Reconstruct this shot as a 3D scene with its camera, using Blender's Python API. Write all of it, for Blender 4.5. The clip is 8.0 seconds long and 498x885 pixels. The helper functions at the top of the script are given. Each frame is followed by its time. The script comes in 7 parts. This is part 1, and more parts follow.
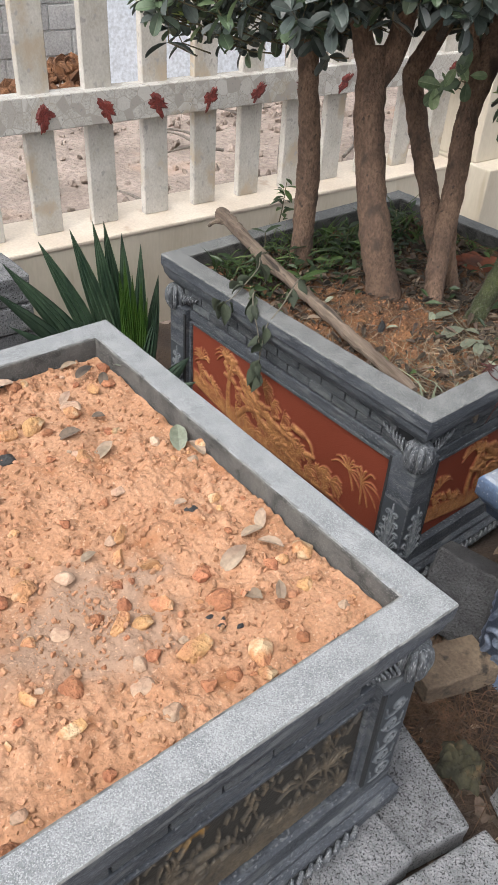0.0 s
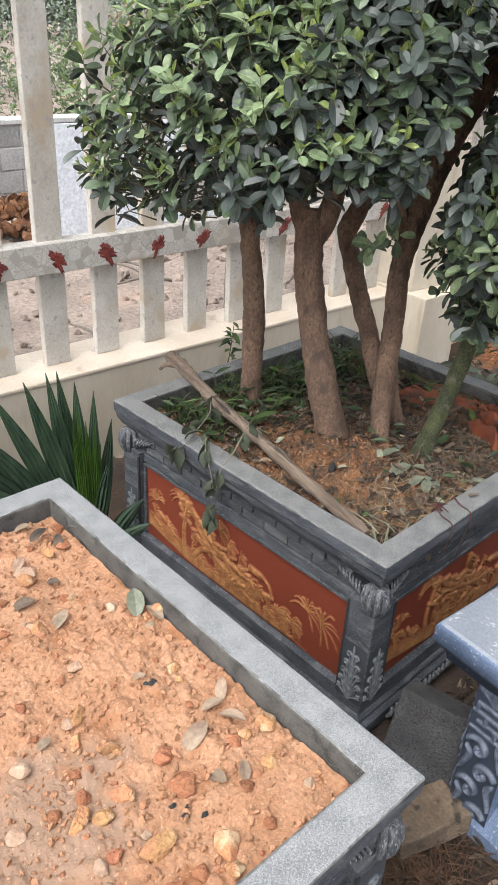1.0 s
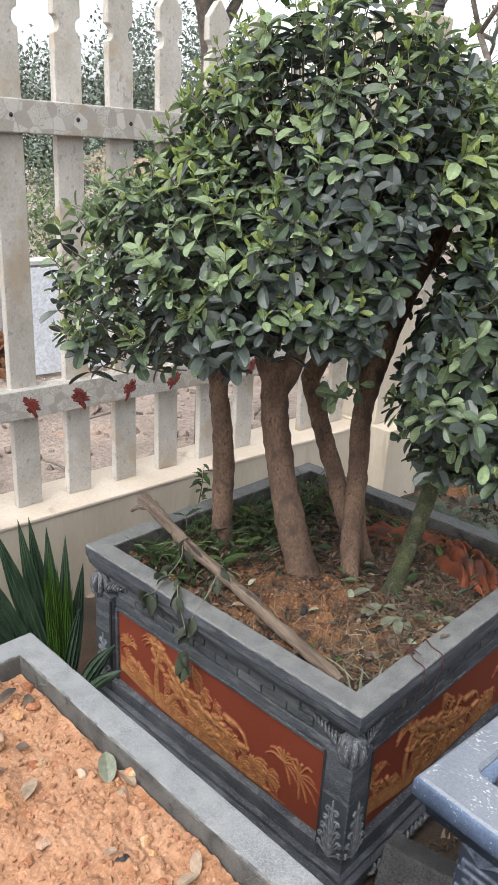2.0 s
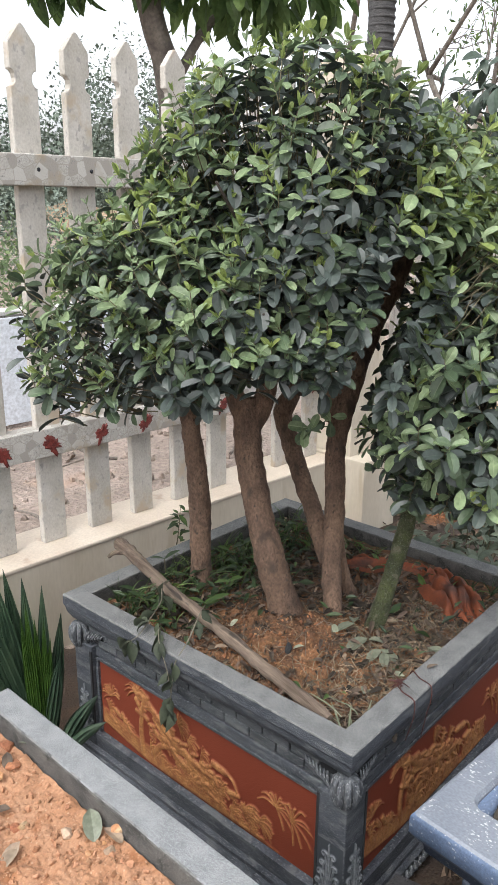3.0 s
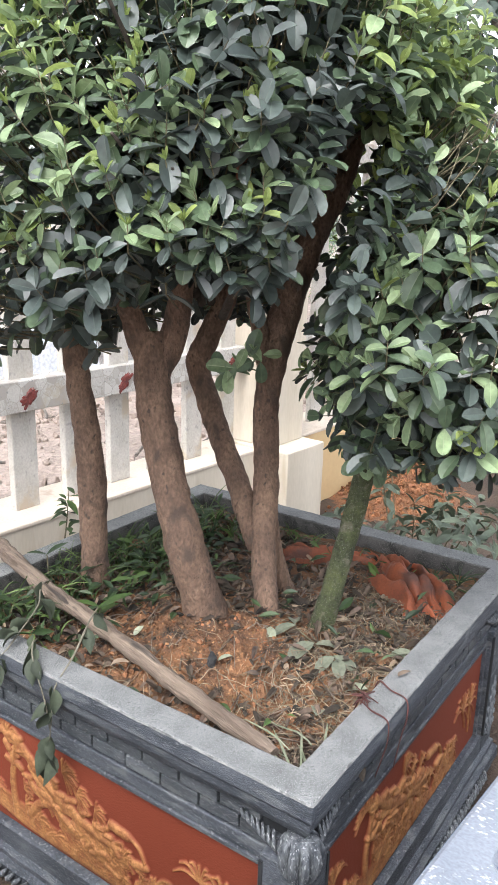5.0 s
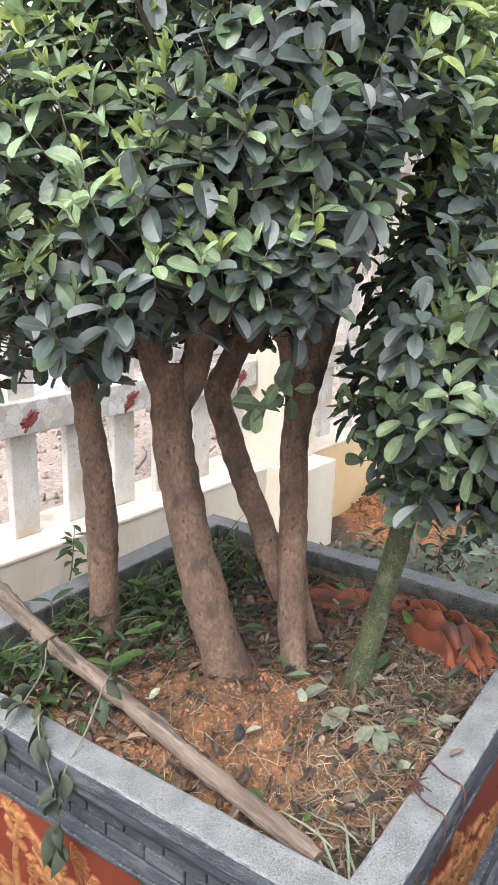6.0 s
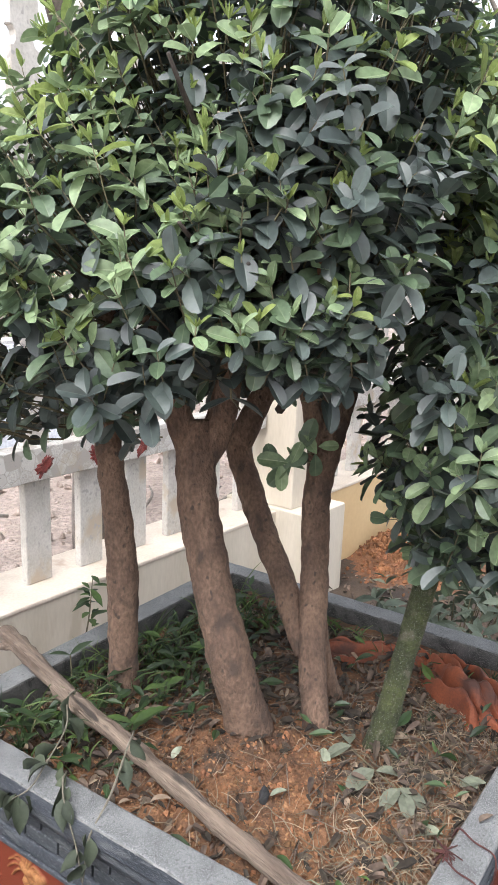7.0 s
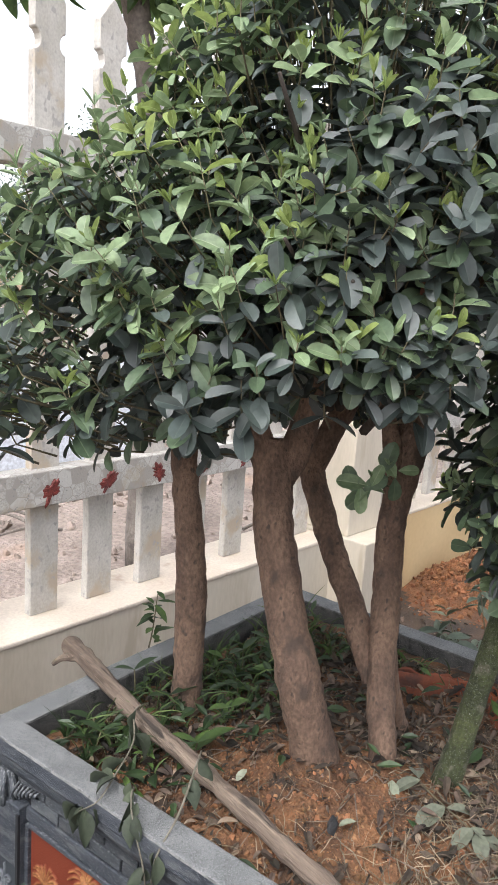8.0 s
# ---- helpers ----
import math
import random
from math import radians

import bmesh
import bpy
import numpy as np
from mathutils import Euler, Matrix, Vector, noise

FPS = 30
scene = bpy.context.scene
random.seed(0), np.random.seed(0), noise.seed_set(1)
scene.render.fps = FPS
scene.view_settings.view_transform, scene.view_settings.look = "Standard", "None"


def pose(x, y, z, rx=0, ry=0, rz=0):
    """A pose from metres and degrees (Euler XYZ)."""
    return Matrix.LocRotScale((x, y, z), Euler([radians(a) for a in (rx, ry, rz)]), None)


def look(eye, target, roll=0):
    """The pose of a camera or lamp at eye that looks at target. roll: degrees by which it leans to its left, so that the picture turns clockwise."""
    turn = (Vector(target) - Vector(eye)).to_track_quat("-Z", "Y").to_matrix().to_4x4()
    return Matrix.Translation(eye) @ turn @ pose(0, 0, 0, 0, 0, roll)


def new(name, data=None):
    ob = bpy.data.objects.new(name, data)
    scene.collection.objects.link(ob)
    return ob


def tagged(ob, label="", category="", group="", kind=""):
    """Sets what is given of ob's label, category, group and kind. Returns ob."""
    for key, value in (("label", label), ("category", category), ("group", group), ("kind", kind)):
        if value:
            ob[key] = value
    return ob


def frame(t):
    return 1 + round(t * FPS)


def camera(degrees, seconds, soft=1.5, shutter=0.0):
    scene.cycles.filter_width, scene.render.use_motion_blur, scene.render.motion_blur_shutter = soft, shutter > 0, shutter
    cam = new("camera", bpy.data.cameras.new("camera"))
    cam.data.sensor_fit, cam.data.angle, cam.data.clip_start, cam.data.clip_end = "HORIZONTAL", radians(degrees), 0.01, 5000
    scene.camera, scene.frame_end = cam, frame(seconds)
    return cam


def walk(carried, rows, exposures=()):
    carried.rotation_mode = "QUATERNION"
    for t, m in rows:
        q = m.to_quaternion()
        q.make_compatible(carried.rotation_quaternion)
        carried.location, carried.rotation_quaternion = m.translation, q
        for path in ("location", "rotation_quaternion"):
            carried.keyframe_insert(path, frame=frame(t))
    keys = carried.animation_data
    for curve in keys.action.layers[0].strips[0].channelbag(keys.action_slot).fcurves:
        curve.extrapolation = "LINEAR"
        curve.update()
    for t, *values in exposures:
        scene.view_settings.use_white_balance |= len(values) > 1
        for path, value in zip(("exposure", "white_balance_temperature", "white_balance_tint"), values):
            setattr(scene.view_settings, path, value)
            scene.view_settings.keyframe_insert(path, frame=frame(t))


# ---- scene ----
cam = camera(36.0, 8.0, soft=0.6)
PATH = [
    (0, (-1.1941, -0.7638, 1.5850), (-0.1616, 0.4456, 0.3720), 3.84),
    (0.5, (-1.1659, -0.7369, 1.6627), (-0.0754, 0.5347, 0.5701), 2.85),
    (1, (-1.1665, -0.7278, 1.6899), (0.0388, 0.5284, 0.7054), 3.31),
    (1.5, (-1.1717, -0.7212, 1.7233), (0.1097, 0.5609, 0.8782), 3.16),
    (2, (-1.1748, -0.7348, 1.7738), (0.1644, 0.5750, 1.0731), 2.89),
    (3.5, (-1.1563, -0.7247, 1.7585), (0.2747, 0.5421, 1.1690), 0.35),
    (4, (-1.1333, -0.6886, 1.7260), (0.3483, 0.5400, 1.1824), 2.16),
    (4.2, (-1.0857, -0.6619, 1.6752), (0.4244, 0.5359, 1.1416), 1.51),
    (5.3, (-0.7688, -0.3467, 1.4090), (0.8084, 0.7629, 0.8786), 1.88),
    (5.5, (-0.7494, -0.3067, 1.4290), (0.8282, 0.8032, 0.9008), 1.91),
    (6, (-0.7228, -0.2674, 1.4804), (0.8551, 0.8392, 0.9461), 1.85),
    (6.5, (-0.7346, -0.2462, 1.5077), (0.8482, 0.8605, 0.9881), 1.92),
    (7, (-0.7516, -0.2229, 1.5257), (0.8441, 0.8958, 1.0757), 2.22),
    (7.5, (-0.7736, -0.1866, 1.5199), (0.8149, 0.9612, 1.1210), 3.53),
    (8, (-0.7904, -0.1645, 1.5081), (0.7459, 1.0552, 1.1178), 3.92),
]
walk(cam, [(t, look(eye, target, roll)) for t, eye, target, roll in PATH], [(0, 1.33, 6500, 10), (1, 1.43, 6480, 10), (2, 1.28, 6450, 10), (3.5, 1.26, 6400, 10), (4.2, 1.42, 6300, 11), (5.3, 2.04, 6250, 11), (6, 2.03, 6250, 11), (7, 1.78, 6250, 12), (7.5, 1.73, 6280, 12), (8, 1.53, 6300, 12)])

# ---- sky and sun: a bright overcast day ----
SUN_UP, SUN_TURN = radians(55), radians(-100)
world = bpy.data.worlds.new("world")
scene.world = world
world.use_nodes = True
wn, wl = world.node_tree.nodes, world.node_tree.links
sky = wn.new("ShaderNodeTexSky")
sky.sky_type, sky.sun_disc = "NISHITA", False
sky.sun_elevation, sky.sun_rotation = SUN_UP, SUN_TURN
sky.air_density, sky.dust_density, sky.ozone_density = 1.0, 4.0, 1.0
veil = wn.new("ShaderNodeHueSaturation")
veil.inputs["Saturation"].default_value = 0.22
wl.new(sky.outputs[0], veil.inputs["Color"])
wl.new(veil.outputs[0], wn["Background"].inputs[0])
wn["Background"].inputs[1].default_value = 0.15
sun = new("sun", bpy.data.lights.new("sun", "SUN"))
sun.data.energy, sun.data.angle, sun.data.color = 0.5, radians(40), (1.0, 0.96, 0.9)
sun.matrix_world = look((0, 0, 0), (-math.sin(SUN_TURN) * math.cos(SUN_UP), -math.cos(SUN_TURN) * math.cos(SUN_UP), -math.sin(SUN_UP)))


# ---- materials ----
def material(name, light, dark, scale=8.0, fine=120.0, rough=0.85, bump=0.3, depth=0.003, speck=None, speck_scale=500.0, speck_cut=0.6,
             stain=None, stain_scale=3.0, stain_cut=0.55, island=0.0, each=0.0, metal=0.0, gloss=0.5, through_light=0.0, stretch=(1, 1, 1), cells=0.0, patch=None, low=None, grit=1.0, local=False, rib=None, flakes=False):
    """A surface with variation at a broad and a fine scale, optional specks and stains, and fine relief."""
    m = bpy.data.materials.new(name)
    m.use_nodes = True
    n, l = m.node_tree.nodes, m.node_tree.links
    bsdf = n["Principled BSDF"]
    geo = n.new("ShaderNodeNewGeometry")
    place = n.new("ShaderNodeVectorMath")
    place.operation = "MULTIPLY"
    place.inputs[1].default_value = stretch
    l.new(n.new("ShaderNodeTexCoord").outputs["Object"] if local else geo.outputs["Position"], place.inputs[0])

    def noise_at(s, detail=4.0):
        t = n.new("ShaderNodeTexNoise")
        t.inputs["Scale"].default_value, t.inputs["Detail"].default_value = s, detail
        l.new(place.outputs[0], t.inputs["Vector"])
        return t.outputs["Fac"]

    def ramp(value, low, high):
        r = n.new("ShaderNodeMapRange")
        r.inputs["From Min"].default_value, r.inputs["From Max"].default_value = low, high
        l.new(value, r.inputs["Value"])
        return r.outputs["Result"]

    def mix(factor, a, b, how="MIX"):
        x = n.new("ShaderNodeMix")
        x.data_type, x.blend_type = "RGBA", how
        for socket, value in ((x.inputs[0], factor), (x.inputs[6], a), (x.inputs[7], b)):
            if isinstance(value, (tuple, list)):
                socket.default_value = (*value, 1)
            elif isinstance(value, float):
                socket.default_value = value
            else:
                l.new(value, socket)
        return x.outputs[2]

    broad, grain = noise_at(scale), noise_at(fine)
    colour = mix(ramp(broad, 0.32, 0.68), dark, light)
    shade = n.new("ShaderNodeMapRange")
    shade.inputs["From Min"].default_value, shade.inputs["From Max"].default_value = 0.3, 0.7
    shade.inputs["To Min"].default_value, shade.inputs["To Max"].default_value = 1 - 0.22 * grit, 1 + 0.2 * grit
    l.new(grain, shade.inputs["Value"])
    tint = n.new("ShaderNodeCombineColor")
    for k in range(3):
        l.new(shade.outputs[0], tint.inputs[k])
    colour = mix(1.0, colour, tint.outputs[0], "MULTIPLY")
    if cells:  # broken stone pieces set in the face, with finer joints
        v = n.new("ShaderNodeTexVoronoi")
        v.inputs["Scale"].default_value = cells
        l.new(place.outputs[0], v.inputs["Vector"])
        split = n.new("ShaderNodeSeparateColor")
        l.new(v.outputs["Color"], split.inputs[0])
        colour = mix(ramp(split.outputs[0], 0.35, 1.0), colour, tuple(min(1.0, 1.05 * c) for c in light))
        colour = mix(ramp(split.outputs[1], 0.72, 0.8), colour, tuple(0.93 * c for c in dark))
        e = n.new("ShaderNodeTexVoronoi")
        e.feature = "DISTANCE_TO_EDGE"
        e.inputs["Scale"].default_value = cells
        l.new(place.outputs[0], e.inputs["Vector"])
        colour = mix(ramp(e.outputs["Distance"], 0.05, 0.005), colour, tuple(0.94 * c for c in dark))
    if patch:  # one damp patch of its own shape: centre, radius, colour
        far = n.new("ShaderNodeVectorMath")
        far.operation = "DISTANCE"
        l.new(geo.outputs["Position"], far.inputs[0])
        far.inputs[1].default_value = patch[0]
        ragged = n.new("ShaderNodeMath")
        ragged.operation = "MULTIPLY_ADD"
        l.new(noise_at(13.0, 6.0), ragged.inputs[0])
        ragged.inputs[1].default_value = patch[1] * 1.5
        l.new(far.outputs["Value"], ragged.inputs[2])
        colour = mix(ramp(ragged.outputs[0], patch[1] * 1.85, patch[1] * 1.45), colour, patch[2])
    if low:  # paint brushed over raised carving only: the ground colour shows in the hollows
        tc, sep = n.new("ShaderNodeTexCoord"), n.new("ShaderNodeSeparateXYZ")
        l.new(tc.outputs["Object"], sep.inputs[0])
        colour = mix(ramp(sep.outputs[0], -0.0048, -0.0006), colour, low)
    if stain:
        colour = mix(ramp(noise_at(stain_scale, 6.0), stain_cut, stain_cut + 0.1), colour, stain)
    if speck:
        spots = ramp(noise_at(speck_scale, 1.0), speck_cut, speck_cut + 0.09)
        if flakes:  # worn only in patches
            worn = n.new("ShaderNodeMath")
            worn.operation = "MULTIPLY"
            l.new(spots, worn.inputs[0])
            l.new(ramp(noise_at(11.0, 3.0), 0.53, 0.62), worn.inputs[1])
            spots = worn.outputs[0]
        colour = mix(spots, colour, speck)
    for amount, source in ((island, (geo, "Random Per Island")), (each, (n.new("ShaderNodeObjectInfo"), "Random"))):
        if amount:
            hsv = n.new("ShaderNodeHueSaturation")
            v = n.new("ShaderNodeMapRange")
            v.inputs["To Min"].default_value, v.inputs["To Max"].default_value = 1 - amount, 1 + amount
            l.new(source[0].outputs[source[1]], v.inputs["Value"])
            l.new(v.outputs[0], hsv.inputs["Value"])
            h = n.new("ShaderNodeMapRange")
            h.inputs["To Min"].default_value, h.inputs["To Max"].default_value = 0.5 + 0.02 * amount, 0.5 - 0.02 * amount
            l.new(source[0].outputs[source[1]], h.inputs["Value"])
            l.new(h.outputs[0], hsv.inputs["Hue"])
            l.new(colour, hsv.inputs["Color"])
            colour = hsv.outputs[0]
    if rib:  # a pale midrib
        along = n.new("ShaderNodeAttribute")
        along.attribute_name = "rib"
        colour = mix(ramp(along.outputs["Fac"], 0.90, 1.0), colour, rib)
    l.new(colour, bsdf.inputs["Base Color"])
    bsdf.inputs["Roughness"].default_value, bsdf.inputs["Metallic"].default_value = rough, metal
    bsdf.inputs["Specular IOR Level"].default_value = gloss
    if bump:
        b = n.new("ShaderNodeBump")
        b.inputs["Strength"].default_value, b.inputs["Distance"].default_value = bump, depth
        l.new(grain, b.inputs["Height"])
        l.new(b.outputs[0], bsdf.inputs["Normal"])
    if through_light:
        t, both = n.new("ShaderNodeBsdfTranslucent"), n.new("ShaderNodeMixShader")
        both.inputs[0].default_value = through_light
        l.new(colour, t.inputs[0])
        l.new(bsdf.outputs[0], both.inputs[1])
        l.new(t.outputs[0], both.inputs[2])
        l.new(both.outputs[0], n["Material Output"].inputs[0])
    return m


GRANITE = material("granite_paint", (0.228, 0.237, 0.244), (0.152, 0.160, 0.168), 24, 420, 0.75, 0.8, 0.002, (0.300, 0.310, 0.316), 560, 0.54, stain=(0.105, 0.110, 0.115), stain_scale=280, stain_cut=0.575, grit=1.4)
GRANITE_OLD = material("weathered_granite_paint", (0.172, 0.177, 0.176), (0.098, 0.102, 0.103), 20, 420, 0.75, 0.8, 0.002, (0.25, 0.256, 0.254), 520, 0.565, stain=(0.062, 0.065, 0.064), stain_scale=210, stain_cut=0.56, grit=1.7)
# inner rim walls: black stains, plus their shade put into the dark base
RIM_INSIDE = material("weathered_shaded_inner_rim", (0.100, 0.097, 0.090), (0.040, 0.040, 0.040), 18, 260, 0.9, 0.8, 0.003, (0.17, 0.165, 0.155), 600, 0.58, stain=(0.025, 0.025, 0.025), stain_scale=22, stain_cut=0.53)
WORN = material("worn_rim_edge", (0.205, 0.206, 0.20), (0.10, 0.103, 0.102), 55, 400, 0.85, 0.6, 0.002, stain=(0.07, 0.072, 0.072), stain_scale=45, stain_cut=0.55)
SLATE = material("slate_paint", (0.066, 0.074, 0.088), (0.022, 0.027, 0.036), 22, 380, 0.7, 1.0, 0.003, (0.125, 0.133, 0.143), 330, 0.60, stain=(0.095, 0.103, 0.11), stain_scale=34, stain_cut=0.55, stretch=(0.4, 0.4, 1.4), grit=1.8)
SLATE_BRICK = material("slate_brick", (0.070, 0.077, 0.086), (0.024, 0.029, 0.036), 24, 380, 0.75, 1.0, 0.003, (0.125, 0.132, 0.138), 330, 0.60, stain=(0.09, 0.096, 0.10), stain_scale=36, stain_cut=0.55, each=0.2, stretch=(0.4, 0.4, 1.4), grit=1.8)
RIDGE = material("dry_brushed_carving", (0.195, 0.208, 0.218), (0.072, 0.083, 0.096), 70, 300, 0.75, 0.5, 0.002, low=(0.034, 0.04, 0.048))
CAPITAL = material("dark_ribbed_carving", (0.125, 0.134, 0.144), (0.028, 0.033, 0.042), 90, 300, 0.75, 0.8, 0.003, (0.24, 0.25, 0.26), 240, 0.58, stretch=(1.4, 1.4, 0.4), grit=1.6)
JOINT = material("dark_joint", (0.02, 0.022, 0.025), (0.012, 0.013, 0.015), 20, 200, 0.9)
RED = material("red_brown_paint", (0.186, 0.0372, 0.0161), (0.124, 0.0248, 0.0124), 7, 150, 0.5, 0.2, 0.002, stain=(0.0744, 0.0186, 0.0112), stain_scale=11, stain_cut=0.6)
GOLD = material("ochre_relief_paint", (0.315, 0.150, 0.056), (0.195, 0.074, 0.029), 45, 220, 0.72, 0.5, 0.002, low=(0.15, 0.031, 0.0145), gloss=0.3)
PANEL_DARK = material("dark_weathered_panel", (0.036, 0.03, 0.023), (0.017, 0.015, 0.013), 14, 160, 0.7, 0.7, 0.005, stain=(0.06, 0.048, 0.034), stain_scale=10, stain_cut=0.6)
GOLD_DARK = material("dark_weathered_relief", (0.105, 0.082, 0.055), (0.038, 0.032, 0.025), 30, 200, 0.7, 0.7, 0.003, stain=(0.26, 0.14, 0.028), stain_scale=9, stain_cut=0.62, low=(0.018, 0.016, 0.013))
BLUE = material("blue_grey_glossy_paint", (0.215, 0.236, 0.272), (0.158, 0.177, 0.212), 7, 260, 0.42, 0.3, 0.002, (0.55, 0.555, 0.56), 210, 0.60, stain=(0.195, 0.21, 0.235), stain_scale=9, stain_cut=0.62, stretch=(1, 0.6, 1), grit=0.7, flakes=True)
BLUE_EDGE = material("blue_paint_carving", (0.135, 0.185, 0.285), (0.085, 0.120, 0.190), 12, 200, 0.42, 0.3, 0.002, (0.42, 0.44, 0.47), 150, 0.66)
BLUE_PALE = material("pale_carved_leaf_paint", (0.14, 0.165, 0.215), (0.045, 0.057, 0.085), 45, 200, 0.55, 0.5, 0.003, low=(0.03, 0.04, 0.06))
PLASTER = material("cream_plaster", (0.55, 0.495, 0.405), (0.46, 0.405, 0.318), 2.5, 40, 0.85, 0.08, 0.002, stain=(0.43, 0.37, 0.285), stain_scale=4, stain_cut=0.60, stretch=(2.5, 2.5, 0.6), grit=0.2)
LEDGE = material("pale_ledge_plaster", (0.60, 0.53, 0.44), (0.50, 0.425, 0.345), 5, 110, 0.85, 0.2, 0.002, stain=(0.42, 0.33, 0.26), stain_scale=9, stain_cut=0.62, grit=0.4)
YELLOW = material("yellow_cream_plaster", (0.56, 0.415, 0.225), (0.50, 0.355, 0.185), 2, 40, 0.85, 0.06, 0.002, grit=0.15)
CONCRETE = material("terrazzo_concrete", (0.50, 0.475, 0.435), (0.40, 0.375, 0.33), 13, 140, 0.9, 0.4, 0.003, (0.33, 0.315, 0.295), 55, 0.63, stain=(0.40, 0.335, 0.255), stain_scale=8, stain_cut=0.55, each=0.06, stretch=(1, 1, 0.75), grit=0.5)
RAIL = material("crazed_terrazzo_concrete", (0.47, 0.455, 0.425), (0.36, 0.335, 0.30), 9, 160, 0.9, 0.5, 0.003, (0.26, 0.25, 0.24), 90, 0.66, stain=(0.34, 0.28, 0.20), stain_scale=6, stain_cut=0.60, cells=24)
RUST = material("dark_red_paint_blob", (0.185, 0.030, 0.022), (0.080, 0.014, 0.012), 50, 200, 0.5, 0.6, 0.004)
CEMENT = material("porous_cement", (0.225, 0.229, 0.236), (0.140, 0.143, 0.150), 30, 200, 0.95, 1.0, 0.008, (0.035, 0.035, 0.037), 240, 0.57, each=0.1)
CEMENT_DARK = material("damp_cement", (0.062, 0.062, 0.064), (0.034, 0.034, 0.036), 14, 150, 0.9, 1.0, 0.006, (0.014, 0.014, 0.015), 190, 0.60)
TAN_STONE = material("tan_brick", (0.17, 0.125, 0.085), (0.085, 0.06, 0.042), 12, 120, 0.9, 0.8, 0.006, stain=(0.03, 0.024, 0.02), stain_scale=22, stain_cut=0.56)
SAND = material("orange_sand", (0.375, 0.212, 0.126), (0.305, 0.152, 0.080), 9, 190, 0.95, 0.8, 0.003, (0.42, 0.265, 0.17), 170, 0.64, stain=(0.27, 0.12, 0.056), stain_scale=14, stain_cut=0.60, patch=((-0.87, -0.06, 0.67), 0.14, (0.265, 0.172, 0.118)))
PEBBLE = material("ochre_pebble", (0.385, 0.215, 0.125), (0.305, 0.148, 0.078), 20, 200, 0.95, 0.8, 0.004, island=0.18)
STONE = material("yellow_and_pink_stone", (0.43, 0.25, 0.11), (0.33, 0.15, 0.078), 22, 160, 0.9, 1.0, 0.006, stain=(0.46, 0.33, 0.20), stain_scale=32, stain_cut=0.53, each=0.16)
RED_STONE = material("red_clay_lump", (0.33, 0.145, 0.072), (0.22, 0.085, 0.042), 24, 160, 0.95, 1.0, 0.006, each=0.2)
PALE_STONE = material("pale_pink_stone", (0.37, 0.275, 0.195), (0.29, 0.175, 0.115), 25, 160, 0.9, 0.7, 0.004, each=0.2)
CHARCOAL = material("charcoal", (0.03, 0.03, 0.03), (0.012, 0.012, 0.013), 60, 200, 0.8, 0.8, 0.004)
SOIL = material("red_clay_soil", (0.190, 0.090, 0.040), (0.070, 0.037, 0.021), 15, 190, 0.95, 0.9, 0.006, (0.27, 0.145, 0.07), 110, 0.63, stain=(0.042, 0.029, 0.020), stain_scale=11, stain_cut=0.54)
CLOD = material("red_clay_clod", (0.215, 0.104, 0.046), (0.120, 0.056, 0.027), 25, 150, 0.95, 0.9, 0.005, island=0.45)
EARTH = material("dark_yard_earth", (0.07, 0.0455, 0.0294), (0.0315, 0.0224, 0.0175), 5, 110, 0.95, 0.9, 0.01, stain=(0.119, 0.07, 0.042), stain_scale=2.2, stain_cut=0.58)
HEAP_CLOD = material("dark_red_clod", (0.26, 0.115, 0.048), (0.13, 0.055, 0.026), 22, 120, 0.95, 1.0, 0.006, island=0.3)
RUBBLE = material("grey_brown_rubble", (0.34, 0.275, 0.235), (0.20, 0.16, 0.135), 2.2, 30, 0.95, 1.0, 0.03, stain=(0.36, 0.245, 0.18), stain_scale=0.9, stain_cut=0.6, island=0.2)
MOUND = material("clay_heap", (0.20, 0.090, 0.040), (0.085, 0.040, 0.021), 12, 90, 0.95, 1.0, 0.015)
BARK = material("flaky_brown_bark", (0.180, 0.114, 0.077), (0.098, 0.061, 0.043), 19, 150, 0.9, 1.0, 0.006, (0.056, 0.038, 0.029), 80, 0.66, stain=(0.066, 0.044, 0.033), stain_scale=22, stain_cut=0.57, stretch=(1, 1, 0.62), grit=1.5)
# bark darkened for the shade inside the crowns
BARK_SHADED = material("shaded_branch_bark", (0.060, 0.046, 0.036), (0.026, 0.021, 0.017), 16, 130, 0.9, 0.8, 0.004, stretch=(1, 1, 0.45))
BARK_GREEN = material("mossy_green_bark", (0.058, 0.068, 0.022), (0.024, 0.030, 0.011), 20, 170, 0.9, 1.0, 0.006, (0.15, 0.155, 0.125), 430, 0.62, stain=(0.092, 0.088, 0.060), stain_scale=34, stain_cut=0.56, grit=1.7)
ROOT = material("grey_brown_root", (0.135, 0.115, 0.085), (0.05, 0.044, 0.034), 18, 130, 0.9, 0.9, 0.004, stain=(0.085, 0.09, 0.055), stain_scale=14, stain_cut=0.55)
TWIG = material("green_twig", (0.15, 0.135, 0.075), (0.07, 0.055, 0.033), 30, 200, 0.8)
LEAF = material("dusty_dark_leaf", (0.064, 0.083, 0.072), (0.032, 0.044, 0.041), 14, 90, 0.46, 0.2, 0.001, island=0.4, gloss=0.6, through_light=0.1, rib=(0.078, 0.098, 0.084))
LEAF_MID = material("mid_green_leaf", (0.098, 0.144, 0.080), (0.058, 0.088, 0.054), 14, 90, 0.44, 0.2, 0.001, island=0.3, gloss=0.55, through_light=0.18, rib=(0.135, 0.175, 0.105))
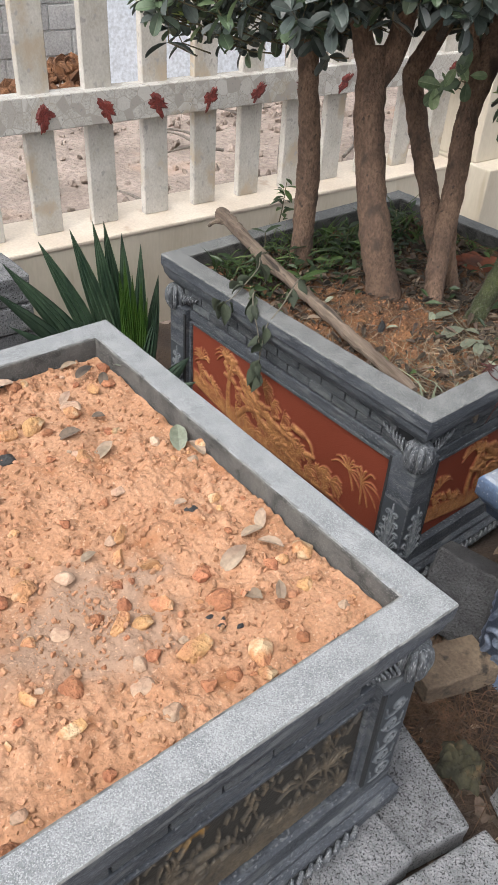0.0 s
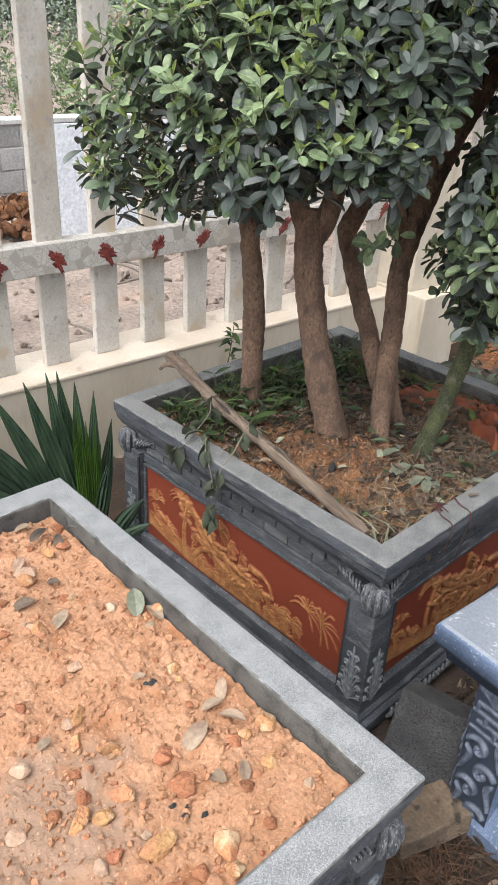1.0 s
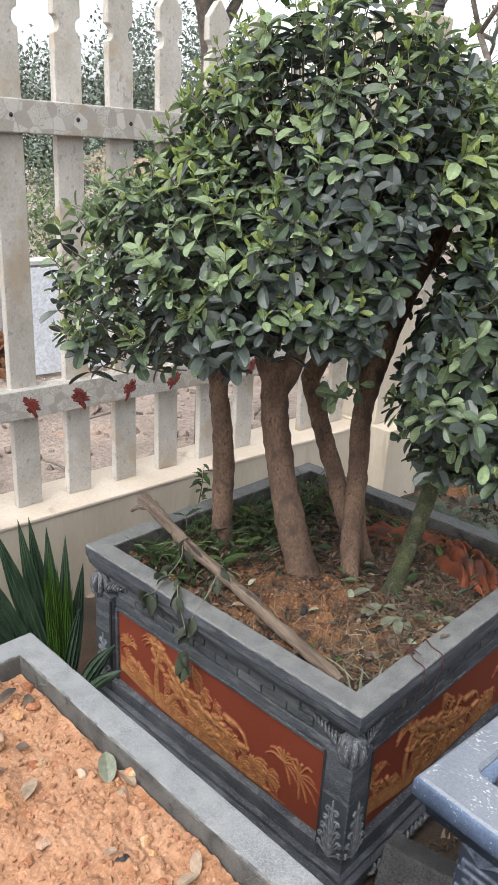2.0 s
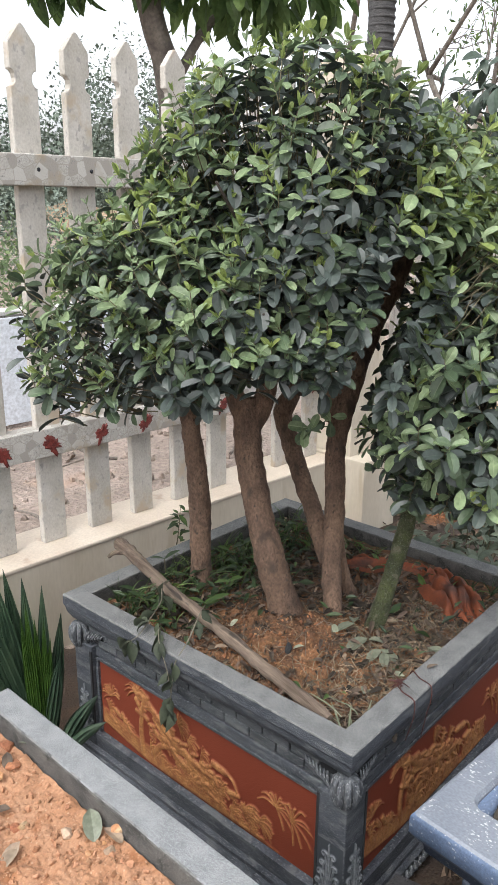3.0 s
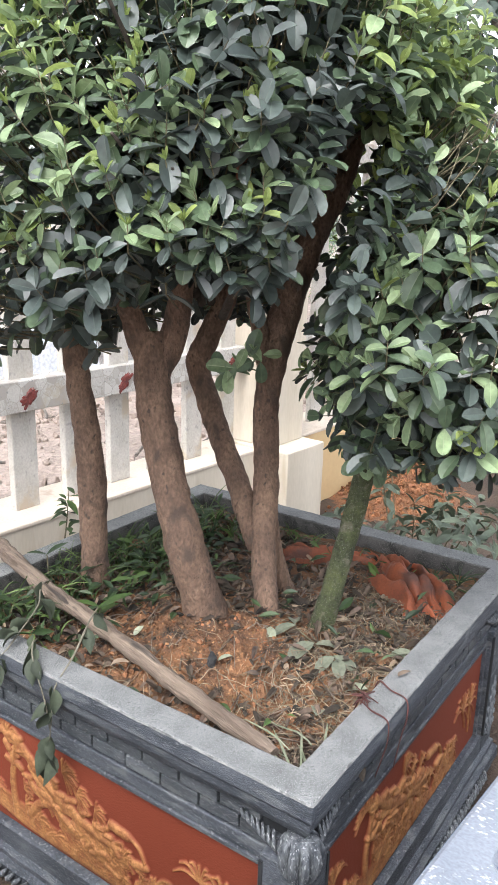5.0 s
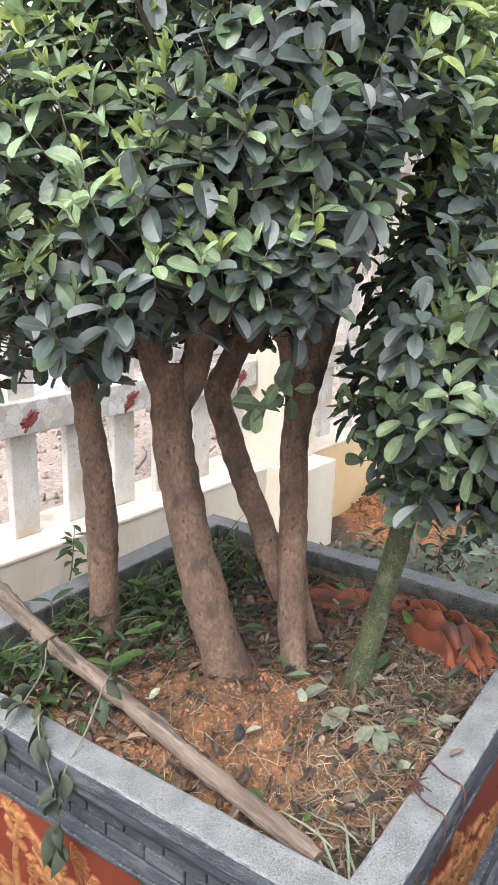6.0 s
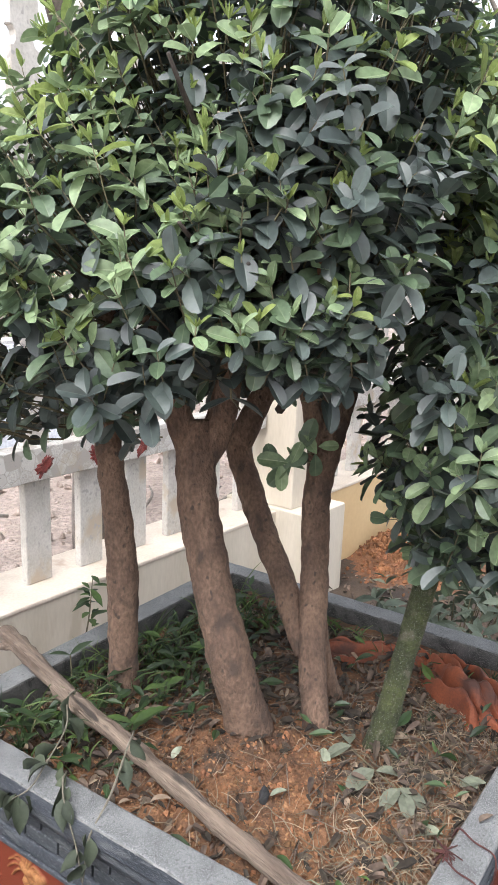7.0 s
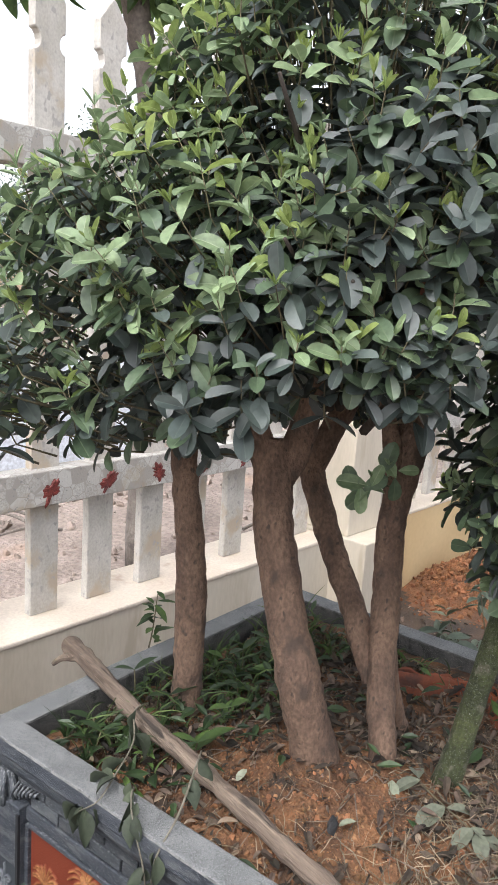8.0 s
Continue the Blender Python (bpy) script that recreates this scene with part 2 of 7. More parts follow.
# pale leaves: young growth, and leaves recoloured as sunlit
LEAF_YOUNG_LIT = material("sage_young_and_lit_leaf", (0.235, 0.310, 0.165), (0.150, 0.215, 0.112), 16, 90, 0.5, 0.2, 0.001, island=0.25, gloss=0.45, through_light=0.25, rib=(0.30, 0.36, 0.22))
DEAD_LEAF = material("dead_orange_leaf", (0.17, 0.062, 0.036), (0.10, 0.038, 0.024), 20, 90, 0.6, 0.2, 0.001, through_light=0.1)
LEAF_FRESH_LIT = material("fresh_and_lit_yellow_green_leaf", (0.270, 0.335, 0.105), (0.185, 0.250, 0.080), 16, 90, 0.5, 0.2, 0.001, island=0.25, gloss=0.4, through_light=0.4, rib=(0.34, 0.39, 0.18))
BLADE = material("pleated_green_blade", (0.056, 0.092, 0.055), (0.028, 0.052, 0.034), 8, 120, 0.42, 0.2, 0.001, each=0.25, through_light=0.14, stretch=(6, 6, 1))
BLADE_YOUNG = material("young_pleated_blade", (0.06, 0.12, 0.021), (0.03, 0.072, 0.015), 10, 120, 0.4, 0.2, 0.001, each=0.2, through_light=0.2, stretch=(6, 6, 1))
WEED = material("weed_leaf", (0.036, 0.066, 0.02), (0.018, 0.038, 0.013), 14, 90, 0.5, 0.15, 0.001, island=0.35, through_light=0.2)
WEED_BRIGHT = material("bright_weed_leaf", (0.075, 0.125, 0.030), (0.042, 0.08, 0.020), 14, 90, 0.5, 0.15, 0.001, each=0.2, through_light=0.25)
WILTED = material("wilted_vine_leaf", (0.058, 0.072, 0.043), (0.030, 0.039, 0.026), 18, 100, 0.75, 0.4, 0.001, each=0.25, through_light=0.12)
OLIVE = material("olive_cloth", (0.055, 0.050, 0.027), (0.022, 0.022, 0.014), 22, 150, 0.95, 0.5, 0.002, stain=(0.10, 0.068, 0.036), stain_scale=20, stain_cut=0.56)
FIBRE = material("brown_root_fibre", (0.12, 0.066, 0.036), (0.055, 0.032, 0.02), 30, 200, 0.9, island=0.3)
VINE = material("dry_vine_stem", (0.165, 0.15, 0.115), (0.10, 0.09, 0.065), 30, 200, 0.8)
LITTER = material("brown_leaf_litter", (0.105, 0.078, 0.056), (0.024, 0.018, 0.014), 20, 120, 0.85, 0.3, 0.002, island=0.7, through_light=0.06)
STRAW = material("dry_straw", (0.215, 0.170, 0.110), (0.085, 0.064, 0.043), 15, 120, 0.85, island=0.6)
WEED_GRASS = material("green_grass_blade", (0.105, 0.150, 0.050), (0.045, 0.075, 0.026), 14, 90, 0.6, 0.15, 0.001, island=0.6, through_light=0.25)
PALE_BLADE = material("pale_dead_grass", (0.19, 0.20, 0.14), (0.12, 0.14, 0.085), 20, 120, 0.7, each=0.2)
DRY_LEAF = material("grey_dry_leaf", (0.34, 0.265, 0.19), (0.20, 0.135, 0.095), 22, 120, 0.75, 0.3, 0.001, each=0.3, through_light=0.1)
PALE_LEAF = material("pale_underside_leaf", (0.155, 0.168, 0.122), (0.105, 0.115, 0.082), 22, 120, 0.6, 0.2, 0.001, each=0.15, through_light=0.1)
GREEN_FALLEN = material("fallen_green_leaf", (0.235, 0.255, 0.190), (0.175, 0.195, 0.138), 22, 120, 0.5, 0.2, 0.001, each=0.2, through_light=0.1)
WOOD = material("grey_weathered_wood", (0.205, 0.157, 0.120), (0.085, 0.061, 0.046), 11, 60, 0.92, 1.0, 0.004, stain=(0.042, 0.033, 0.027), stain_scale=9, stain_cut=0.60, stretch=(6, 0.45, 6), local=True)
# the dark blotches stand in for shade between the folds
CLOTH = material("rust_orange_cloth", (0.255, 0.066, 0.022), (0.120, 0.030, 0.012), 9, 260, 0.7, 0.35, 0.002, stain=(0.055, 0.020, 0.012), stain_scale=10, stain_cut=0.54)
STRING = material("red_brown_string", (0.085, 0.026, 0.022), (0.045, 0.017, 0.015), 60, 300, 0.9)
SLAB = material("white_board", (0.62, 0.66, 0.72), (0.54, 0.58, 0.64), 1.5, 40, 0.6, 0.1, 0.002)
BLOCK = material("grey_block_wall", (0.40, 0.395, 0.385), (0.30, 0.295, 0.29), 6, 60, 0.95, 0.8, 0.01, each=0.16)
MORTAR = material("pale_mortar", (0.55, 0.55, 0.54), (0.45, 0.45, 0.44), 8, 80, 0.95)
HEDGE = material("sunlit_hedge_leaf", (0.165, 0.235, 0.10), (0.085, 0.135, 0.06), 3, 20, 0.6, 0, island=0.35, through_light=0.2)
# far greens paled and greyed: the haze of distance lies in the colour
FAR_GREEN = material("hazy_far_green", (0.185, 0.225, 0.175), (0.115, 0.15, 0.122), 0.15, 1.5, 0.95, 0, island=0.3)
CLAY_BANK = material("clay_bank", (0.36, 0.27, 0.18), (0.24, 0.17, 0.11), 0.8, 8, 0.95)
BROAD_LEAF = material("broad_tree_leaf", (0.135, 0.205, 0.068), (0.066, 0.115, 0.040), 6, 40, 0.45, 0.1, 0.001, island=0.4, through_light=0.6)
GREY_LEAF = material("grey_green_leaf", (0.062, 0.088, 0.066), (0.032, 0.05, 0.038), 10, 60, 0.5, 0.1, 0.001, island=0.3, through_light=0.12)
SHRUB_LEAF = material("dusty_shrub_leaf", (0.125, 0.155, 0.105), (0.07, 0.095, 0.065), 10, 60, 0.55, 0.1, 0.001, island=0.3, through_light=0.12)
GREY_BARK = material("grey_tree_bark", (0.20, 0.175, 0.15), (0.10, 0.085, 0.075), 12, 60, 0.9, 0.6, 0.01)
PALM_BARK = material("palm_trunk", (0.070, 0.068, 0.068), (0.036, 0.035, 0.035), 8, 60, 0.9, 0.6, 0.01, stretch=(1, 1, 3))


# ---- building helpers ----
def link(name, mesh, parent=None, label=""):
    ob = new(name, mesh)
    if parent:
        ob.parent = parent
    if label:
        ob["label"] = label
    return ob


def finish(name, bm, mat, smooth=True):
    bmesh.ops.recalc_face_normals(bm, faces=bm.faces[:])
    me = bpy.data.meshes.new(name)
    bm.to_mesh(me)
    bm.free()
    for m in mat if isinstance(mat, list) else [mat]:
        me.materials.append(m)
    me.polygons.foreach_set("use_smooth", [smooth] * len(me.polygons))
    return me


def part(name, bm, mat, parent=None, label="", smooth=False):
    return link(name, finish(name, bm, mat, smooth), parent, label)


def thing(name, label, category, place=(0, 0, 0), group="", kind=""):
    ob = new(name)
    ob.empty_display_size = 0.05
    ob.location = place
    return tagged(ob, label, category, group, kind)


def from_arrays(name, verts, faces, mats, index=None, smooth=True):
    me = bpy.data.meshes.new(name)
    me.from_pydata(verts if isinstance(verts, list) else verts.tolist(), [], faces)
    for m in mats if isinstance(mats, list) else [mats]:
        me.materials.append(m)
    me.polygons.foreach_set("use_smooth", [smooth] * len(me.polygons))
    if index is not None:
        me.polygons.foreach_set("material_index", index)
    me.update()
    return me


def box(bm, x0, y0, z0, x1, y1, z1, bevel=0.0, turn=None):
    """A box between two corners, its edges rounded by bevel."""
    got = bmesh.ops.create_cube(bm, size=1.0)["verts"]
    bmesh.ops.scale(bm, vec=(x1 - x0, y1 - y0, z1 - z0), verts=got)
    bmesh.ops.translate(bm, vec=((x0 + x1) / 2, (y0 + y1) / 2, (z0 + z1) / 2), verts=got)
    if bevel:
        edges = {e for v in got for e in v.link_edges}
        out = bmesh.ops.bevel(bm, geom=list(edges), offset=bevel, segments=2, affect="EDGES", profile=0.5)
        got = out["verts"]
    if turn is not None:
        bmesh.ops.transform(bm, matrix=turn, verts=list({v for v in got if v.is_valid}))
    return bm


def curve_points(points, steps):
    """A smooth line through the points (Catmull-Rom)."""
    p = [np.array(q, float) for q in points]
    p = [2 * p[0] - p[1], *p, 2 * p[-1] - p[-2]]
    out = []
    for i in range(1, len(p) - 2):
        for k in range(steps):
            t = k / steps
            out.append(0.5 * (2 * p[i] + (p[i + 1] - p[i - 1]) * t + (2 * p[i - 1] - 5 * p[i] + 4 * p[i + 1] - p[i + 2]) * t * t + (3 * p[i] - p[i - 1] - 3 * p[i + 1] + p[i + 2]) * t ** 3))
    return np.array(out + [p[-2]])


def tube(bm, points, radii, sides=8, steps=1, rough=0.0, squash=1.0):
    """A tapering tube along points; rough: uneven skin, as a share of the radius."""
    line = curve_points(points, steps) if steps > 1 else np.array(points, float)
    rad = np.interp(np.linspace(0, 1, len(line)), np.linspace(0, 1, len(radii)), radii)
    side, rings = None, []
    for i, c in enumerate(line):
        way = line[min(i + 1, len(line) - 1)] - line[max(i - 1, 0)]
        way /= np.linalg.norm(way) + 1e-9
        if side is None:
            side = np.cross(way, (0.31, 0.2, 0.93) if abs(way[2]) < 0.9 else (1, 0.1, 0))
        side = side - way * (side @ way)
        side /= np.linalg.norm(side) + 1e-9
        up = np.cross(way, side)
        ring = []
        for k in range(sides):
            a = 2 * math.pi * k / sides
            v = c + rad[i] * (math.cos(a) * side + squash * math.sin(a) * up)
            if rough:
                v = v + (v - c) * rough * (noise.noise(Vector(v * 35)) + 0.7 * noise.noise(Vector(v * (14, 14, 7))))
            ring.append(bm.verts.new(v))
        rings.append(ring)
    for a, b in zip(rings, rings[1:]):
        for k in range(sides):
            bm.faces.new((a[k], a[(k + 1) % sides], b[(k + 1) % sides], b[k]))
    if sides > 2:
        bm.faces.new(rings[0][::-1])
        bm.faces.new(rings[-1])
    return bm


def ring_sweep(bm, profile, x0, y0, x1, y1, closed=True, round_by=0.0, cuts=1, uneven=0.0):
    """Sweeps a profile of (inset, height) round a rectangle. round_by: radius of its corners; cuts: pieces along each side; uneven: worn unevenness."""
    def loop(o, z):
        r, pts = max(round_by - o, 0.0), []
        for cx, cy, a0 in ((x0, y0, 180), (x1, y0, 270), (x1, y1, 0), (x0, y1, 90)):
            mx, my = cx + (1 if cx == x0 else -1) * max(o, round_by), cy + (1 if cy == y0 else -1) * max(o, round_by)
            for k in range(5 if round_by else 1):
                a = radians(a0 + (90 * k / 4 if round_by else 45))
                pts.append((mx + r * math.cos(a), my + r * math.sin(a)) if round_by else (mx, my))
        out = []
        for p, q in zip(pts, pts[1:] + pts[:1]):
            n = cuts if math.hypot(q[0] - p[0], q[1] - p[1]) > 0.3 else 1
            out += [(p[0] + (q[0] - p[0]) * k / n, p[1] + (q[1] - p[1]) * k / n) for k in range(n)]
        verts = []
        for x, y in out:
            v = Vector((x, y, z))
            if uneven:
                v += uneven * Vector((noise.noise(v * 23), noise.noise(v * 23 + Vector((9, 0, 0))), noise.noise(v * 31 + Vector((0, 9, 0)))))
            verts.append(bm.verts.new(v))
        return verts

    loops = [loop(o, z) for o, z in profile]
    m = len(loops[0])
    pairs = list(zip(loops, loops[1:])) + ([(loops[-1], loops[0])] if closed else [])
    for a, b in pairs:
        for k in range(m):
            bm.faces.new((a[k], a[(k + 1) % m], b[(k + 1) % m], b[k]))
    return bm


def strip(bm, line, widths, normal=(0, 0, 1), fold=0.0):
    """A leaf-like strip along a line, folded along its middle."""
    line = [np.array(p, float) for p in line]
    normal = np.array(normal, float)
    rows = []
    for i, c in enumerate(line):
        way = line[min(i + 1, len(line) - 1)] - line[max(i - 1, 0)]
        side = np.cross(way, normal)
        side /= np.linalg.norm(side) + 1e-9
        up = np.cross(side, way)
        up /= np.linalg.norm(up) + 1e-9
        w = widths[i]
        rows.append([bm.verts.new(c - side * w + up * w * fold), bm.verts.new(c), bm.verts.new(c + side * w + up * w * fold)])
    for a, b in zip(rows, rows[1:]):
        bm.faces.new((a[0], a[1], b[1], b[0]))
        bm.faces.new((a[1], a[2], b[2], b[1]))
    return bm


def rock_mesh(name, mat, seed, points=18, flat=0.7, chamfer=0.10):
    """A broken, angular stone of radius 1 with its edges knocked off."""
    rng = np.random.default_rng(seed)
    bm = bmesh.new()
    for k in range(points):
        u = rng.normal(size=3)
        u *= rng.uniform(0.75, 1.1) / np.linalg.norm(u)
        bm.verts.new(u * (1, 1, flat))
    hull = bmesh.ops.convex_hull(bm, input=bm.verts[:])
    bmesh.ops.delete(bm, geom=[v for v in hull["geom_interior"] if isinstance(v, bmesh.types.BMVert)], context="VERTS")
    if chamfer:
        bmesh.ops.bevel(bm, geom=bm.edges[:], offset=chamfer, segments=1, affect="EDGES")
    return finish(name, bm, mat, False)


def leaf_shape(width=0.46, fold=0.18, curl=0.16, point=0.0):
    """A leaf of length 1 along +y, normal +z, creased along its midrib: vertices and faces."""
    at = [0.0, 0.10, 0.30, 0.54, 0.76, 0.92, 1.0]
    half = [0.05, 0.32, 0.80, 1.0, 0.97 - 0.25 * point, 0.68 - 0.38 * point, 0.20 - 0.17 * min(1.0, point)]
    v, f, left, right = [], [], [], []
    for k, (u, h) in enumerate(zip(at, half)):
        w, z = h * width / 2, -curl * u * u
        n = len(v)
        if k in (0, 6):
            v += [(-w, u, z + fold * w), (0, u, z), (w, u, z + fold * w)]
            left.append((n, n + 1))
            right.append((n + 1, n + 2))
        else:
            v += [(-w, u, z + fold * w), (0, u, z), (0, u, z), (w, u, z + fold * w)]
            left.append((n, n + 1))
            right.append((n + 2, n + 3))
    for rows in (left, right):
        f += [(p[0], p[1], q[1], q[0]) for p, q in zip(rows, rows[1:])]
    return np.array(v), f


LEAF_FORMS = [leaf_shape(0.51, 0.45, 0.18), leaf_shape(0.55, 0.35, 0.34), leaf_shape(0.46, 0.6, 0.05), leaf_shape(0.50, 0.45, -0.08)]
LEAF_FORMS += [leaf_shape(0.43, 0.5, 0.10, 0.15), leaf_shape(0.27, 0.7, -0.12, 0.3)]


def frame_of(way, up):
    """A turn whose y runs along way and whose z leans to up."""
    y = way / (np.linalg.norm(way) + 1e-9)
    x = np.cross(y, up)
    x /= np.linalg.norm(x) + 1e-9
    return np.stack([x, y, np.cross(x, y)], 1)


def ribbed(mesh, flat):
    """Marks the midrib of leaves on their mesh; flat holds the vertices as they lie in the leaf's own shape."""
    mesh.attributes.new("rib", "FLOAT", "POINT").data.foreach_set("value", (np.abs(flat[:, 0]) < 1e-6).astype(float))
    return mesh


def bake_leaves(name, leaves, forms, mats, smooth=True):
    """Joins many leaves (form, turn, size, place, material index) into one mesh."""
    verts, faces, index, base = [], [], [], 0
    for form, turn, size, where, mi in leaves:
        v, f = forms[form % len(forms)]
        verts.append((v * size) @ turn.T + where)
        faces += [tuple(i + base for i in q) for q in f]
        index += [mi] * len(f)
        base += len(v)
    return ribbed(from_arrays(name, np.concatenate(verts), faces, mats, index, smooth), np.concatenate([forms[f % len(forms)][0] for f, *_ in leaves]))


def sprig(rng, where, way, length, pairs, size, young, out, fresh=0.1):
    """One shoot: crossed pairs of leaves along way, old ones spread or hanging below, pale narrow ones upright round a bud at the tip."""
    way = way / np.linalg.norm(way)
    a = np.cross(way, rng.normal(size=3))
    a /= np.linalg.norm(a)
    b = np.cross(way, a)
    bright = rng.random() < fresh
    for k in range(pairs):
        t = k / max(pairs - 1, 1)
        left = pairs - 1 - k
        turn = (k % 2) * math.pi / 2 + rng.normal() * 0.22
        side = a * math.cos(turn) + b * math.sin(turn)
        spread = radians(100 - 26 * t - (40 if young else 22) * t ** 3 + rng.uniform(-11, 11))
        s = size * (0.95 + 0.30 * t - (0.68 if young else 0.45) * t * t) * rng.uniform(0.78, 1.12)
        for sgn in (1, -1):
            d = math.cos(spread) * way + sgn * math.sin(spread) * side + rng.normal(size=3) * 0.10
            d[2] -= 0.24 * (1 - t) ** 1.5
            n = way * math.sin(spread) - sgn * side * math.cos(spread) + rng.normal(size=3) * 0.14
            luck = rng.random()
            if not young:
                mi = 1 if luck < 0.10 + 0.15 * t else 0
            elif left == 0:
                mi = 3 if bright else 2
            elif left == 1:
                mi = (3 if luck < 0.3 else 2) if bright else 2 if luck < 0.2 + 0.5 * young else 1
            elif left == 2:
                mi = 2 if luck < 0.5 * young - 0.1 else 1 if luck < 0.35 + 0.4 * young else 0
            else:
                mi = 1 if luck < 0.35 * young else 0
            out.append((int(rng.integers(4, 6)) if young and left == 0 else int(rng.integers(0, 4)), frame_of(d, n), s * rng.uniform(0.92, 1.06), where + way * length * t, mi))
    if young:
        for k in range(3):
            d = way + rng.normal(size=3) * 0.16
            out.append((5, frame_of(d, rng.normal(size=3)), size * rng.uniform(0.26, 0.42), where + way * length, 3 if bright else 2))


# ---- ground ----
def heightfield(x0, y0, x1, y1, nx, ny, height):
    xs, ys = np.linspace(x0, x1, nx), np.linspace(y0, y1, ny)
    v = [(x, y, height(x, y)) for y in ys for x in xs]
    f = [(j * nx + i, j * nx + i + 1, (j + 1) * nx + i + 1, (j + 1) * nx + i) for j in range(ny - 1) for i in range(nx - 1)]
    return v, f


def n3(x, y, s, z=0.0):
    return noise.noise(Vector((x * s, y * s, z)))


def yard(x, y):
    heap = 0.165 * math.exp(-((x - 3.12) / 0.28) ** 4 - ((y - 1.30) / 0.20) ** 2)
    return 0.02 * n3(x, y, 2) + 0.012 * n3(x, y, 9) + heap * (1 + 0.35 * n3(x, y, 8) + 0.2 * n3(x, y, 21))


bm_v, bm_f = heightfield(-2.4, -2.6, 5.0, 1.72, 150, 110, yard)
ground = link("ground", from_arrays("ground", bm_v, bm_f, [EARTH, MOUND, RUBBLE]))
ground.data.polygons.foreach_set("material_index", [1 if math.hypot((p.center.x - 3.04) / 0.46, (p.center.y - 1.28) / 0.40) < 1 + 0.3 * n3(p.center.x, p.center.y, 5) else 2 if min(p.center.x + 2.4, 5.0 - p.center.x, p.center.y + 2.6) < 0.45 + 0.5 * n3(p.center.x, p.center.y, 1.3) + 0.2 * n3(p.center.x, p.center.y, 5) else 0 for p in ground.data.polygons])
tagged(ground, "dark littered yard earth with a red clay heap", "ground", kind="structure")


def waste(x, y):
    far = math.hypot(x, y)
    return -0.03 + (0.05 * n3(x, y, 0.9) + 0.02 * n3(x, y, 5) if far < 30 else 0.0)


edge = [-900, -60, -20, *np.linspace(-8, 12, 130), 25, 80, 900]
deep = [-900, -40, -3, 0.0, *np.linspace(1.7, 9, 80), 14, 30, 80, 900]
wv = [(x, y, waste(x, y) if y > 1.6 else -0.08) for y in deep for x in edge]
wf = [(j * len(edge) + i, j * len(edge) + i + 1, (j + 1) * len(edge) + i + 1, (j + 1) * len(edge) + i) for j in range(len(deep) - 1) for i in range(len(edge) - 1)]
tagged(link("ground_outside", from_arrays("ground_outside", wv, wf, RUBBLE)), "bare grey-brown rubble ground behind the fence", "ground", kind="structure")

# ---- fence: base wall, pier, pickets, rails; it stands slightly askew to the planters ----
PITCH, LEDGE_Z = 0.2272, 0.425
ALONG = pose(0.427, 1.803, 0, 0, 0, -2.57)


def base_wall(name, x0, x1, mat, label):
    wall = thing(name, label, "wall", kind="structure")
    wall.matrix_world = ALONG
    part("wall_body", box(bmesh.new(), x0, -0.119, -0.1, x1, 0.16, LEDGE_Z - 0.017), mat, wall)
    part("ledge", box(bmesh.new(), x0, -0.124, LEDGE_Z - 0.017, x1, 0.17, LEDGE_Z, 0.005), LEDGE, wall, "pale dusty ledge")
    return wall


base_wall("wall_base_west", -4.4, 1.68, PLASTER, "low cream plastered base wall with rain streaks")
base_wall("wall_base_east", 1.99, 9.0, YELLOW, "low yellow-cream plastered base wall")


def pier(name, x):
    """A square pier on a wider foot that stands out before the base wall."""
    p = thing(name, "cream plastered square fence pier on a wide foot", "pillar", kind="structure")
    p.matrix_world = ALONG @ pose(x, 0, 0)
    part("pier_foot", box(bmesh.new(), -0.155, -0.305, -0.1, 0.155, 0.18, 0.437, 0.006), PLASTER, p)
    part("pier_shaft", box(bmesh.new(), -0.13, -0.187, 0.437, 0.13, 0.12, 2.43, 0.006), PLASTER, p)
    return p


pier("pier", 1.835)


def picket_outline(base, tip):
    """Half outline of a picket: pointed head on a neck with round notches."""
    half = 0.0525
    pts = [(half, base), (half, tip - 0.212)]
    for k in range(7):
        a = -math.pi / 2 + math.pi * k / 6
        pts.append((half - 0.020 * math.cos(a), tip - 0.173 + 0.028 * math.sin(a)))
    return pts + [(half, tip - 0.136), (half, tip - 0.062), (0.007, tip - 0.001), (0.0, tip)]


def picket_mesh(base, tip, thick):
    bm = bmesh.new()
    right = picket_outline(base, tip)
    outline = right + [(-x, z) for x, z in right[-2::-1]]
    front = bm.faces.new([bm.verts.new((x, 0, z)) for x, z in outline])
    back = bmesh.ops.extrude_face_region(bm, geom=[front])
    bmesh.ops.translate(bm, vec=(0, thick, 0), verts=[g for g in back["geom"] if isinstance(g, bmesh.types.BMVert)])
    bmesh.ops.recalc_face_normals(bm, faces=bm.faces[:])
    sharp = [e for e in bm.edges if len(e.link_faces) == 2 and e.calc_face_angle() > 0.6]
    bmesh.ops.bevel(bm, geom=sharp, offset=0.003, segments=1, affect="EDGES")
    return finish("picket", bm, CONCRETE, False)


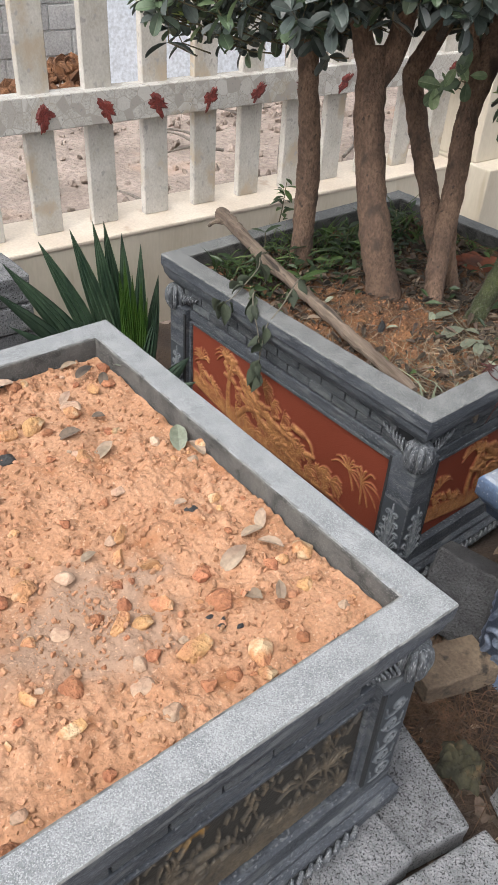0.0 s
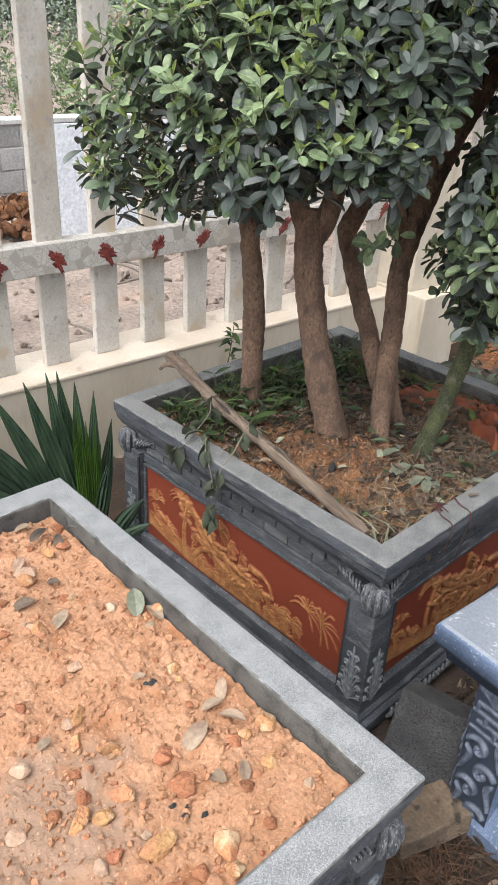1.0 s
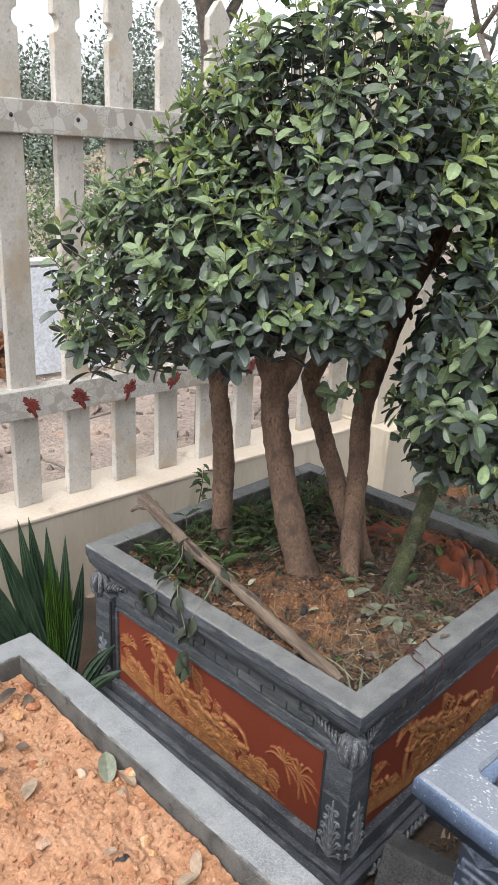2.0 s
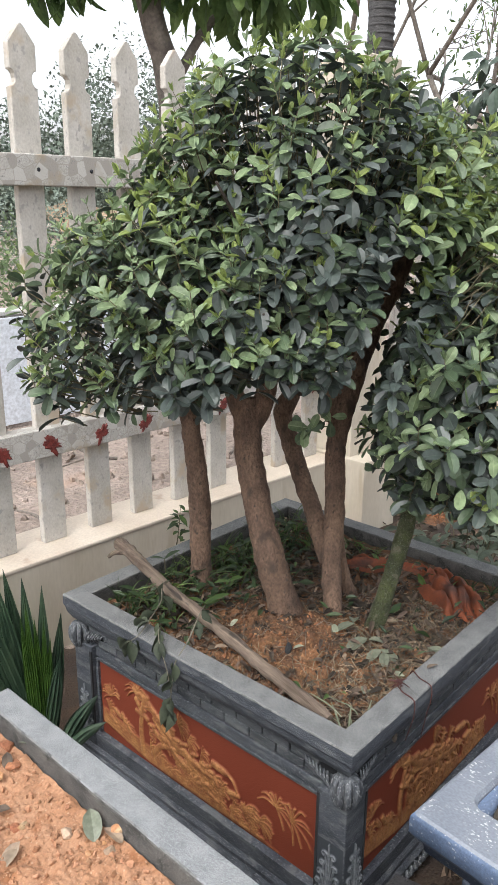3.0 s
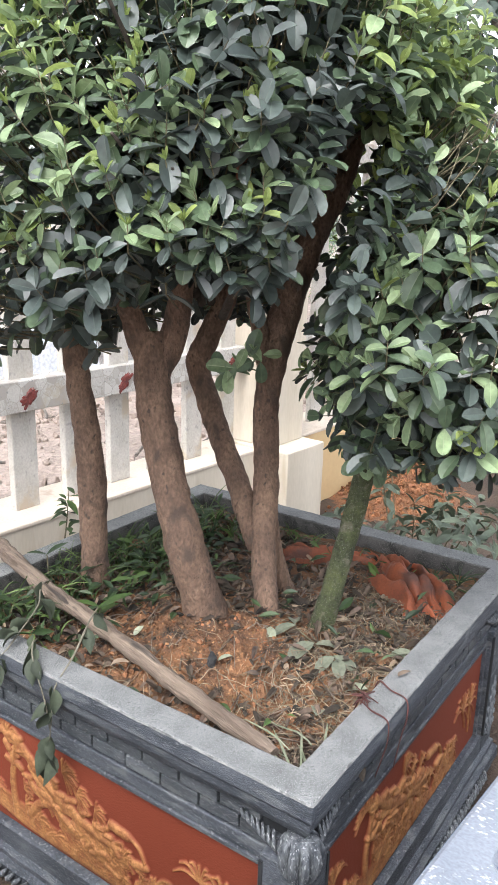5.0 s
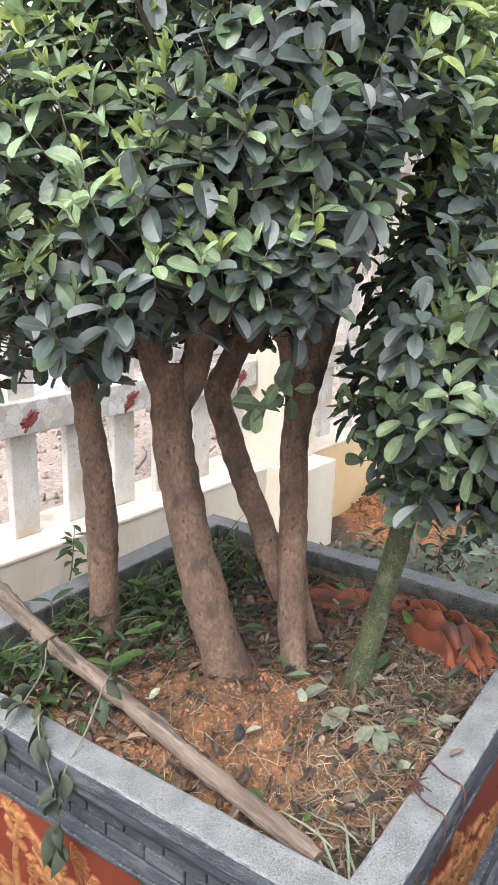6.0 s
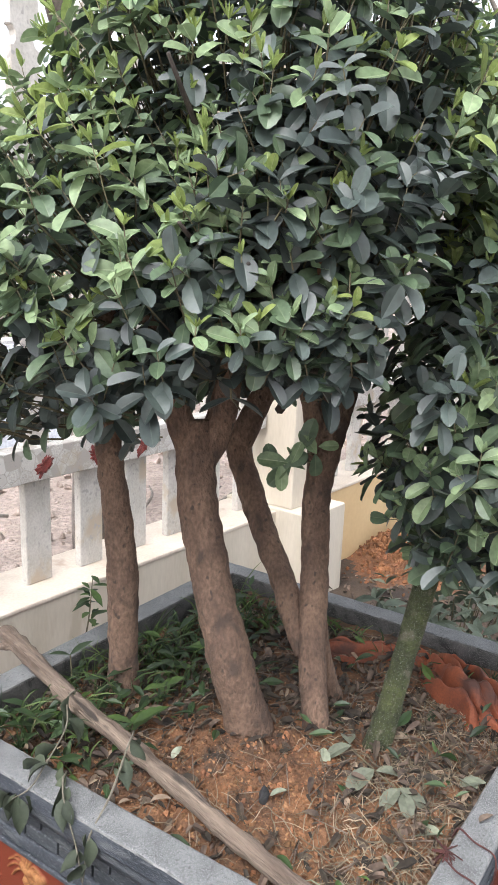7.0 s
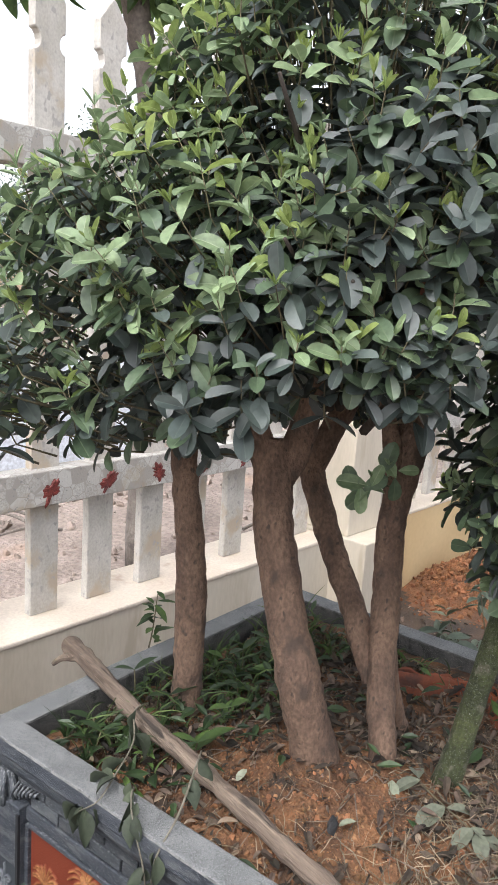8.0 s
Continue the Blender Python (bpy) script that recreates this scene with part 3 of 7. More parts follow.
def paint_blob(rng, x, z, k):
    """A smeared daub of paint with a raised middle."""
    bm = bmesh.new()
    n, ring = 40, []
    long, lean, drip = rng.uniform(0.8, 1.25), rng.uniform(-0.6, 0.6), rng.uniform(0.004, 0.025)
    for i in range(n):
        a = 2 * math.pi * i / n
        r = 0.030 * (1 + 0.5 * noise.noise(Vector((math.cos(a) * 1.4 + k * 5, math.sin(a) * 1.4, 0))) + 0.45 * noise.noise(Vector((math.cos(a) * 4 + k * 3, math.sin(a) * 4, 2))) + 0.12 * rng.uniform(-1, 1))
        u, v = r * math.cos(a) * rng.uniform(0.95, 1.1), r * math.sin(a) * long - (drip if 4.3 < a < 5.0 else 0)
        ring.append((x + u + lean * v, z + v))
    outer = [bm.verts.new((u, 0.0005, v)) for u, v in ring]
    mid = [bm.verts.new((x + q * (u - x), -0.004, z + q * (v - z))) for (u, v), q in zip(ring, rng.uniform(0.45, 0.8, n))]
    centre = bm.verts.new((x, -0.002, z))
    for i in range(n):
        j = (i + 1) % n
        bm.faces.new((outer[i], outer[j], mid[j], mid[i]))
        bm.faces.new((mid[i], mid[j], centre))
    return bm


def fence_run(x_first, count, blobs, label):
    fence = thing("fence", label, "fence")
    fence.matrix_world = ALONG @ pose(0, 0, LEDGE_Z)
    me = picket_mesh(0.0, 2.333 - LEDGE_Z, 0.034)
    rng = np.random.default_rng(7)
    x_last = x_first + PITCH * (count - 1)
    for k in range(count):
        p = link("picket", me, fence)
        p.matrix_basis = pose(x_first + PITCH * k + rng.uniform(-0.003, 0.003), rng.uniform(-0.002, 0.002), 0, rng.uniform(-0.2, 0.2), rng.uniform(-0.35, 0.35), 0)
    for name, z0, z1 in (("lower_rail", 0.376, 0.490), ("upper_rail", 1.383, 1.490)):
        rail = part(name, box(bmesh.new(), x_first - 0.10, 0.0, z0, x_last + 0.10, 0.075, z1, 0.004), RAIL, fence)
        rail.location = (0, -0.036, 0)
        if name == "lower_rail":
            for k in range(count if blobs else 0):
                part("paint_blob", paint_blob(rng, x_first + PITCH * k + rng.uniform(-0.012, 0.012), z0 + 0.05, k), RUST, rail, "dark red paint blob")
        else:
            bolt = bmesh.new()
            bmesh.ops.create_uvsphere(bolt, u_segments=8, v_segments=5, radius=0.008)
            bme = finish("bolt_hole", bolt, JOINT)
            for k in range(count):
                b = link("bolt_hole", bme, rail)
                b.matrix_basis = pose(x_first + PITCH * k + rng.uniform(-0.02, 0.02), 0.002, z0 + 0.055)
    return fence


fence_run(-18 * PITCH, 26, True, "pale terrazzo concrete picket fence with pointed heads")
fence_run(2.14, 26, False, "pale concrete picket fence running past the pier")


# ---- carved planters ----
class Sheet:
    """A carved sheet on the plane x = 0 (y along from y0, z up, out towards -x), raised stroke by stroke."""

    def __init__(self, width, height, cell, y0=0.0):
        self.width, self.height, self.y0 = width, height, y0
        self.ny, self.nz = int(width / cell), int(height / cell)
        self.Y, self.Z = np.meshgrid(np.linspace(0, width, self.ny), np.linspace(0, height, self.nz))
        self.H = np.zeros_like(self.Y)

    def stroke(self, points, radii, high, sharp=1.0, steps=4):
        """Raises a rounded ridge along a curve."""
        line = curve_points([(0, p[0] - self.y0, p[1]) for p in points], steps)[:, 1:] if len(points) > 2 else np.array(points, float) - (self.y0, 0)
        rad = np.interp(np.linspace(0, 1, len(line)), np.linspace(0, 1, len(radii)), radii)
        for p, q, r in zip(line, line[1:], rad):
            lo, hi = np.minimum(p, q) - r, np.maximum(p, q) + r
            j0, j1 = max(0, int(lo[0] / self.width * (self.ny - 1))), min(self.ny, int(hi[0] / self.width * (self.ny - 1)) + 2)
            i0, i1 = max(0, int(lo[1] / self.height * (self.nz - 1))), min(self.nz, int(hi[1] / self.height * (self.nz - 1)) + 2)
            if j0 >= j1 or i0 >= i1:
                continue
            y, z = self.Y[i0:i1, j0:j1], self.Z[i0:i1, j0:j1]
            w = q - p
            t = np.clip(((y - p[0]) * w[0] + (z - p[1]) * w[1]) / (w @ w + 1e-12), 0, 1)
            d = np.hypot(y - p[0] - t * w[0], z - p[1] - t * w[1]) / r
            self.H[i0:i1, j0:j1] = np.maximum(self.H[i0:i1, j0:j1], high * np.clip(1 - d ** (2 * sharp), 0, 1) ** 0.7)

    def curl(self, y, z, r, turns, sgn, start, thick, high):
        """A volute."""
        pts = [(y + sgn * r * (1 - 0.85 * k / 16) * math.cos(start + turns * 2 * math.pi * k / 16), z + r * (1 - 0.85 * k / 16) * math.sin(start + turns * 2 * math.pi * k / 16)) for k in range(17)]
        self.stroke(pts, [thick, thick * 0.55], high, 1.0, 2)

    def mesh(self, name, mat, seed=0, rough=0.0008):
        Y, Z, H, ny, nz = self.Y, self.Z, self.H, self.ny, self.nz
        margin = np.minimum(np.minimum(Y, self.width - Y), np.minimum(Z, self.height - Z))
        H = H * np.clip(margin / (0.02 * self.width), 0, 1)
        H = H + rough * np.array([[noise.noise(Vector((y * 90, z * 90, seed))) for y in Y[0]] for z in Z[:, 0]]) * (H > 0.0015)
        verts = np.stack([-H.ravel(), Y.ravel() + self.y0, Z.ravel()], 1)
        faces = [(i * ny + j, i * ny + j + 1, (i + 1) * ny + j + 1, (i + 1) * ny + j) for i in range(nz - 1) for j in range(ny - 1)]
        return from_arrays(name, verts, faces, mat)


def relief(width, height, seed, mat, dense=1.0):
    """A carved panel: knotty trunks, tufts, a crane and rocks, cut from one sheet."""
    rng = np.random.default_rng(seed)
    sheet = Sheet(width, height, 0.0021)
    stroke = sheet.stroke

    def tuft(u, v, r, count, a0, a1, droop=0.3, high=0.011):
        y, z = u * width, v * height
        for k in range(count):
            a = radians(a0 + (a1 - a0) * k / max(1, count - 1)) + rng.uniform(-0.08, 0.08)
            q = r * rng.uniform(0.75, 1.1)
            tip = (y + q * math.cos(a), z + q * math.sin(a) - droop * q)
            stroke([(y, z), (y + 0.6 * q * math.cos(a), z + 0.68 * q * math.sin(a)), tip], [0.0036, 0.0034, 0.0022], high * rng.uniform(0.6, 1.0), 0.7)

    def knob(u, v, long, thick, turn, high):
        y, z = u * width, v * height
        c, s = 0.5 * long * math.cos(turn), 0.5 * long * math.sin(turn)
        stroke([(y - c, z - s), (y + c, z + s)], [thick, thick], high, 1.3)

    # low rocky ground falling from one side to the other, with ledges
    for k in range(5):
        z = 0.20 - 0.035 * k
        stroke([(0.0, (z + 0.16) * height), (0.3 * width, z * height), (0.62 * width, (z - 0.08) * height), (0.86 * width, 0.02 * height)], [0.010, 0.012, 0.008, 0.004], 0.006 + 0.0012 * k, 1.0, 8)
    # the leaning trunk, its limb and knots
    stroke([(0.235 * width, 0.14 * height), (0.225 * width, 0.45 * height), (0.245 * width, 0.80 * height)], [0.012, 0.010, 0.007], 0.012, 1.2, 8)
    stroke([(0.255 * width, 0.86 * height), (0.33 * width, 0.66 * height), (0.42 * width, 0.50 * height), (0.52 * width, 0.42 * height), (0.60 * width, 0.40 * height)], [0.010, 0.015, 0.015, 0.012, 0.007], 0.014, 1.3, 8)
    stroke([(0.29 * width, 0.20 * height), (0.34 * width, 0.38 * height), (0.44 * width, 0.46 * height)], [0.012, 0.011, 0.009], 0.012, 1.3, 8)
    for k in range(int(80 * dense)):
        u = rng.uniform(0.21, 0.60)
        v = 0.95 - 1.15 * (u - 0.1) + rng.uniform(-0.26, 0.10)
        knob(u, min(max(v, 0.1), 0.9), rng.uniform(0.012, 0.034), rng.uniform(0.005, 0.010), rng.uniform(-1.2, 0.7), rng.uniform(0.009, 0.017))
    # crane: body, neck and head
    stroke([(0.585 * width, 0.585 * height), (0.635 * width, 0.565 * height)], [0.012, 0.011], 0.015, 1.3)
    stroke([(0.64 * width, 0.58 * height), (0.672 * width, 0.52 * height), (0.688 * width, 0.42 * height)], [0.005, 0.005, 0.004], 0.012)
    stroke([(0.655 * width, 0.36 * height), (0.690 * width, 0.38 * height)], [0.010, 0.008], 0.014, 1.2)
    # palm-like tufts
    for u, v, r, n, a0, a1 in ((0.06, 0.60, 0.055, 11, 20, 200), (0.05, 0.42, 0.04, 9, -60, 120), (0.15, 0.30, 0.04, 9, -70, 100), (0.21, 0.88, 0.055, 12, 0, 200), (0.42, 0.80, 0.05, 11, -70, 90), (0.47, 0.68, 0.04, 9, -80, 60), (0.53, 0.62, 0.035, 8, -100, 80),
                               (0.72, 0.30, 0.06, 12, -75, 40), (0.66, 0.20, 0.06, 11, -70, 30), (0.78, 0.26, 0.05, 10, -60, 50), (0.85, 0.56, 0.06, 10, -60, 170), (0.91, 0.52, 0.07, 9, -80, 130), (0.56, 0.22, 0.05, 10, -60, 60), (0.46, 0.18, 0.045, 9, -40, 120)):
        tuft(u, v, r, n, a0, a1)
    for k in range(int(85 * dense)):
        u = rng.uniform(0.26, 0.78) if dense < 2 else rng.uniform(0.03, 0.97)
        tuft(u, max(0.06, 0.42 - 0.42 * (u - 0.2) + rng.uniform(-0.26, 0.12)), rng.uniform(0.022, 0.042), 7, rng.uniform(-110, -20), rng.uniform(10, 110), 0.25, 0.012)
    for u, v in ((0.10, 0.42), (0.13, 0.40), (0.16, 0.32), (0.07, 0.30)):
        knob(u, v, 0.026, 0.009, rng.uniform(-1.2, -0.4), 0.012)
    if dense > 2:  # crowded strokes all over the older panel
        for k in range(260):
            y, z, a, r = rng.uniform(0.02, 0.98) * width, rng.uniform(0.04, 0.96) * height, rng.uniform(0.9, 2.2), rng.uniform(0.01, 0.035)
            stroke([(y, z), (y + r * math.cos(a), z + r * math.sin(a))], [0.0035, 0.003], rng.uniform(0.006, 0.012), 0.8)
    sheet.H *= 0.6
    return sheet.mesh("relief", mat, seed, 0.0008)


def acanthus(width, height, mat):
    """A fan of stems that end in volutes round a long bud."""
    sheet = Sheet(width, height, 0.0013, -width / 2)
    for sgn in (1, -1):
        for k in range(5):
            top = height * (0.80 - 0.16 * k)
            y = sgn * width * (0.11 + 0.072 * k)
            sheet.stroke([(sgn * 0.0012 * k, 0.004), (0.35 * y, 0.45 * top), (0.95 * y, 0.85 * top), (1.05 * y, top)], [0.003, 0.0034, 0.0034, 0.0028], 0.0095, 0.8, 6)
            sheet.curl(y + sgn * 0.004, top - 0.001, 0.0085, 1.3, -sgn, 0.3, 0.0032, 0.0105)
            sheet.stroke([(sgn * 0.003, 0.01), (0.25 * y + sgn * 0.004, 0.36 * top), (0.62 * y + sgn * 0.006, 0.62 * top)], [0.0024, 0.0026, 0.002], 0.008, 0.8, 5)
    sheet.stroke([(0, 0.01), (0, 0.62 * height), (0, 0.97 * height)], [0.0035, 0.006, 0.0014], 0.012, 1.0, 8)
    sheet.H *= 0.5
    return sheet.mesh("acanthus", mat, 0, 0.0004)


def scroll_chain(width, height, mat):
    """A chain of volutes with leaf tails up a narrow face."""
    sheet = Sheet(width, height, 0.0013, -width / 2)
    n = 5
    for k in range(n):
        z = height * (0.07 + 0.86 * (k + 0.5) / n)
        s, r = (1 if k % 2 else -1), width * 0.24 * (1.15 - 0.07 * k)
        sheet.curl(s * 0.05 * width, z, r, 1.6, s, -1.2, 0.0042, 0.0085)
        sheet.stroke([(-s * 0.34 * width, z - 1.2 * r), (s * 0.05 * width, z - 1.15 * r), (s * 0.36 * width, z - 0.1 * r)], [0.002, 0.0042, 0.002], 0.007, 0.9, 6)
        sheet.stroke([(-s * 0.30 * width, z - 0.6 * r), (-s * 0.36 * width, z + 0.5 * r)], [0.003, 0.0015], 0.006, 0.9)
    sheet.H *= 0.55
    return sheet.mesh("scroll", mat, 0, 0.0004)


def blue_carving(width, height, mat):
    """A drooping fluted leaf, fretwork and deep scrolls on the blue planter's corner."""
    sheet = Sheet(width, height, 0.0018, -width / 2)
    for k in range(11):
        a = radians(-66 + 132 * k / 10)
        sheet.stroke([(0, 0.84 * height), (0.3 * width * math.sin(a), 0.84 * height + 0.05 * math.cos(a)), (0.46 * width * math.sin(a), 0.84 * height + 0.085 * math.cos(a) - 0.01)], [0.004, 0.0075, 0.007], 0.016 - 0.003 * abs(math.sin(a)), 0.9, 5)
    for k in range(4):
        z = 0.63 * height + 0.026 * k
        sheet.stroke([(-0.44 * width, z), (0.30 * width if k % 2 else 0.44 * width, z)], [0.0055, 0.0055], 0.007, 3)
        sheet.stroke([((-0.40 + 0.26 * k) * width, z - 0.024), ((-0.40 + 0.26 * k) * width, z)], [0.005, 0.005], 0.007, 3)
    for k in range(4):
        z = (0.09 + 0.145 * k) * height
        s = 1 if k % 2 else -1
        for m in range(3):
            sheet.curl(s * 0.12 * width, z, (0.30 - 0.09 * m) * width, 0.9, s, 0.4 + 0.9 * m, 0.0075, 0.015 - 0.002 * m)
        sheet.stroke([(-s * 0.46 * width, z - 0.02), (-s * 0.30 * width, z + 0.03), (-s * 0.40 * width, z + 0.055)], [0.007, 0.009, 0.004], 0.012, 1.0, 6)
    sheet.H *= 0.8
    return sheet.mesh("carving", mat)


def capital():
    """A ribbed bulb with a collar, for the outer corner of a planter; the corner edge stands at the origin."""
    bm = bmesh.new()
    n, m = 108, 12
    rows = []
    for j in range(m + 1):
        v = j / m
        a = math.pi * (0.02 + 0.96 * v)
        r = 0.047 * math.sin(a) ** 0.7 * (1 - 0.34 * v)
        z = 0.044 * math.cos(a)
        row = []
        for i in range(n):
            t = 2 * math.pi * i / n
            rib = 1 - 0.42 * (0.5 + 0.5 * math.cos(9 * t)) ** 3 * math.sin(a) - 0.07 * (0.5 + 0.5 * math.cos(36 * t)) * math.sin(a)
            row.append(bm.verts.new((r * rib * math.cos(t), r * rib * math.sin(t), z)))
        rows.append(row)
    for a, b in zip(rows, rows[1:]):
        for i in range(n):
            bm.faces.new((a[i], a[(i + 1) % n], b[(i + 1) % n], b[i]))
    bm.faces.new(rows[0])
    bm.faces.new(rows[-1][::-1])
    return bm


def shell_fan():
    """A small ribbed fan that runs from the bulb along the frieze, on the plane x = 0, out towards -x."""
    bm = bmesh.new()
    for k in range(7):
        y = 0.010 + 0.011 * k
        z = 0.004 + 0.0035 * k
        h = 0.040 - 0.0042 * k
        tube(bm, [(0, y, z - h * 0.6), (-0.010 + 0.001 * k, y + 0.006, z), (0, y + 0.014, z + h * 0.55)], [0.002, 0.0042, 0.002], 6, 4)
    return bm


def planter(name, label, x0, y0, x1, y1, top, foot, rim_mat, body_mat, field_mat, relief_mat, faces, seed, turn=0.0):
    """A square carved planter: rim, friezes of small bricks, sunken relief fields, corner pilasters with bulbs, spreading plinth."""
    p = thing(name, label, "planter")
    p.matrix_world = pose(x0, y0, foot, 0, 0, turn)
    w, d, h = x1 - x0, y1 - y0, top - foot
    T = h
    rim = [(0.0055, T), (0.0022, T - 0.001), (0.0002, T - 0.004), (0.0, T - 0.012), (0.0, T - 0.034), (0.005, T - 0.042), (0.008, T - 0.060), (0.020, T - 0.082), (0.034, T - 0.092), (0.066, T - 0.092), (0.066, T - 0.12), (0.0655, T - 0.005), (0.0635, T - 0.0015), (0.060, T)]
    bm = ring_sweep(bmesh.new(), rim, 0, 0, w, d, True, 0.004, 90, 0.0011)
    rim_ob = part("rim", bm, rim_mat, p)
    me = rim_ob.data
    me.materials.append(body_mat)
    for f in me.polygons:
        if f.normal.z < 0.35 and f.center.z < T - 0.007 and (min(f.center.x, f.center.y, w - f.center.x, d - f.center.y) < 0.04):
            f.material_index = 1
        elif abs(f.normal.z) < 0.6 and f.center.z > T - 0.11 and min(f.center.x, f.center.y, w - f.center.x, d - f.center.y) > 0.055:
            # inner wall of the rim: stained colour with its shade included
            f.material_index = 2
        elif f.normal.z < 0.93 and f.center.z > T - 0.0048:
            f.material_index = 3
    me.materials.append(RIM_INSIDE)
    me.materials.append(WORN)
    body = part("body", ring_sweep(bmesh.new(), [(0.047, T - 0.092), (0.047, 0.105), (0.085, 0.105), (0.085, T - 0.1)], 0, 0, w, d), JOINT, p)
    plinth = [(0.030, 0.150), (0.022, 0.146), (0.022, 0.100), (0.012, 0.090), (0.012, 0.078), (0.0, 0.066), (-0.006, 0.050), (0.0, 0.036), (0.010, 0.030), (0.010, 0.0), (0.10, 0.0), (0.10, 0.150)]
    part("plinth", ring_sweep(bmesh.new(), plinth, 0, 0, w, d, True, 0.0, 40, 0.002), body_mat, p)
    # the four sides: a turn that carries the plane x = 0 (out to -x, y along) onto each side
    sides = {"west": (pose(0, d, 0, 0, 0, 0) @ Matrix.Diagonal((1, -1, 1, 1)), d), "south": (pose(0, 0, 0, 0, 0, 90) @ Matrix.Diagonal((1, -1, 1, 1)), w),
             "east": (pose(w, 0, 0, 0, 0, 180) @ Matrix.Diagonal((1, -1, 1, 1)), d), "north": (pose(w, d, 0, 0, 0, -90) @ Matrix.Diagonal((1, -1, 1, 1)), w)}
    edge_w, z0, z1 = 0.116, 0.150, T - 0.200
    brick_long, brick_high = 0.088, 0.029
    bmb = box(bmesh.new(), 0, 0.0022, 0.0020, 0.012, brick_long - 0.0022, brick_high - 0.0020, 0.002)
    brick = finish("brick", bmb, SLATE_BRICK, False)
    for side, (m, long) in sides.items():
        field = long - 2 * edge_w
        # field and its slim frame
        slab = part("panel", box(bmesh.new(), 0.044, edge_w, z0, 0.060, long - edge_w, z1), field_mat, p)
        slab.matrix_basis = m
        bm = bmesh.new()
        for a, b, c, e in ((edge_w - 0.012, z0 - 0.004, edge_w, z1 + 0.004), (long - edge_w, z0 - 0.004, long - edge_w + 0.012, z1 + 0.004), (edge_w, z1, long - edge_w, z1 + 0.010), (edge_w, z0 - 0.012, long - edge_w, z0)):
            box(bm, 0.034, a, b, 0.060, c, e, 0.002)
        part("panel_frame", bm, body_mat, p).matrix_basis = m
        if side in faces:
            carved = relief(field, z1 - z0, seed + len(side), relief_mat, 1.0 if relief_mat is GOLD else 3.0)
            ob = link("relief", carved, slab, "ochre carved trees and rocks" if relief_mat is GOLD else "dark weathered carving")
            ob.matrix_basis = pose(0.0425, edge_w, z0)
        # frieze: two courses of small bricks and a plain fillet
        part("fillet", box(bmesh.new(), 0.037, edge_w - 0.012, z1 + 0.012, 0.060, long - edge_w + 0.012, z1 + 0.042, 0.003), body_mat, p).matrix_basis = m
        rng = np.random.default_rng(seed)
        if side in faces:
            for row, zz in enumerate((T - 0.094 - brick_high, T - 0.094 - 2 * brick_high)):
                y = 0.075 + (0.044 if row else 0.0)
                while y + brick_long < long - 0.07:
                    b = link("brick", brick, p)
                    b.matrix_basis = m @ pose(0.036 + rng.uniform(-0.0012, 0.0012), y, zz)
                    y += brick_long
            y = 0.12
            while y + brick_long < long - 0.11:
                b = link("brick", brick, p)
                b.matrix_basis = m @ pose(0.024, y, 0.108)
                y += brick_long
            # rope moulding along the plinth
            bm = bmesh.new()
            n = int((long - 0.24) / 0.022)
            for k in range(n):
                y = 0.12 + 0.022 * k
                tube(bm, [(-0.002, y, 0.042), (-0.010, y + 0.012, 0.052), (-0.002, y + 0.024, 0.064)], [0.004, 0.007, 0.004], 6, 2)
            part("rope_moulding", bm, CAPITAL, p, "", True).matrix_basis = m
    cap, fan = (finish(n, b, s) for n, b, s in (("capital", capital(), CAPITAL), ("fan", shell_fan(), CAPITAL)))
    leaf, chain = acanthus(0.078, 0.19, RIDGE), scroll_chain(0.07, 0.28, RIDGE)
    slot = finish("groove", box(bmesh.new(), 0, -0.0035, 0, 0.006, 0.0035, T - 0.32), JOINT, False)
    corners = ((0, 0, "south", "west"), (w, 0, "east", "south"), (w, d, "north", "east"), (0, d, "west", "north"))
    for cx, cy, start, end in corners:
        sx, sy = (1 if cx == 0 else -1), (1 if cy == 0 else -1)
        lo, hi = 0.020, 0.104
        xs, ys = sorted((cx + sx * lo, cx + sx * hi)), sorted((cy + sy * lo, cy + sy * hi))
        pil = part("pilaster", box(bmesh.new(), xs[0], ys[0], 0.10, xs[1], ys[1], T - 0.155, 0.004), body_mat, p)
        c = link("capital", cap, pil)
        c.matrix_basis = pose(cx + sx * 0.036, cy + sy * 0.036, T - 0.140, 0, 0, 45)
        for side, near in ((start, True), (end, False)):
            m, long = sides[side]
            # near: this corner is where the side's y runs out of (0) or into (long)
            at_zero = (m @ Vector((0, 0, 0)) - Vector((cx, cy, 0))).length < 0.01
            flip = Matrix.Identity(4) if at_zero else Matrix.Translation((0, long, 0)) @ Matrix.Diagonal((1, -1, 1, 1))
            f = link("fan", fan, pil)
            f.matrix_basis = m @ flip @ pose(0.032, 0.062, T - 0.135)
            g = link(*(("scroll", chain) if name == "planter" else ("acanthus", leaf)), pil, "dry-brushed carving")
            g.matrix_basis = m @ flip @ pose(0.0195, 0.062, 0.13)
            groove = link("groove", slot, pil)
            groove.matrix_basis = m @ flip @ pose(0.0175, 0.1005, 0.15)
    return p


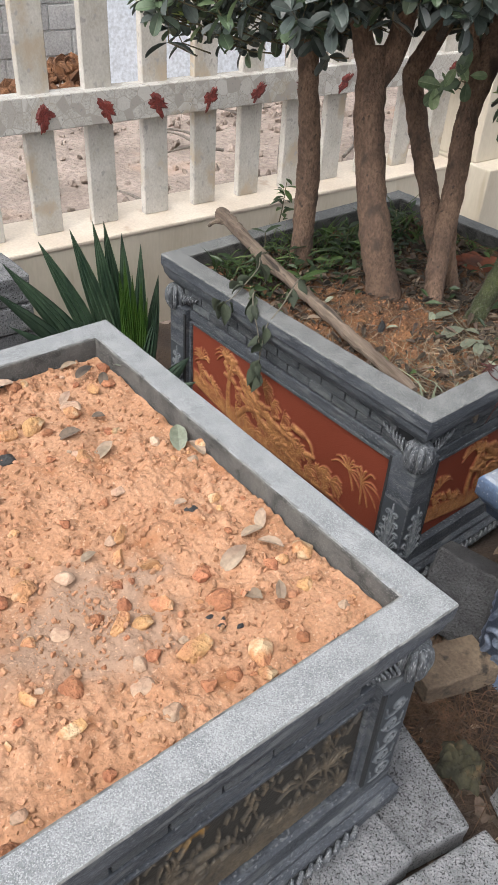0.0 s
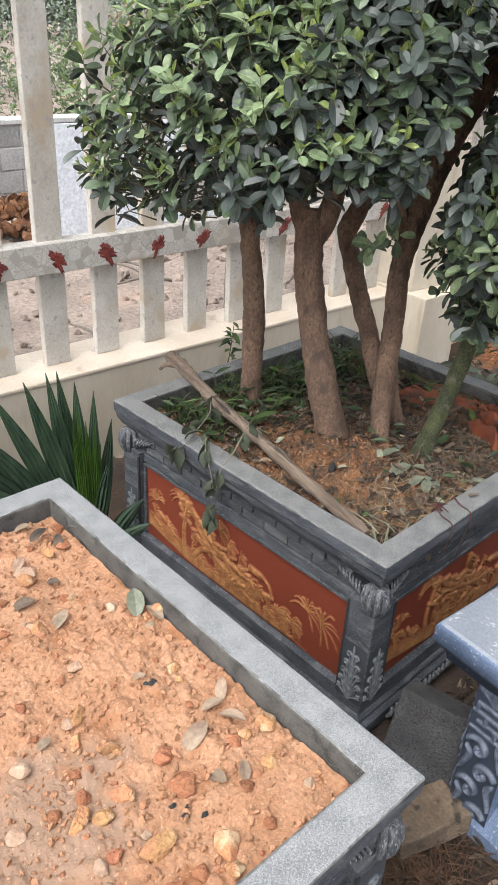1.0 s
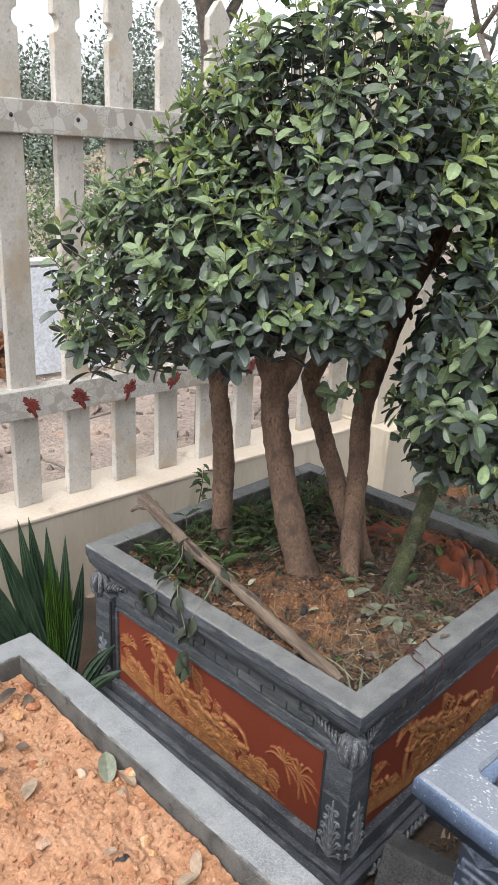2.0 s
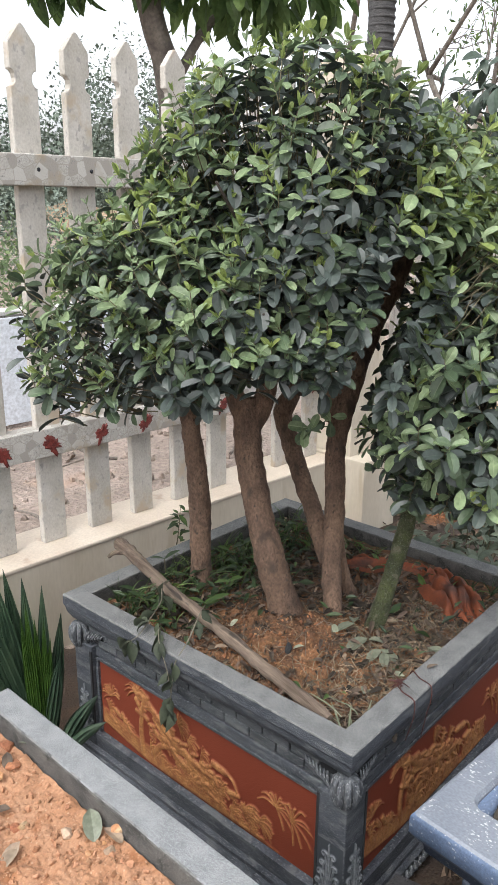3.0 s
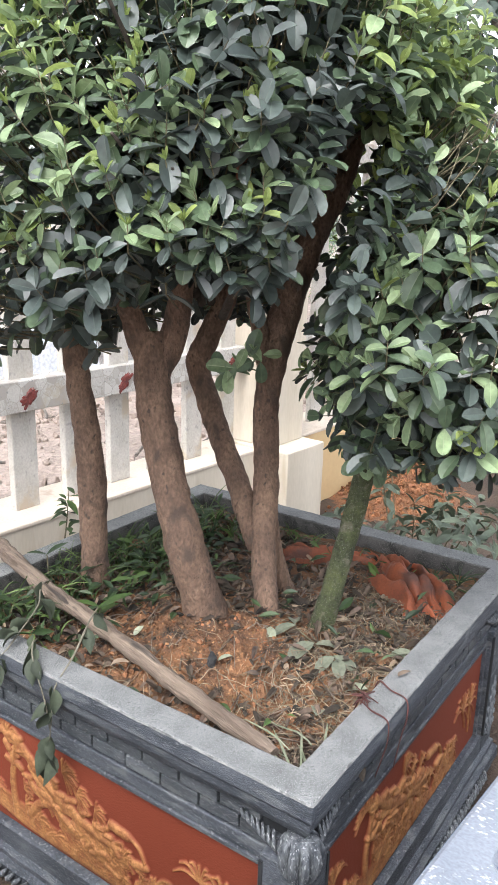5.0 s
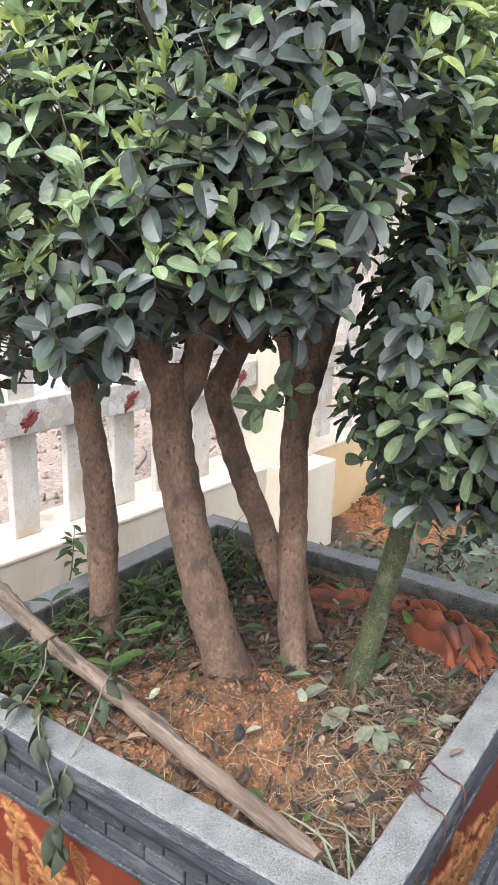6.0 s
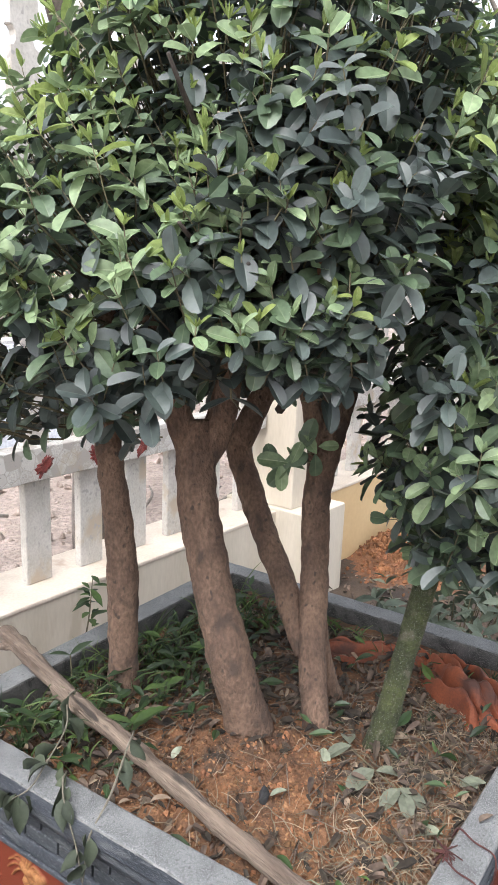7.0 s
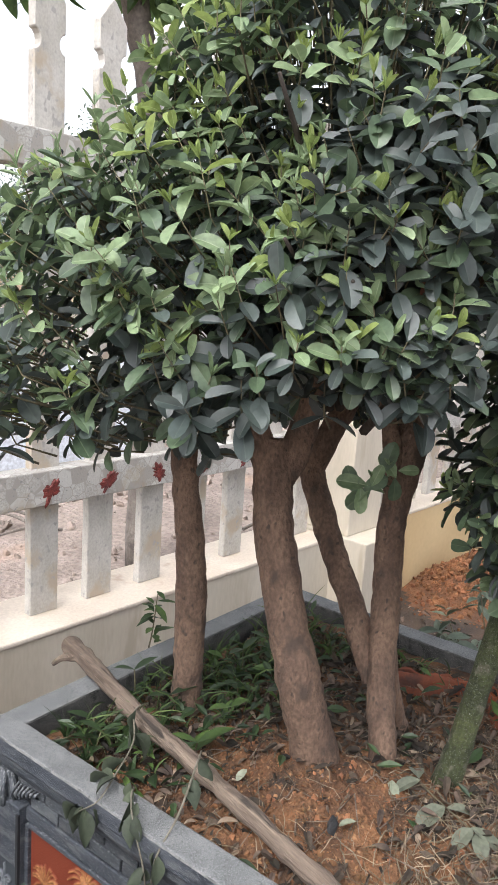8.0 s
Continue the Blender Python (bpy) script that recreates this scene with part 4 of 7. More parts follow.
B0, B1, TOP_B = (0.016, 0.035), (1.101, 1.104), 0.6135
S0, S1, TOP_S = (-1.49, -0.386), (-0.435, 0.667), 0.7135
tree_planter = planter("tree_planter", "weathered grey carved planter with red panels and ochre relief", *B0, *B1, TOP_B, 0.0, GRANITE_OLD, SLATE, RED, GOLD, ("west", "south"), 5, 1.12)
sand_planter = planter("planter", "grey granite-look planter filled with orange sand, raised on blocks", *S0, *S1, TOP_S, 0.12, GRANITE, SLATE, PANEL_DARK, GOLD_DARK, ("south", "east"), 9)

# ---- the planters' fillings ----
def sand_level(x, y):
    wet = math.exp(-((x + 0.90) / 0.17) ** 2 - ((y + 0.03) / 0.15) ** 2)
    rugged = (1 - 0.85 * wet) * 0.65 + 0.8 * n3(x, y, 4, 21)
    z = 0.662 + 0.010 * n3(x, y, 3) + 0.009 * n3(x, y, 9, 3) + 0.0065 * n3(x, y, 24, 5) + max(0.0, rugged) * (0.022 * max(0.0, n3(x, y, 30, 11) - 0.10) + 0.008 * abs(n3(x, y, 62, 7)) + 0.0035 * n3(x, y, 130, 8))
    near_rim = max(0.0, 1 - min(x - S0[0], S1[0] - x, y - S0[1], S1[1] - y) / 0.16)
    return z - 0.012 * wet + 0.012 * near_rim * (0.5 + n3(x, y, 6, 9))


sv, sf = heightfield(S0[0] + 0.069, S0[1] + 0.069, S1[0] - 0.069, S1[1] - 0.069, 330, 330, sand_level)
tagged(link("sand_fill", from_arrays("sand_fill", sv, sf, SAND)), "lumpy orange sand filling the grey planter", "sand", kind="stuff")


def soil_level(x, y):
    z = 0.553 + 0.012 * n3(x, y, 5) + 0.010 * n3(x, y, 14, 2) + 0.005 * n3(x, y, 40, 4)
    crumb = math.exp(-((x - 0.30) / 0.24) ** 4 - ((y - 0.47) / 0.32) ** 4)
    z += (0.25 + crumb) * (0.016 * max(0.0, n3(x, y, 27, 11) - 0.08) + 0.010 * max(0.0, n3(x, y, 55, 15)) + 0.006 * abs(n3(x, y, 85, 7)) + 0.0025 * n3(x, y, 150, 8))
    z += 0.022 * math.exp(-((x - 0.40) / 0.24) ** 2 - ((y - 0.52) / 0.26) ** 2) + 0.018 * math.exp(-((x - 1.0) / 0.16) ** 2)
    return z


gv, gf = heightfield(0.058, 0.09, B1[0] - 0.070, B1[1] - 0.055, 320, 320, soil_level)
tagged(link("soil_fill", from_arrays("soil_fill", gv, gf, SOIL)), "crumbly red-brown clay soil filling the tree planter", "soil", kind="stuff")


# ---- the tree in the planter ----
ACROSS, DEEP = np.array([0.66, -0.75, 0.0]), np.array([0.75, 0.66, 0.0])


def crown_radius(u, lumps):
    """Distance from the crown's heart to its skin in the unit direction u: a dome, wider along the planter's diagonal."""
    side = u @ ACROSS
    wide = math.hypot(side / (0.73 if side < 0 else 0.57), u @ DEEP / 0.45)
    r = (wide ** 2 + (u[2] / 0.64) ** 2) ** -0.5 if u[2] > 0 else (wide ** 3.5 + (-u[2] / 0.36) ** 3.5) ** (-1 / 3.5)
    steep = math.degrees(math.asin(max(-1.0, min(1.0, u[2]))))
    r *= 1 - (0.26 if side < 0 else 0.06) * min(1.0, abs(side) / 0.4) * math.exp(-((steep - 36) / 20) ** 2)
    return r * (1 + lumps * noise.noise(Vector(u) * 2.6) + 0.4 * lumps * noise.noise(Vector(u) * 6))


def grow_crown(rng, heart, scale, count, size, lumps, skip=None, inner=0.5, lobe=None):
    """Upright shoots all over a crown's skin, coloured in sunlit and shaded patches, and dark leaves inside."""
    leaves, twigs = [], []
    for k in range(count):
        z = 1 - 2 * (k + 0.5) / count
        a = 2.39996 * k
        u = np.array([math.sqrt(1 - z * z) * math.cos(a), math.sqrt(1 - z * z) * math.sin(a), z]) + rng.normal(size=3) * 0.06
        u /= np.linalg.norm(u)
        r = (lobe or crown_radius)(u, lumps)
        outside = rng.random() > 0.30
        share = rng.uniform(0.88, 1.03) if outside else rng.uniform(inner, 0.84)
        where = heart + scale * u * r * share
        if skip and skip(where):
            continue
        rise = 0.66 if u[2] > -0.3 else 0.42
        way = u * (0.48, 0.48, 0.30) + np.array([0, 0, rise]) + rng.normal(size=3) * 0.22
        way /= np.linalg.norm(way)
        length = rng.uniform(0.045, 0.09)
        # light put into leaf colour: pale shoots on top, few on the shaded front
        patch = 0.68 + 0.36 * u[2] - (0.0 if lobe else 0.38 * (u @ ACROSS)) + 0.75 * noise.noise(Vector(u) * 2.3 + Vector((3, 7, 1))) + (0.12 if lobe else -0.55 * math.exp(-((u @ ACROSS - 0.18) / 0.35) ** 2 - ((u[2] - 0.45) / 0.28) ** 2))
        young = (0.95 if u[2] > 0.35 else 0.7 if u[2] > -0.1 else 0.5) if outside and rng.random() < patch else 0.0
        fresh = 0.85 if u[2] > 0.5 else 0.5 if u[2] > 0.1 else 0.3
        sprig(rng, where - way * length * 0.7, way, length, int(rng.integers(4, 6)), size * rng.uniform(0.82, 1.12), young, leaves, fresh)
        twigs.append((where - way * length * 0.9 - (u * 0.07 + np.array([0, 0, 0.03])) * scale, where - way * length * 0.7, where + way * length * 0.3))
    return leaves, twigs


def twig_mesh(twigs, radius, mat):
    bm = bmesh.new()
    for t in twigs:
        tube(bm, t, [radius * 1.3, radius, radius * 0.5], 4)
    return bm


def plant_crown(owner, leaves, twigs, singles, key, mats=(LEAF, LEAF_MID, LEAF_YOUNG_LIT, LEAF_FRESH_LIT, DEAD_LEAF)):
    """Hangs a crown on its owner: the leaves first in order of key as single parts, the rest as one part."""
    order = sorted(range(len(leaves)), key=lambda i: key(leaves[i][3]))
    meshes = {}
    crown = link("crown", bake_leaves("crown", [leaves[i] for i in order[singles:]], LEAF_FORMS, list(mats)), owner)
    tagged(crown, "dense dark green glossy leaves with pale young tips and paler sunlit sides", kind="stuff")
    for i in order[:singles]:
        form, turn, size, where, mi = leaves[i]
        if (form, mi) not in meshes:
            meshes[form, mi] = ribbed(from_arrays("leaf", *LEAF_FORMS[form], mats[mi]), LEAF_FORMS[form][0])
        ob = link("leaf", meshes[form, mi], owner)
        ob.matrix_basis = Matrix.Translation(where) @ Matrix(turn.tolist()).to_4x4() @ Matrix.Diagonal((size, size, size, 1))
    tagged(link("twig", finish("twig", twig_mesh(twigs, 0.0016, TWIG), TWIG), owner), kind="stuff")


rng = np.random.default_rng(11)
tree = thing("tree", "multi-stemmed evergreen tree with a dense rounded clipped crown", "tree")
HEART = np.array([0.470, 0.600, 1.485])


def limb(name, owner, points, radii, mat, sides=16, steps=9, rough=0.13, label=""):
    return part(name, tube(bmesh.new(), points, radii, sides, steps, rough), mat, owner, label, True)


limb("trunk", tree, [(0.409, 0.916, 0.50), (0.402, 0.914, 0.60), (0.402, 0.916, 0.72), (0.406, 0.919, 0.84), (0.402, 0.930, 0.96), (0.395, 0.943, 1.08), (0.392, 0.955, 1.20), (0.38, 0.94, 1.40), (0.36, 0.91, 1.62)], [0.042, 0.036, 0.0345, 0.0345, 0.0315, 0.030, 0.029, 0.020, 0.002], BARK)
limb("trunk", tree, [(0.468, 0.582, 0.50), (0.431, 0.584, 0.60), (0.410, 0.592, 0.67), (0.395, 0.608, 0.75), (0.391, 0.638, 0.84), (0.396, 0.670, 0.93), (0.401, 0.696, 1.02), (0.405, 0.711, 1.08), (0.415, 0.726, 1.16), (0.42, 0.735, 1.22)], [0.056, 0.048, 0.046, 0.0445, 0.042, 0.041, 0.0405, 0.041, 0.041, 0.034], BARK)
limb("limb", tree, [(0.414, 0.724, 1.13), (0.385, 0.755, 1.25), (0.33, 0.79, 1.48), (0.29, 0.80, 1.72)], [0.031, 0.026, 0.018, 0.003], BARK)
limb("limb", tree, [(0.414, 0.722, 1.12), (0.458, 0.690, 1.24), (0.46, 0.66, 1.52), (0.45, 0.64, 1.80)], [0.034, 0.030, 0.017, 0.002], BARK)
limb("trunk", tree, [(0.520, 0.455, 0.50), (0.545, 0.486, 0.60), (0.565, 0.507, 0.66), (0.600, 0.537, 0.75), (0.633, 0.556, 0.84), (0.646, 0.567, 0.93), (0.640, 0.568, 1.02), (0.630, 0.560, 1.08), (0.637, 0.553, 1.16), (0.668, 0.551, 1.24), (0.720, 0.552, 1.33), (0.785, 0.548, 1.44), (0.845, 0.520, 1.56), (0.87, 0.49, 1.68), (0.86, 0.46, 1.86)], [0.034, 0.0285, 0.030, 0.0315, 0.032, 0.0318, 0.0305, 0.031, 0.036, 0.037, 0.036, 0.035, 0.033, 0.025, 0.003], BARK)
limb("limb", tree, [(0.634, 0.558, 1.10), (0.610, 0.566, 1.20), (0.590, 0.590, 1.32), (0.575, 0.605, 1.46), (0.57, 0.61, 1.66)], [0.026, 0.020, 0.013, 0.010, 0.002], BARK)
limb("trunk", tree, [(0.590, 0.545, 0.70), (0.607, 0.596, 0.78), (0.627, 0.638, 0.84), (0.641, 0.684, 0.90), (0.650, 0.722, 0.96), (0.655, 0.760, 1.03), (0.655, 0.790, 1.10), (0.657, 0.787, 1.135), (0.671, 0.757, 1.21), (0.69, 0.73, 1.30), (0.68, 0.71, 1.5), (0.66, 0.70, 1.75)], [0.026, 0.028, 0.029, 0.029, 0.0285, 0.0285, 0.031, 0.031, 0.029, 0.027, 0.018, 0.002], BARK)
limb("trunk", tree, [(0.690, 0.515, 0.50), (0.670, 0.520, 0.58), (0.640, 0.540, 0.72), (0.638, 0.556, 0.92)], [0.034, 0.026, 0.021, 0.017], BARK)
for k in range(26):
    a, up = 2.4 * k, rng.uniform(0.0, 0.42)
    r = rng.uniform(0.35, 0.52) * (1 - 0.6 * max(0, up - 0.1))
    root = HEART + np.array([0.10 * math.cos(a), 0.10 * math.sin(a), -0.22 + 0.5 * up])
    tip = HEART + np.array([r * math.cos(a), r * math.sin(a), -0.12 + up * 1.1])
    if tip[2] < 1.62 and (tip - HEART) @ ACROSS > 0.15:
        continue
    # branch colour carries the crown's shade
    limb("branch", tree, [root, (root + tip) / 2 + np.array([0, 0, 0.03]), tip], [0.010, 0.007, 0.003], BARK_SHADED, 6, 4, 0.1)


def limb_gap(p, wide):
    """Where the leaves stand apart in front of the leaning dark limb."""
    along = (p[2] - 1.15) / 0.50
    if not 0 < along < 1:
        return False
    spot = np.array([0.650, 0.545, 0]) * (1 - along) + np.array([0.878, 0.495, 0]) * along
    way = np.array([0.85, 0.527, 0])
    q = np.array([p[0], p[1], 0]) - spot
    return q @ way < 0.06 and abs(q[0] * way[1] - q[1] * way[0]) < wide


def thinned(leaves, twigs, wide):
    """The leaves and twigs that leave the limb in sight."""
    return [l for l in leaves if not limb_gap(l[3] + l[1][:, 1] * l[2] * 0.5, wide)], [t for t in twigs if not any(limb_gap(p, wide + 0.03) for p in t)]


def open_side(p):
    """The crown is open below its skirt, between the stems, and towards the smaller plant beside it."""
    q = p - HEART
    skirt = 1.20 + 0.15 * max(0.0, -(q @ DEEP) / 0.45) + 0.05 * max(0.0, 1 - abs(q @ ACROSS) / 0.3)
    if limb_gap(p, 0.05):
        return True
    return p[2] < skirt or (math.hypot(q[0], q[1]) < 0.28 and p[2] < 1.36) or (q @ ACROSS > 0.21 + 0.25 * (p[2] - 1.2) and p[2] < 1.52)


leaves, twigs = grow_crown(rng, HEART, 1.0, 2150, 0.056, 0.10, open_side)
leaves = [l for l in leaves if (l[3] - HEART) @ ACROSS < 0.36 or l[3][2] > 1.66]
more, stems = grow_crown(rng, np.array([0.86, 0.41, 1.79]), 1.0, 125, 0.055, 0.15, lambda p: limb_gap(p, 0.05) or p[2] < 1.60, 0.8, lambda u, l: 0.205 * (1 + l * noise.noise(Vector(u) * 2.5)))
# the lobe's leaves recoloured paler, to look lit by the sky
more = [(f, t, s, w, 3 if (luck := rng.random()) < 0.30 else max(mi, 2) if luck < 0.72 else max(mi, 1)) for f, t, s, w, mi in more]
# both flanks: leaves recoloured paler, standing in for sun and haze
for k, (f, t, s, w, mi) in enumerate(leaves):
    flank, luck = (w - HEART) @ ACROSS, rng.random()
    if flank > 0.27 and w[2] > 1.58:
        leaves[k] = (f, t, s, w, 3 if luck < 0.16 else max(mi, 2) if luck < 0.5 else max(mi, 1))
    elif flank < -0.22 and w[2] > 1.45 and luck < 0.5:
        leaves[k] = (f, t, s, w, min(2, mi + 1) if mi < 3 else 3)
leaves, twigs = thinned(leaves + more, twigs + stems, 0.045)
side, front = np.array([0.50, -0.866, 0.0]), np.array([-0.78, -0.50, 0.38])
for centre, fan in (((0.470, 0.535, 1.150), ((-1.0, 0.1), (-0.75, -0.75), (0.1, -1.0), (-0.35, 0.7), (0.35, 0.9), (0.9, 0.35))), ((0.535, 0.535, 1.165), ((-0.5, 0.7), (0.25, 1.0), (0.8, 0.1), (0.1, -0.9)))):
    for k, (across, up) in enumerate(fan):
        way = side * across + np.array([0, 0, up]) + front * rng.uniform(-0.1, 0.35)
        leaves.append((k % 2, frame_of(way, front + rng.normal(size=3) * 0.25), rng.uniform(0.036, 0.066), np.array(centre) + way * 0.006 + side * rng.uniform(-0.024, 0.024) + np.array([0, 0, rng.uniform(-0.016, 0.016)]), 1 if k % 2 else 2))
    sprig(rng, np.array(centre), front * 0.5 + np.array([0, 0, 0.7]), 0.03, 2, 0.036, 0.9, leaves, 0.2)
    twigs.append((np.array((0.632, 0.562, 1.12)), (np.array((0.632, 0.562, 1.12)) + centre) / 2 + (0, 0, 0.008), np.array(centre)))
leaves.append((1, frame_of(np.array([0.1, 0.05, -1.0]), np.array([-0.7, -0.7, 0.0])), 0.045, np.array([0.182, 0.314, 1.555]), 4))
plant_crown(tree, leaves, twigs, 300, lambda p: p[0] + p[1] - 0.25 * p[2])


def lobe_radius(u, lumps):
    r = 1 / math.sqrt((u[0] / 0.36) ** 2 + (u[1] / 0.36) ** 2 + (u[2] / (0.36 if u[2] > 0 else 0.285)) ** 2)
    return r * (1 + lumps * noise.noise(Vector(u) * 2.2 + Vector((5, 1, 2))))


small_tree = thing("small_tree", "young evergreen with a leaning mossy green stem", "tree")
limb("trunk", small_tree, [(0.562, 0.366, 0.50), (0.588, 0.352, 0.58), (0.614, 0.343, 0.66), (0.638, 0.337, 0.74), (0.660, 0.324, 0.84), (0.675, 0.308, 0.95), (0.73, 0.27, 1.10), (0.79, 0.23, 1.32)], [0.034, 0.026, 0.0255, 0.025, 0.0245, 0.022, 0.015, 0.007], BARK_GREEN)
SMALL_HEART = np.array([0.735, 0.142, 1.26])
for k in range(9):
    a = 2.4 * k
    tip = SMALL_HEART + np.array([0.26 * math.cos(a), 0.26 * math.sin(a), rng.uniform(-0.16, 0.22)])
    limb("branch", small_tree, [(0.74, 0.27, 1.10), (SMALL_HEART + tip) / 2 - np.array([0, 0, 0.05]), tip], [0.009, 0.006, 0.003], BARK_SHADED, 6, 4, 0.1)
leaves, twigs = grow_crown(rng, SMALL_HEART, 1.0, 400, 0.062, 0.2, lambda p: limb_gap(p, 0.03), 0.75, lobe_radius)
more, stems = grow_crown(rng, np.array([0.90, 0.27, 1.47]), 1.0, 85, 0.058, 0.2, lambda p: limb_gap(p, 0.03), 0.8, lambda u, l: 0.20 * (1 + l * noise.noise(Vector(u) * 2.4)))
leaves, twigs = thinned(leaves + more, twigs + stems, 0.035)
# some darker leaves stepped up one tone in place of skylight
leaves = [(f, t, s, w, min(2, mi + 1) if mi < 2 and rng.random() < 0.4 else mi) for f, t, s, w, mi in leaves]
plant_crown(small_tree, leaves, twigs, 160, lambda p: p[0] + p[1] - 0.25 * p[2])

# ---- blue planter with a stump inside ----
def blue_planter():
    p = thing("blue_planter", "glossy blue-grey painted carved planter with a chipped rim", "planter")
    p.matrix_world = pose(-0.0215, -0.132, 0, 0, 0, -4.0)
    s, T, OPEN = 0.80, 0.597, 0.107
    # rim top with a rounded opening
    bm = bmesh.new()

    def rounded(o, r, z, n=6, narrow=0.0):
        pts = []
        for cx, cy, a0 in ((s - o - r, -o - r + narrow, 0), (o + r, -o - r + narrow, 90), (o + r, -s + o + r, 180), (s - o - r, -s + o + r, 270)):
            pts += [bm.verts.new((cx + r * math.cos(radians(a0 + 90 * k / n)), cy + r * math.sin(radians(a0 + 90 * k / n)), z)) for k in range(n + 1)]
        return pts

    rings = [rounded(OPEN + 0.007, 0.025, T - 0.16, 6, 0.040), rounded(OPEN + 0.007, 0.025, T - 0.010, 6, 0.040), rounded(OPEN, 0.030, T, 6, 0.040), rounded(0.010, 0.012, T), rounded(0.004, 0.012, T - 0.004)]
    for a, b in zip(rings, rings[1:]):
        for k in range(len(a)):
            bm.faces.new((a[k], a[(k + 1) % len(a)], b[(k + 1) % len(a)], b[k]))
    part("rim", bm, BLUE, p, smooth=False)
    lip = [(0.004, T - 0.004), (-0.002, T - 0.012), (-0.005, T - 0.030), (0.0, T - 0.050), (0.014, T - 0.070), (0.022, T - 0.078), (0.026, T - 0.100), (0.060, T - 0.112), (0.10, T - 0.112), (0.10, T - 0.02)]
    part("lip", ring_sweep(bmesh.new(), lip, 0, -s, s, 0), BLUE_EDGE, p, "bright blue rounded lip", True)
    part("body", ring_sweep(bmesh.new(), [(0.125, T - 0.105), (0.115, T - 0.2), (0.115, 0.10), (0.075, 0.04), (0.075, 0.0), (0.2, 0.0), (0.2, T - 0.1)], 0, -s, s, 0), BLUE_EDGE, p)
    carving = blue_carving(0.104, T - 0.14, BLUE_PALE)
    for cx, cy, turn in ((0, 0, 0), (0, -s, 90), (s, 0, -90), (s, -s, 180)):
        post = bmesh.new()
        sx, sy = (1 if cx == 0 else -1), (1 if cy == 0 else -1)
        xs, ys = sorted((cx + sx * 0.085, cx + sx * 0.19)), sorted((cy - (1 if cy == 0 else -1) * 0.085, cy - (1 if cy == 0 else -1) * 0.19))
        pil = part("pilaster", box(post, xs[0], ys[0], 0.02, xs[1], ys[1], T - 0.11, 0.012), BLUE_EDGE, p)
        # carved leaf, fretwork and curls on the two outer faces
        for face in (0, 1):
            out = pose(xs[0] - 0.001 if sx > 0 else xs[1] + 0.001, (ys[0] + ys[1]) / 2, 0.025, 0, 0, 0 if sx > 0 else 180) if face == 0 else pose((xs[0] + xs[1]) / 2, ys[1] + 0.001 if cy == 0 else ys[0] - 0.001, 0.025, 0, 0, -90 if cy == 0 else 90)
            link("carving", carving, pil, "pale brushed carved leaf and scrolls").matrix_basis = out
    return p


blue_planter()


# ---- things in and on the tree planter ----
def on_soil(x, y, lift=0.0):
    return np.array([x, y, soil_level(x, y) + lift])


stick = thing("branch", "long weathered grey stick lying across the planter", "stick")
stick.matrix_world = pose(0.104, 0.165, 0.588, 3.0, 0, -10.7)
in_stick = stick.matrix_world.inverted()
part("stem", tube(bmesh.new(), [in_stick @ Vector(p) for p in ((0.302, 1.210, 0.643), (0.288, 1.130, 0.637), (0.228, 0.884, 0.622), (0.206, 0.710, 0.612), (0.150, 0.440, 0.603), (0.112, 0.215, 0.594), (0.104, 0.165, 0.590))], [0.023, 0.0205, 0.0185, 0.0175, 0.017, 0.0155, 0.012], 12, 16, 0.26), WOOD, stick)
part("stub", tube(bmesh.new(), [in_stick @ Vector(p) for p in ((0.292, 1.150, 0.638), (0.262, 1.185, 0.632), (0.250, 1.205, 0.612))], [0.013, 0.010, 0.006], 8, 4, 0.3), WOOD, stick)


def wilted_leaf(rng, where, way, size, owner, mat=WILTED):
    """A limp folded leaf, hanging from where along way."""
    bm = bmesh.new()
    way = np.array(way, float) / np.linalg.norm(way)
    sag = np.array([0, 0, -1.0])
    line = [np.array(where, float)]
    for k in range(5):
        d = way * (1 - 0.17 * k) + sag * 0.17 * k
        line.append(line[-1] + d / np.linalg.norm(d) * size / 5)
    n = np.cross(way, rng.normal(size=3))
    strip(bm, line, [size * w for w in (0.03, 0.20, 0.26, 0.22, 0.12, 0.01)], n, rng.uniform(0.5, 1.2))
    return part("leaf", bm, mat, owner, "", True)


def vine(name, stem, leaves, seed):
    rng = np.random.default_rng(seed)
    stem = [np.array(p) + (0.013, 0.020, -0.004) for p in stem]
    v = thing(name, "wilted climbing vine hanging over the grey rim", "vine", group="wilted vines")
    part("stem", tube(bmesh.new(), stem, [0.0020, 0.0018, 0.0012], 6, 5, 0.3), VINE, v, "", True)
    line = curve_points(stem, 8)
    for u, way, size in leaves:
        spot = line[int(u * (len(line) - 1))]
        wilted_leaf(rng, spot, np.array(way) + rng.normal(size=3) * 0.2, size, v)
        wilted_leaf(rng, spot + rng.normal(size=3) * (0.002, 0.008, 0.006), np.array(way) * (0.6, 0.6, 1.2) + rng.normal(size=3) * 0.3, size * rng.uniform(0.5, 0.8), v)
    return v


